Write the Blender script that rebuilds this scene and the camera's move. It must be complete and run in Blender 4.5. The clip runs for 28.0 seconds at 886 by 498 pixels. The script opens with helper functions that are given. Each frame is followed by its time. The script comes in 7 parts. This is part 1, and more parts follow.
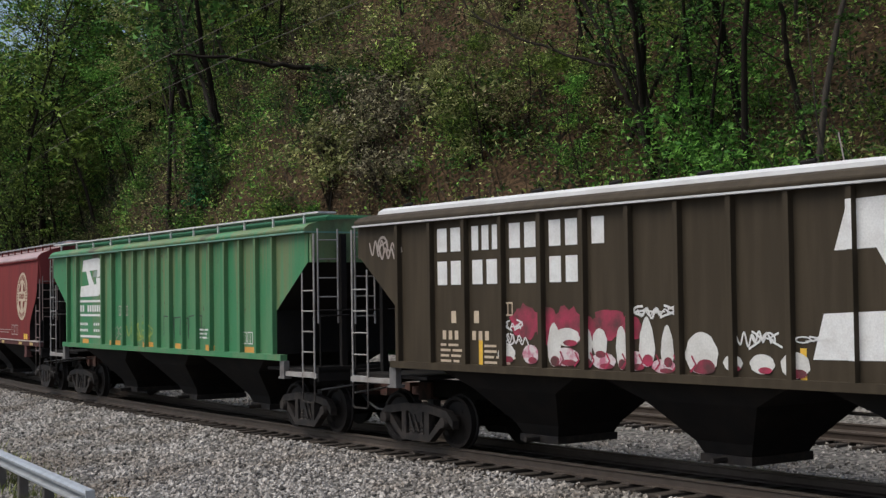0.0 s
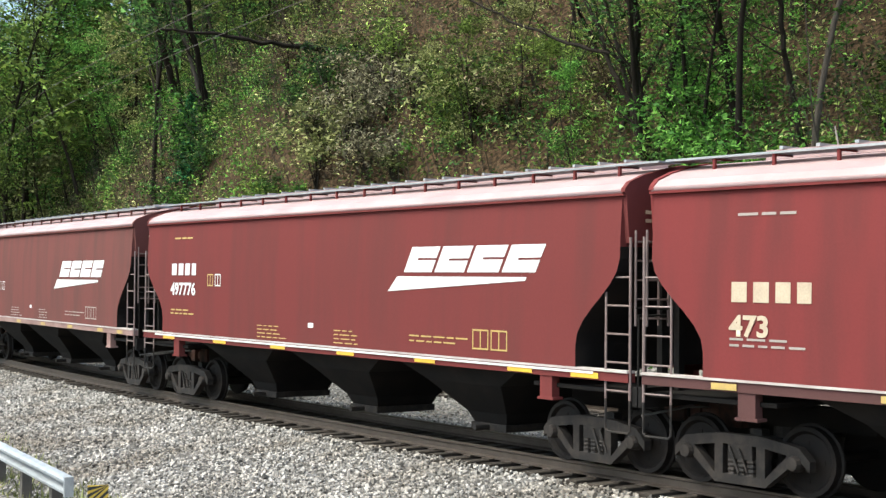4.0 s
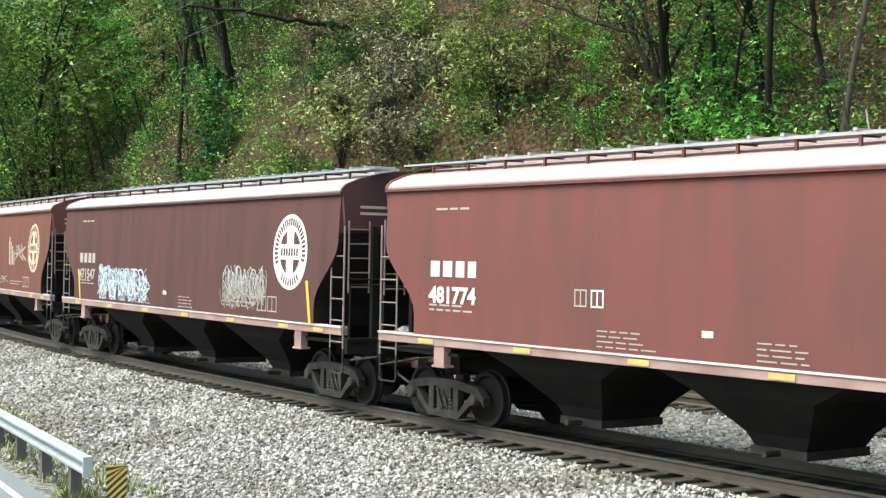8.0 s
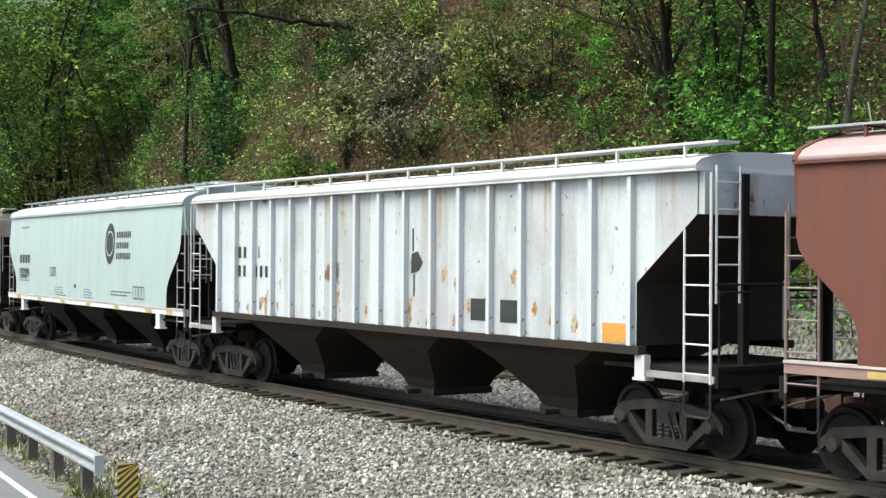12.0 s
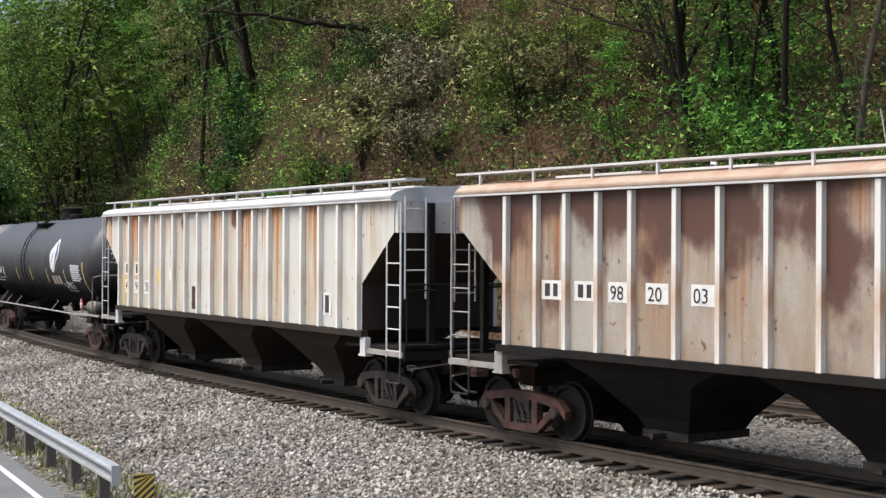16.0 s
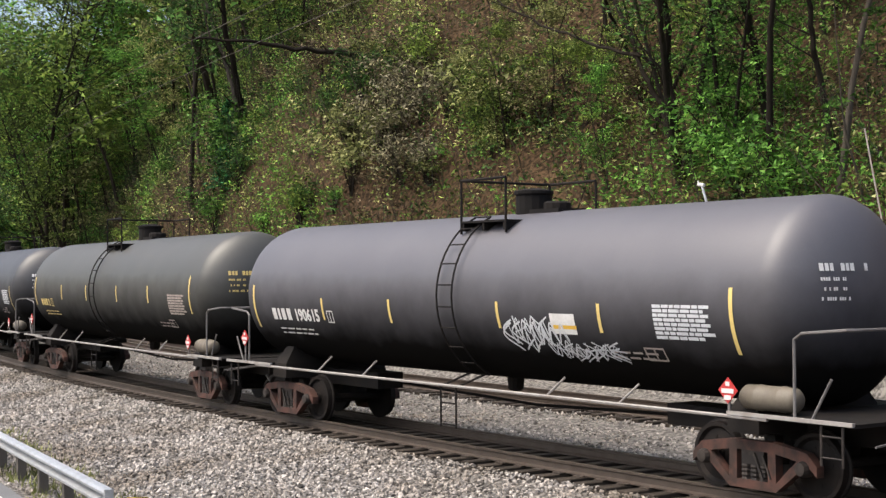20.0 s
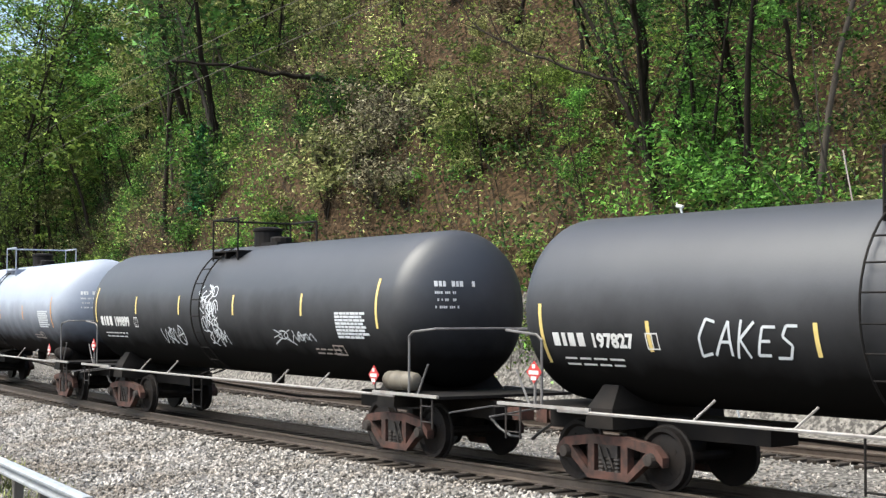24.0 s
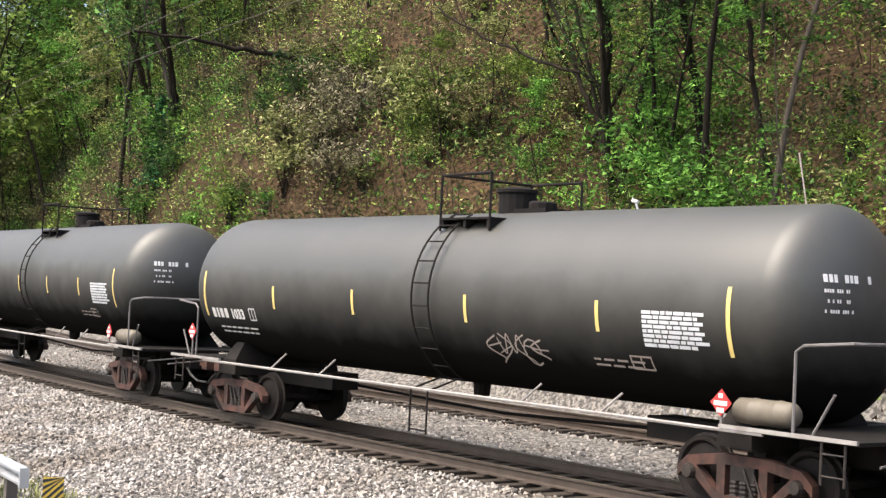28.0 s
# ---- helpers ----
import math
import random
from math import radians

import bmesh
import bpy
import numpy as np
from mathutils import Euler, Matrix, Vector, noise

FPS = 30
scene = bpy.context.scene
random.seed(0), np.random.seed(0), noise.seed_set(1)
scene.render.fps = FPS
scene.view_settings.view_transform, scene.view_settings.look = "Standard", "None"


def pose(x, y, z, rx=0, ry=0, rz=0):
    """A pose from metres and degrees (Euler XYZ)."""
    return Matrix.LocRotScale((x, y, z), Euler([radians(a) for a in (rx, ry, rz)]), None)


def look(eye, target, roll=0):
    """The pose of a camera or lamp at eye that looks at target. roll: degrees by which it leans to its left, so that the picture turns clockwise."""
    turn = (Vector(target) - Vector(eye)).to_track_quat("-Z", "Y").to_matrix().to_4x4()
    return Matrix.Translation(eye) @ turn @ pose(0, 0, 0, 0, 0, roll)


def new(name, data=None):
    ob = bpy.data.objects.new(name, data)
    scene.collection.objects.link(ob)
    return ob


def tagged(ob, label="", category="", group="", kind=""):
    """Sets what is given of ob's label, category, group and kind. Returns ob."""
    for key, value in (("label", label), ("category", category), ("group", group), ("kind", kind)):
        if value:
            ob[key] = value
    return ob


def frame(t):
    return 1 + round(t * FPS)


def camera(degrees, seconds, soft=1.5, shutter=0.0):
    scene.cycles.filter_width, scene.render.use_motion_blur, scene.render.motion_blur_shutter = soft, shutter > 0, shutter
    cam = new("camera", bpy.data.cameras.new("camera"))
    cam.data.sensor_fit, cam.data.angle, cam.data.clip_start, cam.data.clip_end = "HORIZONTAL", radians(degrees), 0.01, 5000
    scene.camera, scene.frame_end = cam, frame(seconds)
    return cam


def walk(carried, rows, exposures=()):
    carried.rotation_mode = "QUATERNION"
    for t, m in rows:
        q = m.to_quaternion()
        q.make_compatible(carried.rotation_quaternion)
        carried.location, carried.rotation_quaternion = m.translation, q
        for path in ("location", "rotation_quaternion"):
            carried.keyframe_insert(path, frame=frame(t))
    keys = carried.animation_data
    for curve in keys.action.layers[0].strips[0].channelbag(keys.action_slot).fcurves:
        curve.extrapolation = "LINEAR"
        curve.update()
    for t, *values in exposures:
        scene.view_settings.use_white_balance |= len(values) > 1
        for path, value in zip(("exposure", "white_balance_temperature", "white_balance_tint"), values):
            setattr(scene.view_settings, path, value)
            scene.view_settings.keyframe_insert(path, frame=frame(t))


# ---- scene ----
cam = camera(35.0, 28.0, soft=1.4)
PATH = [
    (0.0, 21.938, -15.173, 2.755, 92.011, 0.795, 55.039),
    (0.5, 21.980, -15.241, 2.782, 91.980, 0.780, 55.177),
    (1.0, 21.926, -15.212, 2.768, 91.732, 0.359, 55.272),
    (1.5, 21.977, -15.218, 2.770, 91.722, 0.093, 55.307),
    (2.0, 21.988, -15.236, 2.765, 91.976, 0.264, 55.259),
    (2.5, 21.887, -15.148, 2.791, 91.967, 0.325, 55.053),
    (4.5, 21.384, -14.922, 2.922, 90.967, -0.925, 54.398),
    (5.0, 21.281, -14.796, 2.939, 90.536, -1.318, 54.899),
    (5.5, 21.461, -14.896, 2.934, 90.670, -1.057, 54.975),
    (6.0, 21.339, -14.888, 2.925, 90.590, -0.860, 54.405),
    (6.5, 21.328, -14.920, 2.943, 90.548, -0.905, 54.453),
    (7.0, 21.239, -14.732, 2.919, 90.639, -0.551, 54.329),
    (7.5, 21.263, -14.764, 2.959, 90.449, -0.611, 54.261),
    (8.0, 21.351, -14.858, 2.952, 90.339, -1.066, 55.382),
    (8.5, 21.573, -15.034, 2.886, 91.304, 0.001, 54.698),
    (9.0, 21.515, -14.933, 2.935, 91.269, 0.166, 54.366),
    (9.5, 21.548, -14.916, 2.903, 91.113, 0.131, 54.866),
    (10.0, 21.571, -14.992, 2.922, 90.926, 0.069, 54.950),
    (10.5, 21.511, -14.880, 2.928, 90.689, 0.049, 55.277),
    (11.0, 21.571, -14.979, 2.903, 90.420, -0.251, 55.591),
    (11.5, 21.497, -14.905, 2.933, 90.275, -0.301, 55.722),
    (12.0, 21.513, -14.944, 2.903, 90.316, -0.350, 55.654),
    (12.5, 21.577, -14.934, 2.882, 90.330, -0.424, 55.934),
    (14.5, 21.637, -14.902, 3.172, 89.492, -0.571, 56.265),
    (15.0, 21.659, -14.948, 3.157, 89.624, -0.552, 56.224),
    (15.5, 21.648, -14.948, 3.160, 89.689, -0.497, 56.214),
    (16.0, 21.731, -14.995, 3.153, 90.117, -0.289, 56.367),
    (16.5, 21.746, -14.956, 3.129, 90.353, -0.141, 56.508),
    (17.0, 21.809, -14.979, 3.149, 90.726, 0.270, 56.508),
    (17.5, 21.769, -14.969, 3.138, 90.641, 0.192, 56.444),
    (18.0, 21.669, -14.954, 3.123, 90.908, 0.388, 55.919),
    (18.5, 21.718, -14.982, 3.160, 90.932, 0.373, 55.772),
    (19.0, 21.798, -15.037, 3.108, 91.090, 0.200, 56.047),
    (19.5, 21.771, -14.997, 3.088, 91.280, 0.305, 55.958),
    (20.0, 21.876, -15.093, 3.108, 91.120, 0.266, 55.942),
    (20.5, 21.890, -15.045, 3.103, 91.458, 0.512, 55.965),
    (21.0, 22.073, -15.230, 3.049, 91.424, 0.465, 56.058),
    (21.5, 21.973, -15.121, 3.081, 91.409, 0.318, 56.128),
    (23.5, 21.769, -15.137, 2.737, 92.519, -0.022, 55.306),
    (24.0, 21.684, -15.227, 2.714, 92.547, -0.202, 54.702),
    (24.5, 21.566, -15.053, 2.763, 92.285, -0.386, 54.865),
    (25.0, 21.828, -15.196, 2.733, 92.879, 0.030, 55.398),
    (25.5, 21.827, -15.183, 2.765, 93.051, 0.192, 55.172),
    (26.0, 21.833, -15.251, 2.718, 93.007, 0.073, 55.108),
    (26.5, 21.675, -15.149, 2.749, 92.195, -0.493, 55.047),
    (27.0, 21.594, -15.029, 2.806, 92.012, -1.312, 53.797),
    (27.5, 21.627, -15.125, 2.733, 91.437, -2.260, 52.762),
    (28.0, 21.663, -15.115, 2.751, 91.943, -2.684, 52.863),
]
EXPOSURE = [(0.0, -0.05, 6250, 7), (1.0, 0.25, 6250, 8), (2.5, 0.45, 6200, 8), (4.5, 1.30, 6250, -4), (8.0, 1.43, 6150, -8), (11.0, 1.28, 6220, -5), (12.5, 0.80, 6350, 0), (14.5, 0.48, 6400, 9), (15.2, 0.40, 6450, 11), (15.8, 0.60, 6450, 8), (16.3, 0.65, 6400, 8), (17.0, 0.30, 6350, 9), (17.5, 0.12, 6320, 10), (18.0, 0.20, 6300, 10), (19.0, 0.70, 6650, 10), (20.0, 0.85, 6750, 10), (21.5, 0.95, 6750, 10), (23.5, 1.25, 6350, 4), (25.0, 1.15, 6350, 3), (26.0, 1.10, 6600, 6), (27.0, 0.30, 6750, 10), (28.0, 1.40, 6800, 10)]
walk(cam, [(t, pose(x, y, z, a, b, c)) for t, x, y, z, a, b, c in PATH], EXPOSURE)

# ---- sky and sun ----
world = bpy.data.worlds.new("sky")
world.use_nodes = True
scene.world = world
SUN_UP, SUN_ROUND = 60.0, 195.0
sky_node = world.node_tree.nodes.new("ShaderNodeTexSky")
sky_node.sky_type, sky_node.sun_disc = "NISHITA", False
sky_node.sun_elevation, sky_node.sun_rotation = radians(SUN_UP), radians(SUN_ROUND)
sky_node.air_density, sky_node.dust_density = 1.0, 4.0
back = world.node_tree.nodes["Background"]
back.inputs["Strength"].default_value = 0.15
world.node_tree.links.new(sky_node.outputs[0], back.inputs["Color"])
sun = new("sun", bpy.data.lights.new("sun", "SUN"))
sun.data.energy, sun.data.angle, sun.data.color = 2.4, radians(45), (1.0, 0.95, 0.88)
sun_dir = Vector((math.sin(radians(SUN_ROUND)) * math.cos(radians(SUN_UP)), math.cos(radians(SUN_ROUND)) * math.cos(radians(SUN_UP)), math.sin(radians(SUN_UP))))
sun.matrix_world = look(sun_dir * 60, (0, 0, 0))


# ---- materials ----
def nodes_of(name):
    m = bpy.data.materials.new(name)
    m.use_nodes = True
    return m, m.node_tree.nodes, m.node_tree.links, m.node_tree.nodes["Principled BSDF"]


def paint(name, colour, dirt=None, rough=0.55, metal=0.0, scale=1.4, stretch=(1, 1, 1), amount=0.5, bump=0.05, fine=40.0, sharp=(0.42, 0.68), seed=0.0, island=False, vary=0.0, gloss=0.5, grit=0.35):
    """A worn surface: a base colour, a second colour in patches, fine grain and a little relief."""
    m, n, l, bsdf = nodes_of(name)
    place = n.new("ShaderNodeTexCoord")
    mapping = n.new("ShaderNodeMapping")
    mapping.inputs["Scale"].default_value = stretch
    mapping.inputs["Location"].default_value = (seed * 3.1, seed * 1.7, seed * 2.3)
    l.new(place.outputs["Object"], mapping.inputs["Vector"])
    big, small = n.new("ShaderNodeTexNoise"), n.new("ShaderNodeTexNoise")
    big.inputs["Scale"].default_value, big.inputs["Detail"].default_value = scale, 7
    small.inputs["Scale"].default_value, small.inputs["Detail"].default_value = fine, 3
    l.new(mapping.outputs[0], big.inputs["Vector"])
    l.new(place.outputs["Object"], small.inputs["Vector"])
    ramp = n.new("ShaderNodeMapRange")
    ramp.inputs[1].default_value, ramp.inputs[2].default_value = sharp
    ramp.inputs[4].default_value = amount
    l.new(big.outputs["Fac"], ramp.inputs[0])
    mix = n.new("ShaderNodeMix")
    mix.data_type = "RGBA"
    mix.inputs[6].default_value = (*colour, 1)
    mix.inputs[7].default_value = (*(dirt or [c * 0.55 for c in colour]), 1)
    l.new(ramp.outputs[0], mix.inputs[0])
    grain = n.new("ShaderNodeMix")
    grain.data_type, grain.blend_type = "RGBA", "MULTIPLY"
    grain.inputs[0].default_value = grit
    l.new(mix.outputs[2], grain.inputs[6])
    l.new(small.outputs["Fac"], grain.inputs[7])
    last = grain.outputs[2]
    if island or vary:
        if island:
            source = n.new("ShaderNodeNewGeometry").outputs["Random Per Island"]
        else:
            source = n.new("ShaderNodeObjectInfo").outputs["Random"]
        spread = n.new("ShaderNodeMapRange")
        spread.inputs[3].default_value, spread.inputs[4].default_value = 1 - vary, 1 + vary
        l.new(source, spread.inputs[0])
        tone = n.new("ShaderNodeHueSaturation")
        l.new(spread.outputs[0], tone.inputs["Value"])
        l.new(last, tone.inputs["Color"])
        last = tone.outputs[0]
    l.new(last, bsdf.inputs["Base Color"])
    bsdf.inputs["Roughness"].default_value, bsdf.inputs["Metallic"].default_value = rough, metal
    bsdf.inputs["Specular IOR Level"].default_value = gloss
    if bump:
        relief = n.new("ShaderNodeBump")
        relief.inputs["Strength"].default_value, relief.inputs["Distance"].default_value = bump, 0.02
        l.new(small.outputs["Fac"], relief.inputs["Height"])
        l.new(relief.outputs[0], bsdf.inputs["Normal"])
    return m


def leaf_material(name, colour, other, vary=0.35):
    m, n, l, bsdf = nodes_of(name)
    info, geo = n.new("ShaderNodeObjectInfo"), n.new("ShaderNodeNewGeometry")
    mix = n.new("ShaderNodeMix")
    mix.data_type = "RGBA"
    mix.inputs[6].default_value, mix.inputs[7].default_value = (*colour, 1), (*other, 1)
    l.new(geo.outputs["Random Per Island"], mix.inputs[0])
    spread = n.new("ShaderNodeMapRange")
    spread.inputs[3].default_value, spread.inputs[4].default_value = 1 - vary, 1 + vary
    l.new(info.outputs["Random"], spread.inputs[0])
    tone = n.new("ShaderNodeHueSaturation")
    where, clump = n.new("ShaderNodeTexCoord"), n.new("ShaderNodeTexNoise")
    clump.inputs["Scale"].default_value, clump.inputs["Detail"].default_value = 0.8, 3
    l.new(where.outputs["Object"], clump.inputs["Vector"])
    patchy = n.new("ShaderNodeMapRange")
    patchy.inputs[1].default_value, patchy.inputs[2].default_value, patchy.inputs[3].default_value, patchy.inputs[4].default_value = 0.36, 0.64, 0.45, 1.6
    l.new(clump.outputs["Fac"], patchy.inputs[0])
    value = n.new("ShaderNodeMath")
    value.operation = "MULTIPLY"
    l.new(spread.outputs[0], value.inputs[0])
    l.new(patchy.outputs[0], value.inputs[1])
    curve, single, last = n.new("ShaderNodeMath"), n.new("ShaderNodeMapRange"), n.new("ShaderNodeMath")
    curve.operation, last.operation = "POWER", "MULTIPLY"
    curve.inputs[1].default_value = 3.0
    l.new(geo.outputs["Random Per Island"], curve.inputs[0])
    single.inputs[3].default_value, single.inputs[4].default_value = 0.55, 2.5
    l.new(curve.outputs[0], single.inputs[0])
    l.new(value.outputs[0], last.inputs[0])
    l.new(single.outputs[0], last.inputs[1])
    l.new(last.outputs[0], tone.inputs["Value"])
    l.new(mix.outputs[2], tone.inputs["Color"])
    l.new(tone.outputs[0], bsdf.inputs["Base Color"])
    bsdf.inputs["Roughness"].default_value = 0.6
    bsdf.inputs["Specular IOR Level"].default_value = 0.15
    through_light = n.new("ShaderNodeBsdfTranslucent")
    l.new(tone.outputs[0], through_light.inputs["Color"])
    both = n.new("ShaderNodeMixShader")
    both.inputs[0].default_value = 0.35
    l.new(bsdf.outputs[0], both.inputs[1])
    l.new(through_light.outputs[0], both.inputs[2])
    l.new(both.outputs[0], n["Material Output"].inputs["Surface"])
    return m


GRAVEL = paint("crushed_stone", (0.37, 0.34, 0.31), (0.20, 0.165, 0.13), 0.9, scale=0.45, sharp=(0.44, 0.62), amount=0.75, fine=30, island=True, vary=0.75, bump=0.2, gloss=0.3)
BED = paint("ballast_bed", (0.075, 0.068, 0.062), (0.27, 0.25, 0.225), 0.95, scale=9, sharp=(0.42, 0.60), amount=0.9, fine=26, bump=0.9, gloss=0.2)
SOIL = paint("leaf_litter", (0.030, 0.020, 0.011), (0.115, 0.072, 0.040), 0.95, scale=7, fine=3, sharp=(0.44, 0.58), gloss=0.1, bump=0.9, amount=0.9)
# fouled ballast, with the train's shadow worked into its colour
OILY_SHADED = paint("fouled_shaded_ballast", (0.026, 0.020, 0.015), (0.012, 0.010, 0.008), 0.9, scale=1.2, fine=16, bump=0.8, gloss=0.2)
ASPHALT = paint("asphalt", (0.16, 0.165, 0.17), (0.10, 0.10, 0.10), 0.85, scale=0.7, fine=60, bump=0.2)
LINE_PAINT = paint("road_paint", (0.78, 0.78, 0.75), (0.5, 0.5, 0.48), 0.6, fine=60)
RAIL_STEEL = paint("rail_steel", (0.12, 0.095, 0.078), (0.075, 0.052, 0.04), 0.5, metal=0.5, scale=4)
TIE_WOOD = paint("creosoted_wood", (0.045, 0.036, 0.029), (0.085, 0.07, 0.056), 0.9, stretch=(6, 1, 6), scale=2, vary=0.3, bump=0.4, gloss=0.2)
GALVANISED = paint("galvanised_steel", (0.56, 0.57, 0.58), (0.34, 0.34, 0.34), 0.42, metal=0.6, scale=3)
POST_WOOD = paint("weathered_post", (0.14, 0.12, 0.10), (0.07, 0.06, 0.05), 0.9, stretch=(4, 4, 0.5))
MARK_YELLOW = paint("sign_yellow", (0.72, 0.48, 0.06), (0.6, 0.4, 0.08), 0.4)
MARK_BLACK = paint("sign_black", (0.02, 0.02, 0.02), (0.04, 0.04, 0.04), 0.5)
# grimy steel, darkened further to hold the shade under and between cars
UNDER = paint("grimy_shaded_steel", (0.011, 0.0095, 0.009), (0.026, 0.020, 0.016), 0.85, scale=2, gloss=0.2)
TRUCK = paint("truck_casting", (0.022, 0.018, 0.016), (0.066, 0.050, 0.041), 0.7, scale=5, gloss=0.35, sharp=(0.45, 0.6))
RUSTY = paint("rusty_casting", (0.105, 0.050, 0.038), (0.035, 0.026, 0.022), 0.75, scale=5, gloss=0.3, sharp=(0.42, 0.6), amount=0.8)
WHEEL = paint("wheel_steel", (0.018, 0.015, 0.014), (0.035, 0.026, 0.021), 0.65, metal=0.3, scale=4, gloss=0.25)
LADDER = paint("ladder_steel", (0.36, 0.34, 0.32), (0.18, 0.14, 0.12), 0.6, scale=5)
PALE_EDGE = paint("worn_pale_edge", (0.62, 0.55, 0.52), (0.30, 0.20, 0.18), 0.6, stretch=(0.6, 1, 1), scale=3)
LADDER_RUST = paint("red_ladder_steel", (0.26, 0.19, 0.175), (0.15, 0.09, 0.08), 0.6, scale=5)
AIR_TAN = paint("dusty_reservoir_paint", (0.17, 0.145, 0.11), (0.09, 0.075, 0.06), 0.6, scale=4)
RAIL_GREY = paint("dull_grey_steel", (0.17, 0.16, 0.155), (0.09, 0.075, 0.068), 0.55, scale=5)
STRIP = paint("pale_yellow_strip", (0.84, 0.64, 0.22), (0.7, 0.5, 0.18), 0.4, scale=6)
WHITE = paint("white_lettering", (0.82, 0.81, 0.79), (0.62, 0.58, 0.55), 0.55, scale=4)
TAN = paint("faded_lettering", (0.62, 0.50, 0.36), (0.45, 0.33, 0.24), 0.6, scale=4)
YELLOW = paint("yellow_reflector", (0.85, 0.52, 0.06), (0.7, 0.42, 0.08), 0.35, scale=6)
ORANGE = paint("orange_reflector", (0.74, 0.34, 0.06), (0.55, 0.27, 0.10), 0.45, scale=6)
REDMARK = paint("red_reflector", (0.58, 0.05, 0.05), (0.45, 0.04, 0.04), 0.4)
BLACKMARK = paint("black_lettering", (0.03, 0.03, 0.03), (0.06, 0.06, 0.06), 0.6)
PINK = paint("crimson_spray", (0.42, 0.022, 0.075), (0.16, 0.022, 0.032), 0.6, scale=2.5, sharp=(0.4, 0.65), amount=0.9)
PINK_WHITE = paint("pink_and_white_spray", (0.68, 0.60, 0.60), (0.50, 0.12, 0.20), 0.6, scale=6, sharp=(0.46, 0.58), amount=0.9)
SPRAY = paint("pale_spray", (0.70, 0.72, 0.74), (0.5, 0.52, 0.55), 0.6, scale=5)
SPRAY_FAINT = paint("thin_white_spray", (0.60, 0.54, 0.50), (0.30, 0.22, 0.20), 0.7, scale=9)
SPRAY_LIME = paint("faded_lime_spray", (0.42, 0.48, 0.10), (0.16, 0.30, 0.10), 0.7, scale=6, sharp=(0.4, 0.6), amount=0.9)
SPRAY_DIM = paint("faded_spray", (0.42, 0.36, 0.32), (0.34, 0.25, 0.22), 0.7, scale=5)
BLUE = paint("blue_emblem", (0.08, 0.11, 0.30), (0.10, 0.13, 0.3), 0.5)
GRAFF_WHITE = paint("white_fill", (0.72, 0.70, 0.66), (0.45, 0.42, 0.38), 0.6, scale=2)
BARK = paint("bark", (0.032, 0.026, 0.020), (0.016, 0.013, 0.010), 0.95, stretch=(5, 5, 1), scale=3, fine=25, bump=0.6, vary=0.3, gloss=0.1)
PALE_BARK = paint("pale_bark", (0.095, 0.080, 0.065), (0.04, 0.034, 0.027), 0.95, stretch=(5, 5, 1), scale=3, fine=25, bump=0.5, vary=0.25, gloss=0.1)
LEAF = leaf_material("spring_leaf", (0.080, 0.142, 0.024), (0.15, 0.20, 0.045))
LEAF_BRIGHT = leaf_material("bright_leaf", (0.050, 0.165, 0.024), (0.12, 0.24, 0.045))
LEAF_DARK = leaf_material("dark_leaf", (0.027, 0.072, 0.018), (0.06, 0.125, 0.03))
LEAF_PALE = leaf_material("pale_leaf", (0.15, 0.18, 0.05), (0.25, 0.25, 0.11))
LEAF_BROWN = leaf_material("dry_leaf", (0.072, 0.049, 0.026), (0.16, 0.125, 0.075))
LEAF_BLOSSOM = leaf_material("cream_blossom", (0.105, 0.095, 0.052), (0.22, 0.20, 0.13))
LEAF_FIR = leaf_material("evergreen_spray", (0.024, 0.125, 0.045), (0.05, 0.19, 0.07))


# ---- mesh helpers ----
def part(name, bm, material, parent=None, label=""):
    """Links a bmesh as one mesh object under a thing or under a part."""
    me = bpy.data.meshes.new(name)
    bm.to_mesh(me)
    bm.free()
    me.materials.append(material)
    ob = new(name, me)
    if parent is not None:
        ob.parent = parent
    if label:
        ob["label"] = label
    return ob


def share(name, ob, parent, m=None):
    """Another object on the same mesh."""
    twin = new(name, ob.data)
    twin.parent = parent
    if m is not None:
        twin.matrix_basis = m
    return twin


def shade(ob):
    for p in ob.data.polygons:
        p.use_smooth = True
    return ob


def box(bm, x0, x1, y0, y1, z0, z1):
    v = [bm.verts.new(c) for c in ((x0, y0, z0), (x1, y0, z0), (x1, y1, z0), (x0, y1, z0), (x0, y0, z1), (x1, y0, z1), (x1, y1, z1), (x0, y1, z1))]
    for f in ((3, 2, 1, 0), (4, 5, 6, 7), (0, 1, 5, 4), (1, 2, 6, 5), (2, 3, 7, 6), (3, 0, 4, 7)):
        bm.faces.new([v[i] for i in f])
    return v


def bar(bm, p, q, r, sides=6, r2=None):
    """A round bar from p to q."""
    p, q = Vector(p), Vector(q)
    d = (q - p).normalized()
    a = d.orthogonal().normalized()
    b = d.cross(a)
    rings = []
    for c, rad in ((p, r), (q, r if r2 is None else r2)):
        rings.append([bm.verts.new(c + (a * math.cos(k * math.tau / sides) + b * math.sin(k * math.tau / sides)) * rad) for k in range(sides)])
    for k in range(sides):
        bm.faces.new((rings[0][k], rings[0][(k + 1) % sides], rings[1][(k + 1) % sides], rings[1][k]))
    bm.faces.new(rings[0][::-1])
    bm.faces.new(rings[1])


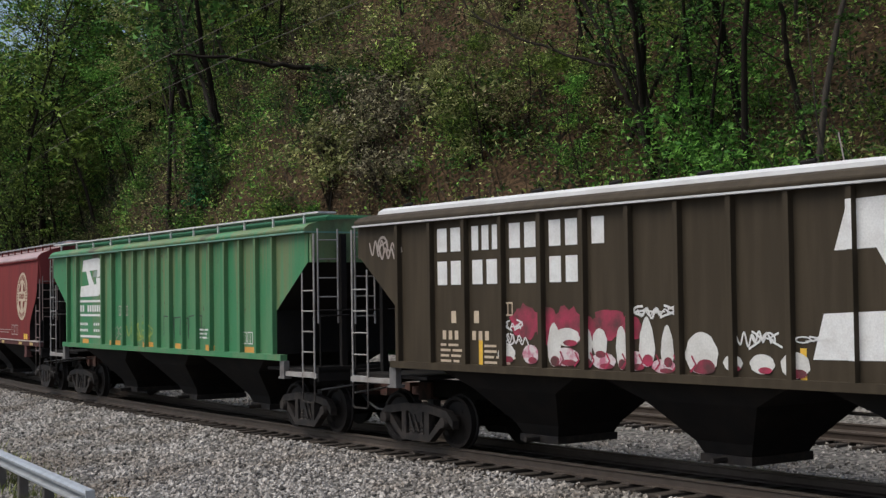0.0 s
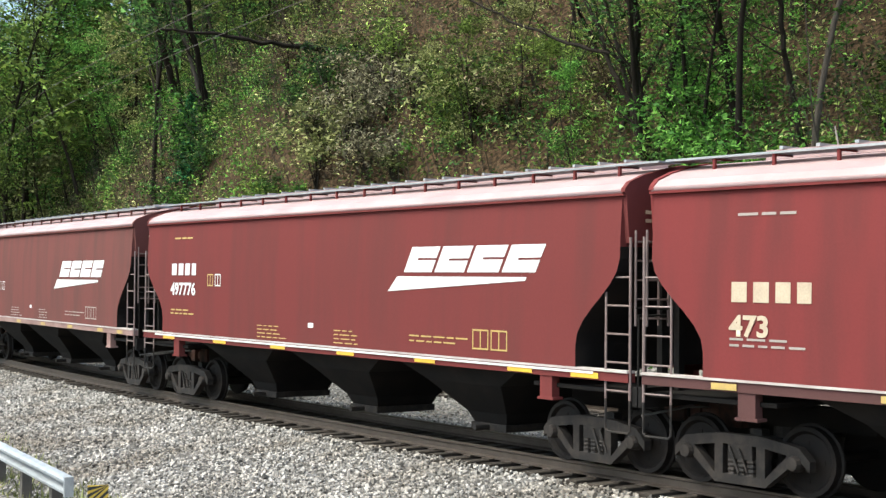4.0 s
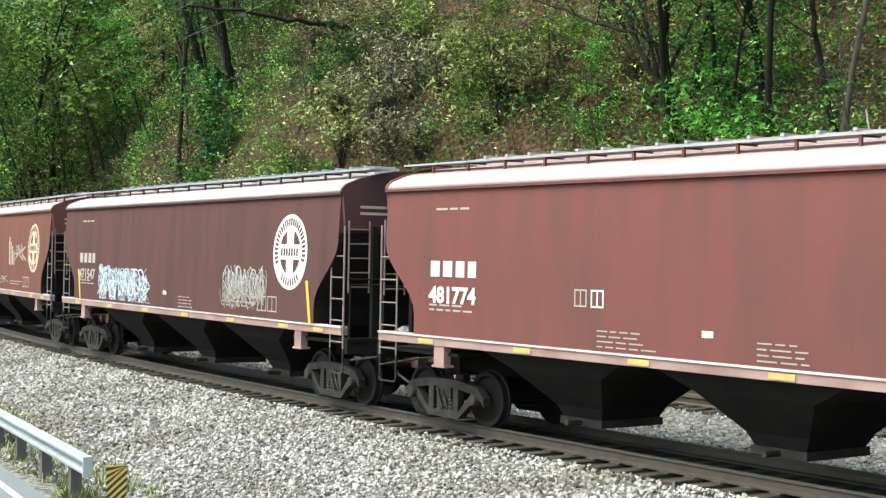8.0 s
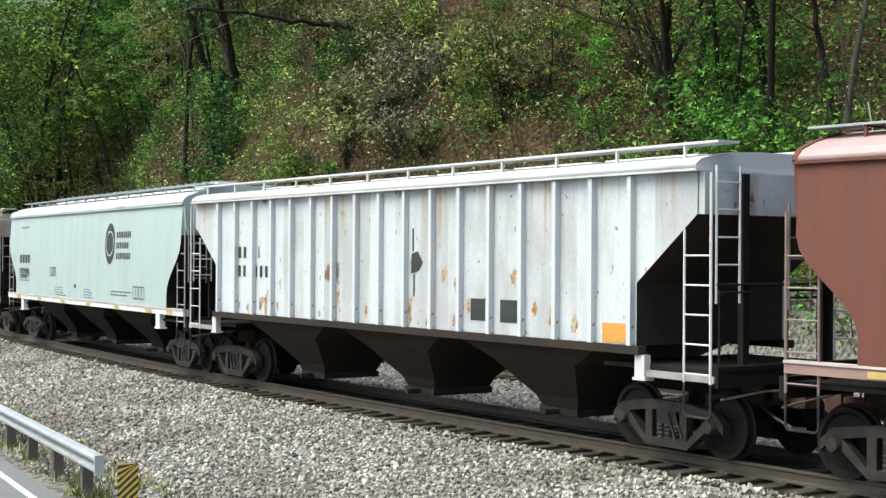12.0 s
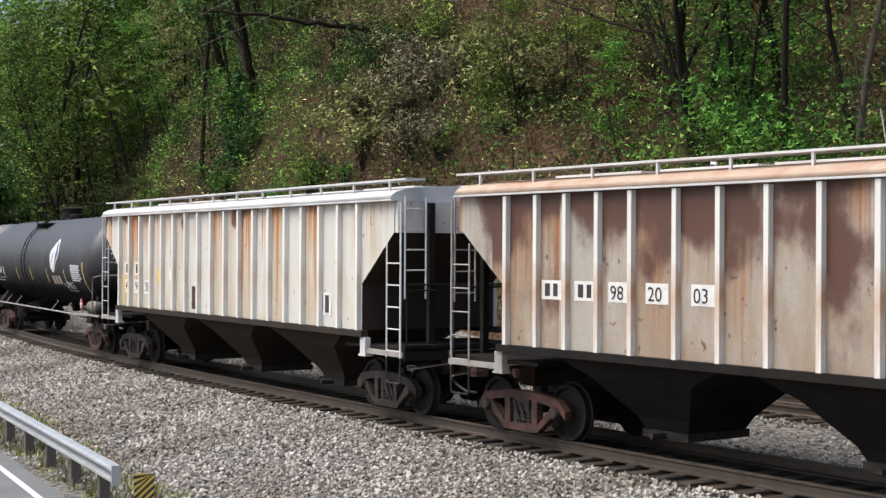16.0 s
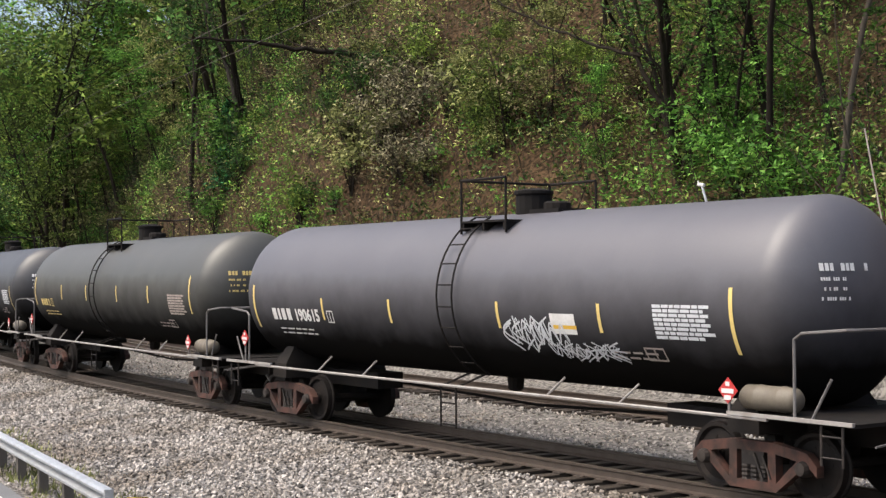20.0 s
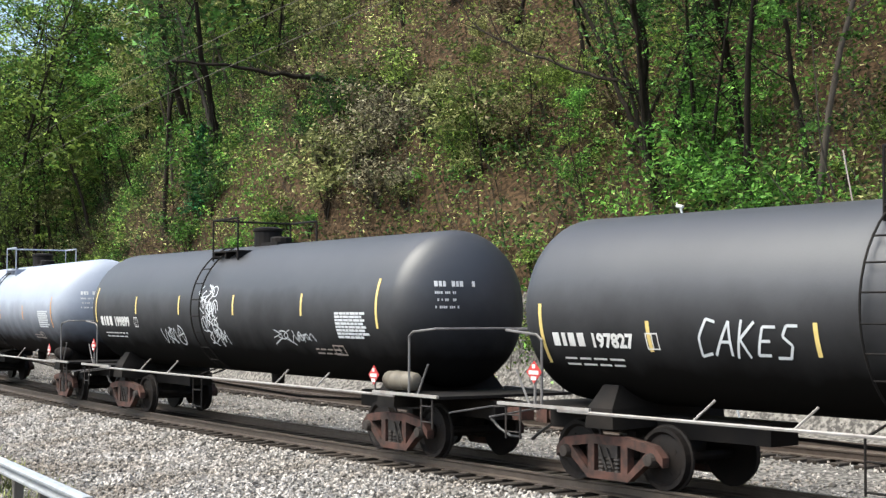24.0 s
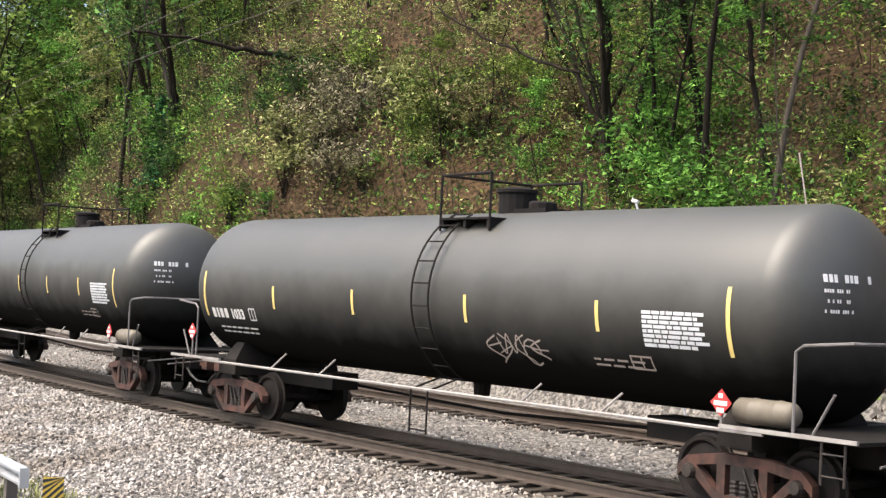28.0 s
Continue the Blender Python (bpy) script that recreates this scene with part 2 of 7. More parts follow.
def pipe(bm, points, r, sides=6):
    """One bent pipe through the points."""
    points = [Vector(p) for p in points]
    ways = [(q - p).normalized() for p, q in zip(points, points[1:])]
    a = ways[0].orthogonal().normalized()
    rings = []
    for i, p in enumerate(points):
        d = (ways[max(i - 1, 0)] + ways[min(i, len(ways) - 1)]).normalized()
        a = (a - d * a.dot(d)).normalized()
        c = d.cross(a)
        rings.append([bm.verts.new(p + (a * math.cos(k * math.tau / sides) + c * math.sin(k * math.tau / sides)) * r) for k in range(sides)])
    for u, v in zip(rings, rings[1:]):
        for k in range(sides):
            bm.faces.new((u[k], u[(k + 1) % sides], v[(k + 1) % sides], v[k]))
    bm.faces.new(rings[0][::-1])
    bm.faces.new(rings[-1])


def lathe(bm, rows, axis="y", sides=20, centre=(0, 0, 0)):
    """A solid of revolution: rows of (place along the axis, radius)."""
    rings = []
    for a, r in rows:
        ring = []
        for k in range(sides):
            c, s = math.cos(k * math.tau / sides) * r, math.sin(k * math.tau / sides) * r
            v = {"x": (a, c, s), "y": (c, a, s), "z": (c, s, a)}[axis]
            ring.append(bm.verts.new(Vector(v) + Vector(centre)))
        rings.append(ring)
    for i in range(len(rings) - 1):
        for k in range(sides):
            bm.faces.new((rings[i][k], rings[i][(k + 1) % sides], rings[i + 1][(k + 1) % sides], rings[i + 1][k]))
    bm.faces.new(rings[0])
    bm.faces.new(rings[-1][::-1])
    bmesh.ops.recalc_face_normals(bm, faces=bm.faces[:])


def loft(bm, levels):
    """Rectangles (z, x0, x1, y0, y1) joined from the bottom up."""
    rings = [[bm.verts.new(c) for c in ((x0, y0, z), (x1, y0, z), (x1, y1, z), (x0, y1, z))] for z, x0, x1, y0, y1 in levels]
    for a, b in zip(rings, rings[1:]):
        for k in range(4):
            bm.faces.new((a[k], a[(k + 1) % 4], b[(k + 1) % 4], b[k]))
    bm.faces.new(rings[0][::-1])
    bm.faces.new(rings[-1])


def raw(name, verts, faces, material, parent=None):
    me = bpy.data.meshes.new(name)
    me.from_pydata(verts, [], faces)
    me.materials.append(material)
    ob = new(name, me)
    if parent is not None:
        ob.parent = parent
    return ob


# ---- the line of the track ----
BEND = 0.00369
BEND_FROM, BEND_TO = -165.0, 55.0


def centre(s):
    """Place and heading of the track's centre line, s metres along it."""
    c = min(max(s, BEND_FROM), BEND_TO)
    h = BEND * c
    x, y = math.sin(h) / BEND, (1 - math.cos(h)) / BEND
    return x + (s - c) * math.cos(h), y + (s - c) * math.sin(h), h


def beside(s, u, z=0.0):
    """The point u metres to the hill's side of the centre line."""
    x, y, h = centre(s)
    return Vector((x - math.sin(h) * u, y + math.cos(h) * u, z))


RAIL_TOP = 0.12
PROFILE = [(-700, -0.70), (-9.0, -0.70), (-7.4, -0.70), (-6.4, -0.68), (-2.1, -0.22), (-1.6, -0.12), (1.6, -0.12), (2.2, -0.20), (3.6, -0.30), (5.2, -0.22), (5.5, -0.13), (8.7, -0.13), (9.2, -0.24), (900, -0.30)]
FAR_TRACK = 7.1


def slope_line(s):
    """Where the hill's even slope would meet the level, and how steep it is."""
    k = min(max((-8 - s) / 26, 0), 1)
    k = k * k * (3 - 2 * k)
    return 7.6 - 3.2 * k, 0.93 + 0.30 * k


def toe(s):
    """Where the foot of the cut bank stands beside the far track."""
    k = min(max((-70 - s) / 22, 0), 1)
    return slope_line(s)[0] * 0.2 + 9.4 - 5.6 * k * k * (3 - 2 * k), slope_line(s)[1]


def height(s, u):
    for (u0, z0), (u1, z1) in zip(PROFILE, PROFILE[1:]):
        if u <= u1:
            z = z0 + (z1 - z0) * (u - u0) / (u1 - u0)
            break
    low, steep = slope_line(s)
    foot = toe(s)[0]
    if u > foot:
        d = u - low
        cut = min((u - foot) / 3.0, 1)
        z += cut * (2 - cut) * steep * (min(d, 40) + 0.7 * min(max(d - 40, 0), 30) + 0.25 * max(d - 70, 0) - 0.55)
        k = min((u - foot) / 5, 1)
        z += k * (1.1 * noise.noise((s * 0.09, u * 0.09, 3.0)) + 0.35 * noise.noise((s * 0.4, u * 0.4, 7.0)))
    return z

# ---- ground, road, track ----
S_LINES = [-600, -420, -300, -240, -210, -190, -175, -165] + [x for x in range(-156, 60, 2)] + [70, 90, 120, 160, 220, 300, 420, 600]
U_LINES = [-700, -300, -120, -60, -30, -18, -12, -9, -7.4, -6.4, -4.2, -2.1, -1.6, 0, 1.6, 2.2, 3.4, 4.2, 4.8, 5.4, 6.0, 6.8, 7.6, 8.1, 8.6] + [9.6 + 1.4 * k for k in range(27)] + [50, 58, 70, 90, 120, 150, 190, 230]


def build_ground():
    verts = [tuple(beside(s, u, height(s, u))) for s in S_LINES for u in U_LINES]
    w = len(U_LINES)
    faces = [(i * w + j, (i + 1) * w + j, (i + 1) * w + j + 1, i * w + j + 1) for i in range(len(S_LINES) - 1) for j in range(w - 1)]
    ob = raw("ground", verts, faces, SOIL)
    ob.data.materials.append(BED)
    ob.data.materials.append(OILY_SHADED)
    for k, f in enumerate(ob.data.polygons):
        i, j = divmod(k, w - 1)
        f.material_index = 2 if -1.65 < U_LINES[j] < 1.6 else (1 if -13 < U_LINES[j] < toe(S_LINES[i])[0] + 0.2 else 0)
        f.use_smooth = True
    tagged(ob, "wooded hillside of brown leaf litter beside a gravel railway bed", "ground", kind="structure")


build_ground()

RAIL_END = Vector((2.5, -7.75, 0))
RAIL_WAY = Vector((-0.994, 0.11, 0)).normalized()
RAIL_SIDE = Vector((-RAIL_WAY.y, RAIL_WAY.x, 0))
if RAIL_SIDE.y > 0:
    RAIL_SIDE = -RAIL_SIDE
ROAD_Z = -0.61


def build_road():
    bm = bmesh.new()
    a = RAIL_END - RAIL_WAY * 60
    n = 40
    rows = []
    for k in range(n + 1):
        p = a + RAIL_WAY * (k * 200 / n)
        rows.append([bm.verts.new((*(p + RAIL_SIDE * o).xy, z)) for o, z in ((0.36, -0.80), (0.36, ROAD_Z), (7.6, ROAD_Z + 0.03), (7.6, -0.80))])
    for r, q in zip(rows, rows[1:]):
        for j in range(3):
            bm.faces.new((r[j], q[j], q[j + 1], r[j + 1]))
    bmesh.ops.recalc_face_normals(bm, faces=bm.faces[:])
    road = tagged(part("road", bm, ASPHALT), "grey asphalt road with a worn white edge line", "road", kind="structure")
    bm = bmesh.new()
    p, q = a + RAIL_SIDE * 0.68, a + RAIL_WAY * 200 + RAIL_SIDE * 0.68
    o = RAIL_SIDE * 0.11
    bm.faces.new([bm.verts.new((*c.xy, ROAD_Z + 0.008)) for c in (p, p + o, q + o, q)])
    part("edge_line", bm, LINE_PAINT, road, "white painted edge line")


build_road()


def build_guardrail():
    rail = new("guardrail")
    rail.location = (*RAIL_END.xy, ROAD_Z)
    rail.rotation_euler = (0, 0, math.atan2(RAIL_WAY.y, RAIL_WAY.x))
    tagged(rail, "galvanised steel W-beam guardrail on short posts along the road", "guardrail")
    # local x runs away along the rail; local +y is the road's side
    wave = [(-0.03, 0.41), (0.05, 0.43), (0.09, 0.46), (0.09, 0.49), (-0.02, 0.54), (-0.02, 0.565), (0.09, 0.615), (0.09, 0.645), (0.05, 0.675), (-0.03, 0.695)]
    bm = bmesh.new()
    long = 3.81
    for x0 in (0.0, long):
        front = [bm.verts.new((x0, y, z)) for y, z in wave]
        behind = [bm.verts.new((x0, y - 0.006, z)) for y, z in wave]
        if x0 == 0.0:
            first = (front, behind)
    n = len(wave)
    for j in range(n - 1):
        bm.faces.new((first[0][j], front[j], front[j + 1], first[0][j + 1]))
        bm.faces.new((first[1][j + 1], behind[j + 1], behind[j], first[1][j]))
    bm.faces.new((first[0][-1], front[-1], behind[-1], first[1][-1]))
    bm.faces.new((first[1][0], behind[0], front[0], first[0][0]))
    beam = part("beam", bm, GALVANISED, rail)
    bm = bmesh.new()
    box(bm, -0.08, 0.08, -0.20, -0.04, -0.2, 0.60)
    post = part("post", bm, POST_WOOD, rail, "dark weathered timber post")
    post.location = (1.3, 0, 0)
    for k in range(1, 18):
        share("beam", beam, rail, pose(k * long, 0, 0))
    for k in range(1, 34):
        share("post", post, rail, pose(1.3 + k * 1.905, 0, 0))
    bm = bmesh.new()
    box(bm, -0.05, 0.0, -0.03, 0.10, 0.42, 0.70)
    part("end_shoe", bm, GALVANISED, rail)


build_guardrail()


def build_marker():
    m = new("object_marker")
    m.location = (2.75, -7.45, ROAD_Z - 0.29)
    m.rotation_euler = (0, 0, radians(66))
    tagged(m, "yellow and black striped hazard marker on a post", "road sign")
    bm = bmesh.new()
    box(bm, -0.03, 0.03, 0.01, 0.06, -0.12, 0.82)
    part("post", bm, GALVANISED, m)
    bm = bmesh.new()
    box(bm, -0.142, 0.142, -0.003, 0.0, -0.02, 0.88)
    part("panel", bm, MARK_YELLOW, m, "yellow panel with black diagonal stripes")
    for k in range(-3, 10):
        z = k * 0.1
        bm = bmesh.new()
        pts = [(-0.142, z), (0.142, z + 0.27), (0.142, z + 0.322), (-0.142, z + 0.052)]
        pts = [(x, min(max(c, -0.02), 0.88)) for x, c in pts]
        if pts[1][1] - pts[0][1] < 0.02 or len({round(c, 3) for _, c in pts}) < 3:
            bm.free()
            continue
        bm.faces.new([bm.verts.new((x, -0.006, c)) for x, c in pts])
        part("stripe", bm, MARK_BLACK, m)


build_marker()


def build_lineside_post():
    """A leaning white post with a short bracket, beyond the far track."""
    low, top = Vector((-1.45, 10.0, height(-1.45, 10.0) - 0.2)), Vector((-3.64, 10.0, 5.36))
    post = new("lineside_post")
    post.location = low
    tagged(post, "leaning white lineside post with a short bracket", "railway post")
    bm = bmesh.new()
    bar(bm, (0, 0, 0), top - low, 0.032, 8)
    part("post", bm, GALVANISED, post)
    bm = bmesh.new()
    bar(bm, top - low + Vector((-0.12, 0, 0.03)), top - low + Vector((0.08, 0, 0.0)), 0.045, 8)
    bar(bm, top - low + Vector((-0.11, 0, 0.03)), top - low + Vector((-0.13, 0, 0.12)), 0.02, 6)
    part("bracket", bm, WHITE, post)


def build_bare_stem():
    """A thin pale dead stem at the foot of the hill."""
    low, top = Vector((2.55, 10.1, height(2.55, 10.1) - 0.1)), Vector((1.34, 10.1, 6.35))
    stem = new("dead_sapling")
    stem.location = low
    tagged(stem, "thin pale dead sapling stem at the hill's foot", "tree")
    bm = bmesh.new()
    mid = (top - low) * 0.55 + Vector((0.10, 0, 0))
    bar(bm, (0, 0, 0), mid, 0.030, 7)
    bar(bm, mid, top - low, 0.018, 7)
    part("trunk", bm, SPRAY_DIM, stem)
    bm = bmesh.new()
    bar(bm, mid, mid + Vector((0.30, 0.1, 0.55)), 0.014, 5)
    part("limb", bm, SPRAY_DIM, stem)


build_lineside_post()
build_bare_stem()


def build_track(off, label, first_tie, last_tie):
    line = new("railway_track")
    tagged(line, label, "railway track", kind="structure")
    shape = [(-0.07, -0.185), (0.07, -0.185), (0.07, -0.165), (0.012, -0.14), (0.012, -0.05), (0.036, -0.035), (0.036, -0.004), (0.03, 0.0), (-0.03, 0.0), (-0.036, -0.004), (-0.036, -0.035), (-0.012, -0.05), (-0.012, -0.14), (-0.07, -0.165)]
    for u in (off - 0.754, off + 0.754):
        verts, faces = [], []
        steps = [k for k in list(range(-200, -80, 10)) + list(range(-80, 60, 2)) + list(range(60, 201, 10)) if k > 0.52 * first_tie or off == 0]
        for s in steps:
            verts += [tuple(beside(s, u + a, z + RAIL_TOP)) for a, z in shape]
        n = len(shape)
        for i in range(len(steps) - 1):
            faces += [(i * n + j, i * n + (j + 1) % n, (i + 1) * n + (j + 1) % n, (i + 1) * n + j) for j in range(n)]
        raw("rail", verts, faces, RAIL_STEEL, line)["label"] = "rusty brown steel rail with a worn head"
    bm = bmesh.new()
    box(bm, -0.115, 0.115, -1.3, 1.3, -0.36, -0.185)
    bmesh.ops.bevel(bm, geom=bm.edges[:], offset=0.012, segments=1, affect="EDGES")
    first = None
    rng = random.Random(5)
    for k in range(first_tie, last_tie):
        s = k * 0.51
        x, y, h = centre(s)
        m = pose(x, y, RAIL_TOP + rng.uniform(-0.012, 0.006), 0, 0, math.degrees(h) + rng.uniform(-1.5, 1.5)) @ pose(0, off + rng.uniform(-0.05, 0.05), 0)
        if first is None:
            first = part("tie", bm, TIE_WOOD, line)
            first.matrix_basis = m
        else:
            share("tie", first, line, m)
    bm = bmesh.new()
    box(bm, -0.10, 0.10, -0.17, 0.17, -0.188, -0.172)
    plate = None
    for k in range(max(first_tie, -80), min(last_tie, 40)):
        for u in (off - 0.754, off + 0.754):
            p = beside(k * 0.51, u)
            m = pose(p.x, p.y, RAIL_TOP, 0, 0, math.degrees(centre(k * 0.51)[2]))
            if plate is None:
                plate = part("tie_plate", bm, RAIL_STEEL, line)
                plate.matrix_basis = m
            elif u < off:
                share("tie_plate", plate, line, m)


def build_weeds():
    """Dry and green tufts along the foot of the guardrail, too many to count."""
    rnd, rng = random.Random(41), np.random.default_rng(41)
    verts, faces = [], []
    for k in range(260):
        p = RAIL_END + RAIL_WAY * (-1.5 + 26 * rnd.random() ** 1.3) - RAIL_SIDE * rnd.uniform(-0.1, 1.3)
        u = -math.hypot(p.x, p.y - 1 / BEND) + 1 / BEND
        base = np.array((p.x, p.y, height(0.0, u)))
        for _ in range(rnd.randrange(8, 22)):
            a = base + rng.normal(0, 0.10, 3) * (1, 1, 0)
            tip = a + np.array((rnd.gauss(0, 0.07), rnd.gauss(0, 0.07), rnd.uniform(0.05, 0.22)))
            side = rng.normal(0, 0.012, 3) * (1, 1, 0)
            i = len(verts)
            verts += [tuple(a - side), tuple(a + side), tuple(tip)]
            faces.append((i, i + 1, i + 2))
    tagged(raw("weeds", verts, faces, LEAF_PALE), "dry and green weeds along the foot of the guardrail", "weeds", kind="stuff")


build_weeds()
build_track(0.0, "railway track of steel rails on creosoted ties in gravel", -160, 100)
build_track(FAR_TRACK, "second railway track at the foot of the hill", -130, 60)


def build_gravel():
    """Loose crushed stone over the ballast shoulders, as one scatter."""
    rng = np.random.default_rng(3)
    base = np.array([(1, 0, 0), (-1, 0, 0), (0, 1, 0), (0, -1, 0), (0, 0, 1), (0, 0, -1)], float)
    tri = np.array([(0, 2, 4), (2, 1, 4), (1, 3, 4), (3, 0, 4), (2, 0, 5), (1, 2, 5), (3, 1, 5), (0, 3, 5)])
    verts, faces, count = [], [], 0
    spans = [(-45, 16, -7.3, -1.25, 52000), (-50, 16, 1.2, 12.0, 24000), ]
    for s0, s1, u0, u1, n in spans:
        s = s0 + (s1 - s0) * rng.random(n) ** 0.75
        u = u0 + (u1 - u0) * rng.random(n)
        size = rng.uniform(0.023, 0.054, n) * (1 + (rng.random(n) > 0.97) * 0.6)
        for a, b, r in zip(s, u, size):
            if b > toe(a)[0] + 0.6:
                continue
            p = beside(a, b, height(a, b) + r * 0.35)
            spin = rng.uniform(-1, 1, (3, 3))
            q, _ = np.linalg.qr(spin)
            v = (base * rng.uniform(0.55, 1.15, (6, 1)) * r) @ q + np.array(p)
            verts.append(v)
            faces.append(tri + count)
            count += 6
    v, f = np.concatenate(verts), np.concatenate(faces)
    me = bpy.data.meshes.new("gravel")
    me.from_pydata(v.tolist(), [], f.tolist())
    me.materials.append(GRAVEL)
    tagged(new("gravel", me), "loose grey crushed stone ballast beside the track", "gravel", kind="stuff")


build_gravel()

# ---- freight cars: shared running gear ----
def sideframe_mesh(bm, y):
    """A cast side frame with its three window openings, along x."""
    half = [((-1.12, 0.36), (-0.95, 0.51), (-0.95, 0.66), (-1.12, 0.50)), ((-0.95, 0.51), (-0.78, 0.545), (-0.78, 0.69), (-0.95, 0.66)),
            ((-0.78, 0.545), (-0.42, 0.60), (-0.42, 0.74), (-0.78, 0.69)), ((-0.42, 0.60), (-0.28, 0.61), (-0.28, 0.75), (-0.42, 0.74)),
            ((-0.28, 0.61), (0.0, 0.61), (0.0, 0.75), (-0.28, 0.75)), ((-0.42, 0.21), (-0.28, 0.21), (-0.28, 0.61), (-0.42, 0.60)),
            ((-0.42, 0.09), (-0.28, 0.09), (-0.28, 0.21), (-0.42, 0.21)), ((-0.28, 0.09), (0.0, 0.09), (0.0, 0.21), (-0.28, 0.21)),
            ((-0.95, 0.51), (-0.42, 0.09), (-0.42, 0.21), (-0.78, 0.545))]
    cells = half + [tuple((-x, z) for x, z in reversed(q)) for q in half]
    points, edges = {}, set()
    for q in cells:
        for c in q:
            if c not in points:
                points[c] = (bm.verts.new((c[0], y - 0.07, c[1])), bm.verts.new((c[0], y + 0.07, c[1])))
        for a, b in zip(q, q[1:] + q[:1]):
            edges.add((a, b))
        bm.faces.new([points[c][0] for c in q])
        bm.faces.new([points[c][1] for c in reversed(q)])
    for a, b in sorted(edges):
        if (b, a) not in edges:
            bm.faces.new((points[a][0], points[b][0], points[b][1], points[a][1]))
    bmesh.ops.recalc_face_normals(bm, faces=bm.faces[:])


def gear_kit():
    """The meshes that all trucks share."""
    kit = {}
    for name in ("sideframe", "wheelset", "bolster", "spring", "bearing_cap", "coupler", "brake_beam", "brake_lever"):
        bm = bmesh.new()
        if name == "sideframe":
            sideframe_mesh(bm, 0)
        elif name == "wheelset":
            for s in (-1, 1):
                rows = [(s * 0.68, 0.05), (s * 0.68, 0.50), (s * 0.715, 0.50), (s * 0.725, 0.465), (s * 0.825, 0.455), (s * 0.825, 0.40), (s * 0.775, 0.36), (s * 0.80, 0.13), (s * 0.86, 0.12), (s * 0.86, 0.05)]
                lathe(bm, rows, "y", 24)
            lathe(bm, [(-1.08, 0.075), (1.08, 0.075)], "y", 10)
            for k in range(4):
                a = k * math.tau / 4
                box(bm, 0.24 * math.cos(a) - 0.03, 0.24 * math.cos(a) + 0.03, -0.795, -0.78, 0.24 * math.sin(a) - 0.03, 0.24 * math.sin(a) + 0.03)
        elif name == "bolster":
            box(bm, -0.20, 0.20, -1.06, 1.06, 0.42, 0.66)
            lathe(bm, [(0.66, 0.22), (0.80, 0.22)], "z", 14)
            box(bm, -0.10, 0.10, -0.72, -0.56, 0.66, 0.80)
            box(bm, -0.10, 0.10, 0.56, 0.72, 0.66, 0.80)
        elif name == "spring":
            for x in (-0.16, 0.0, 0.16):
                lathe(bm, [(0.21 + k * 0.03, 0.062 if k % 2 else 0.075) for k in range(8)], "z", 8, (x, 0, 0))
        elif name == "bearing_cap":
            lathe(bm, [(-0.12, 0.05), (-0.115, 0.085), (-0.06, 0.105), (0.06, 0.115)], "y", 12)
        elif name == "coupler":
            box(bm, 0.0, 0.62, -0.075, 0.075, 0.80, 0.95)
            box(bm, 0.48, 0.74, -0.15, 0.12, 0.74, 1.02)
            box(bm, -0.35, 0.05, -0.22, 0.22, 0.72, 1.06)
        elif name == "brake_lever":
            bar(bm, (0.10, -1.085, 0.24), (-0.06, -1.085, 0.58), 0.022, 5)
            bar(bm, (0.24, -1.085, 0.26), (0.10, -1.085, 0.56), 0.016, 5)
        else:
            box(bm, -0.05, 0.05, -0.75, 0.75, 0.30, 0.38)
        mat = {"wheelset": WHEEL, "brake_lever": TRUCK, "coupler": RUSTY, "bearing_cap": TRUCK}.get(name, TRUCK)
        ob = part("kit_" + name, bm, mat)
        kit[name] = ob.data
        bpy.data.objects.remove(ob)
    return kit


KIT = gear_kit()
RUSTY_FRAME = KIT["sideframe"].copy()
RUSTY_FRAME.materials[0] = RUSTY
WHEELSETS = []


def under(name, data, parent, m):
    ob = new(name, data)
    ob.parent = parent
    ob.matrix_basis = m
    return ob


def add_trucks(car, place, rusty, rng):
    for sx in (-1, 1):
        truck = under("truck", KIT["bolster"], car, pose(sx * place, 0, RAIL_TOP))
        truck["label"] = "rust-brown three-piece truck" if rusty else "grimy black three-piece truck"
        for sy in (-1, 1):
            under("sideframe", RUSTY_FRAME if rusty else KIT["sideframe"], truck, pose(0, sy * 1.0, 0))
            under("spring_nest", KIT["spring"], truck, pose(0, sy * 1.0, 0))
            for x in (-0.89, 0.89):
                under("bearing_cap", KIT["bearing_cap"], truck, pose(x, sy * 1.03, 0.455, 0, 0, 0 if sy < 0 else 180))
        under("brake_lever", KIT["brake_lever"], truck, pose(sx * 0.1, 0, 0))
        for x in (-0.89, 0.89):
            wheel = under("wheelset", KIT["wheelset"], truck, pose(x, 0, 0.457))
            WHEELSETS.append((car, wheel, x))
            under("brake_beam", KIT["brake_beam"], truck, pose(x * 0.45, 0, 0))


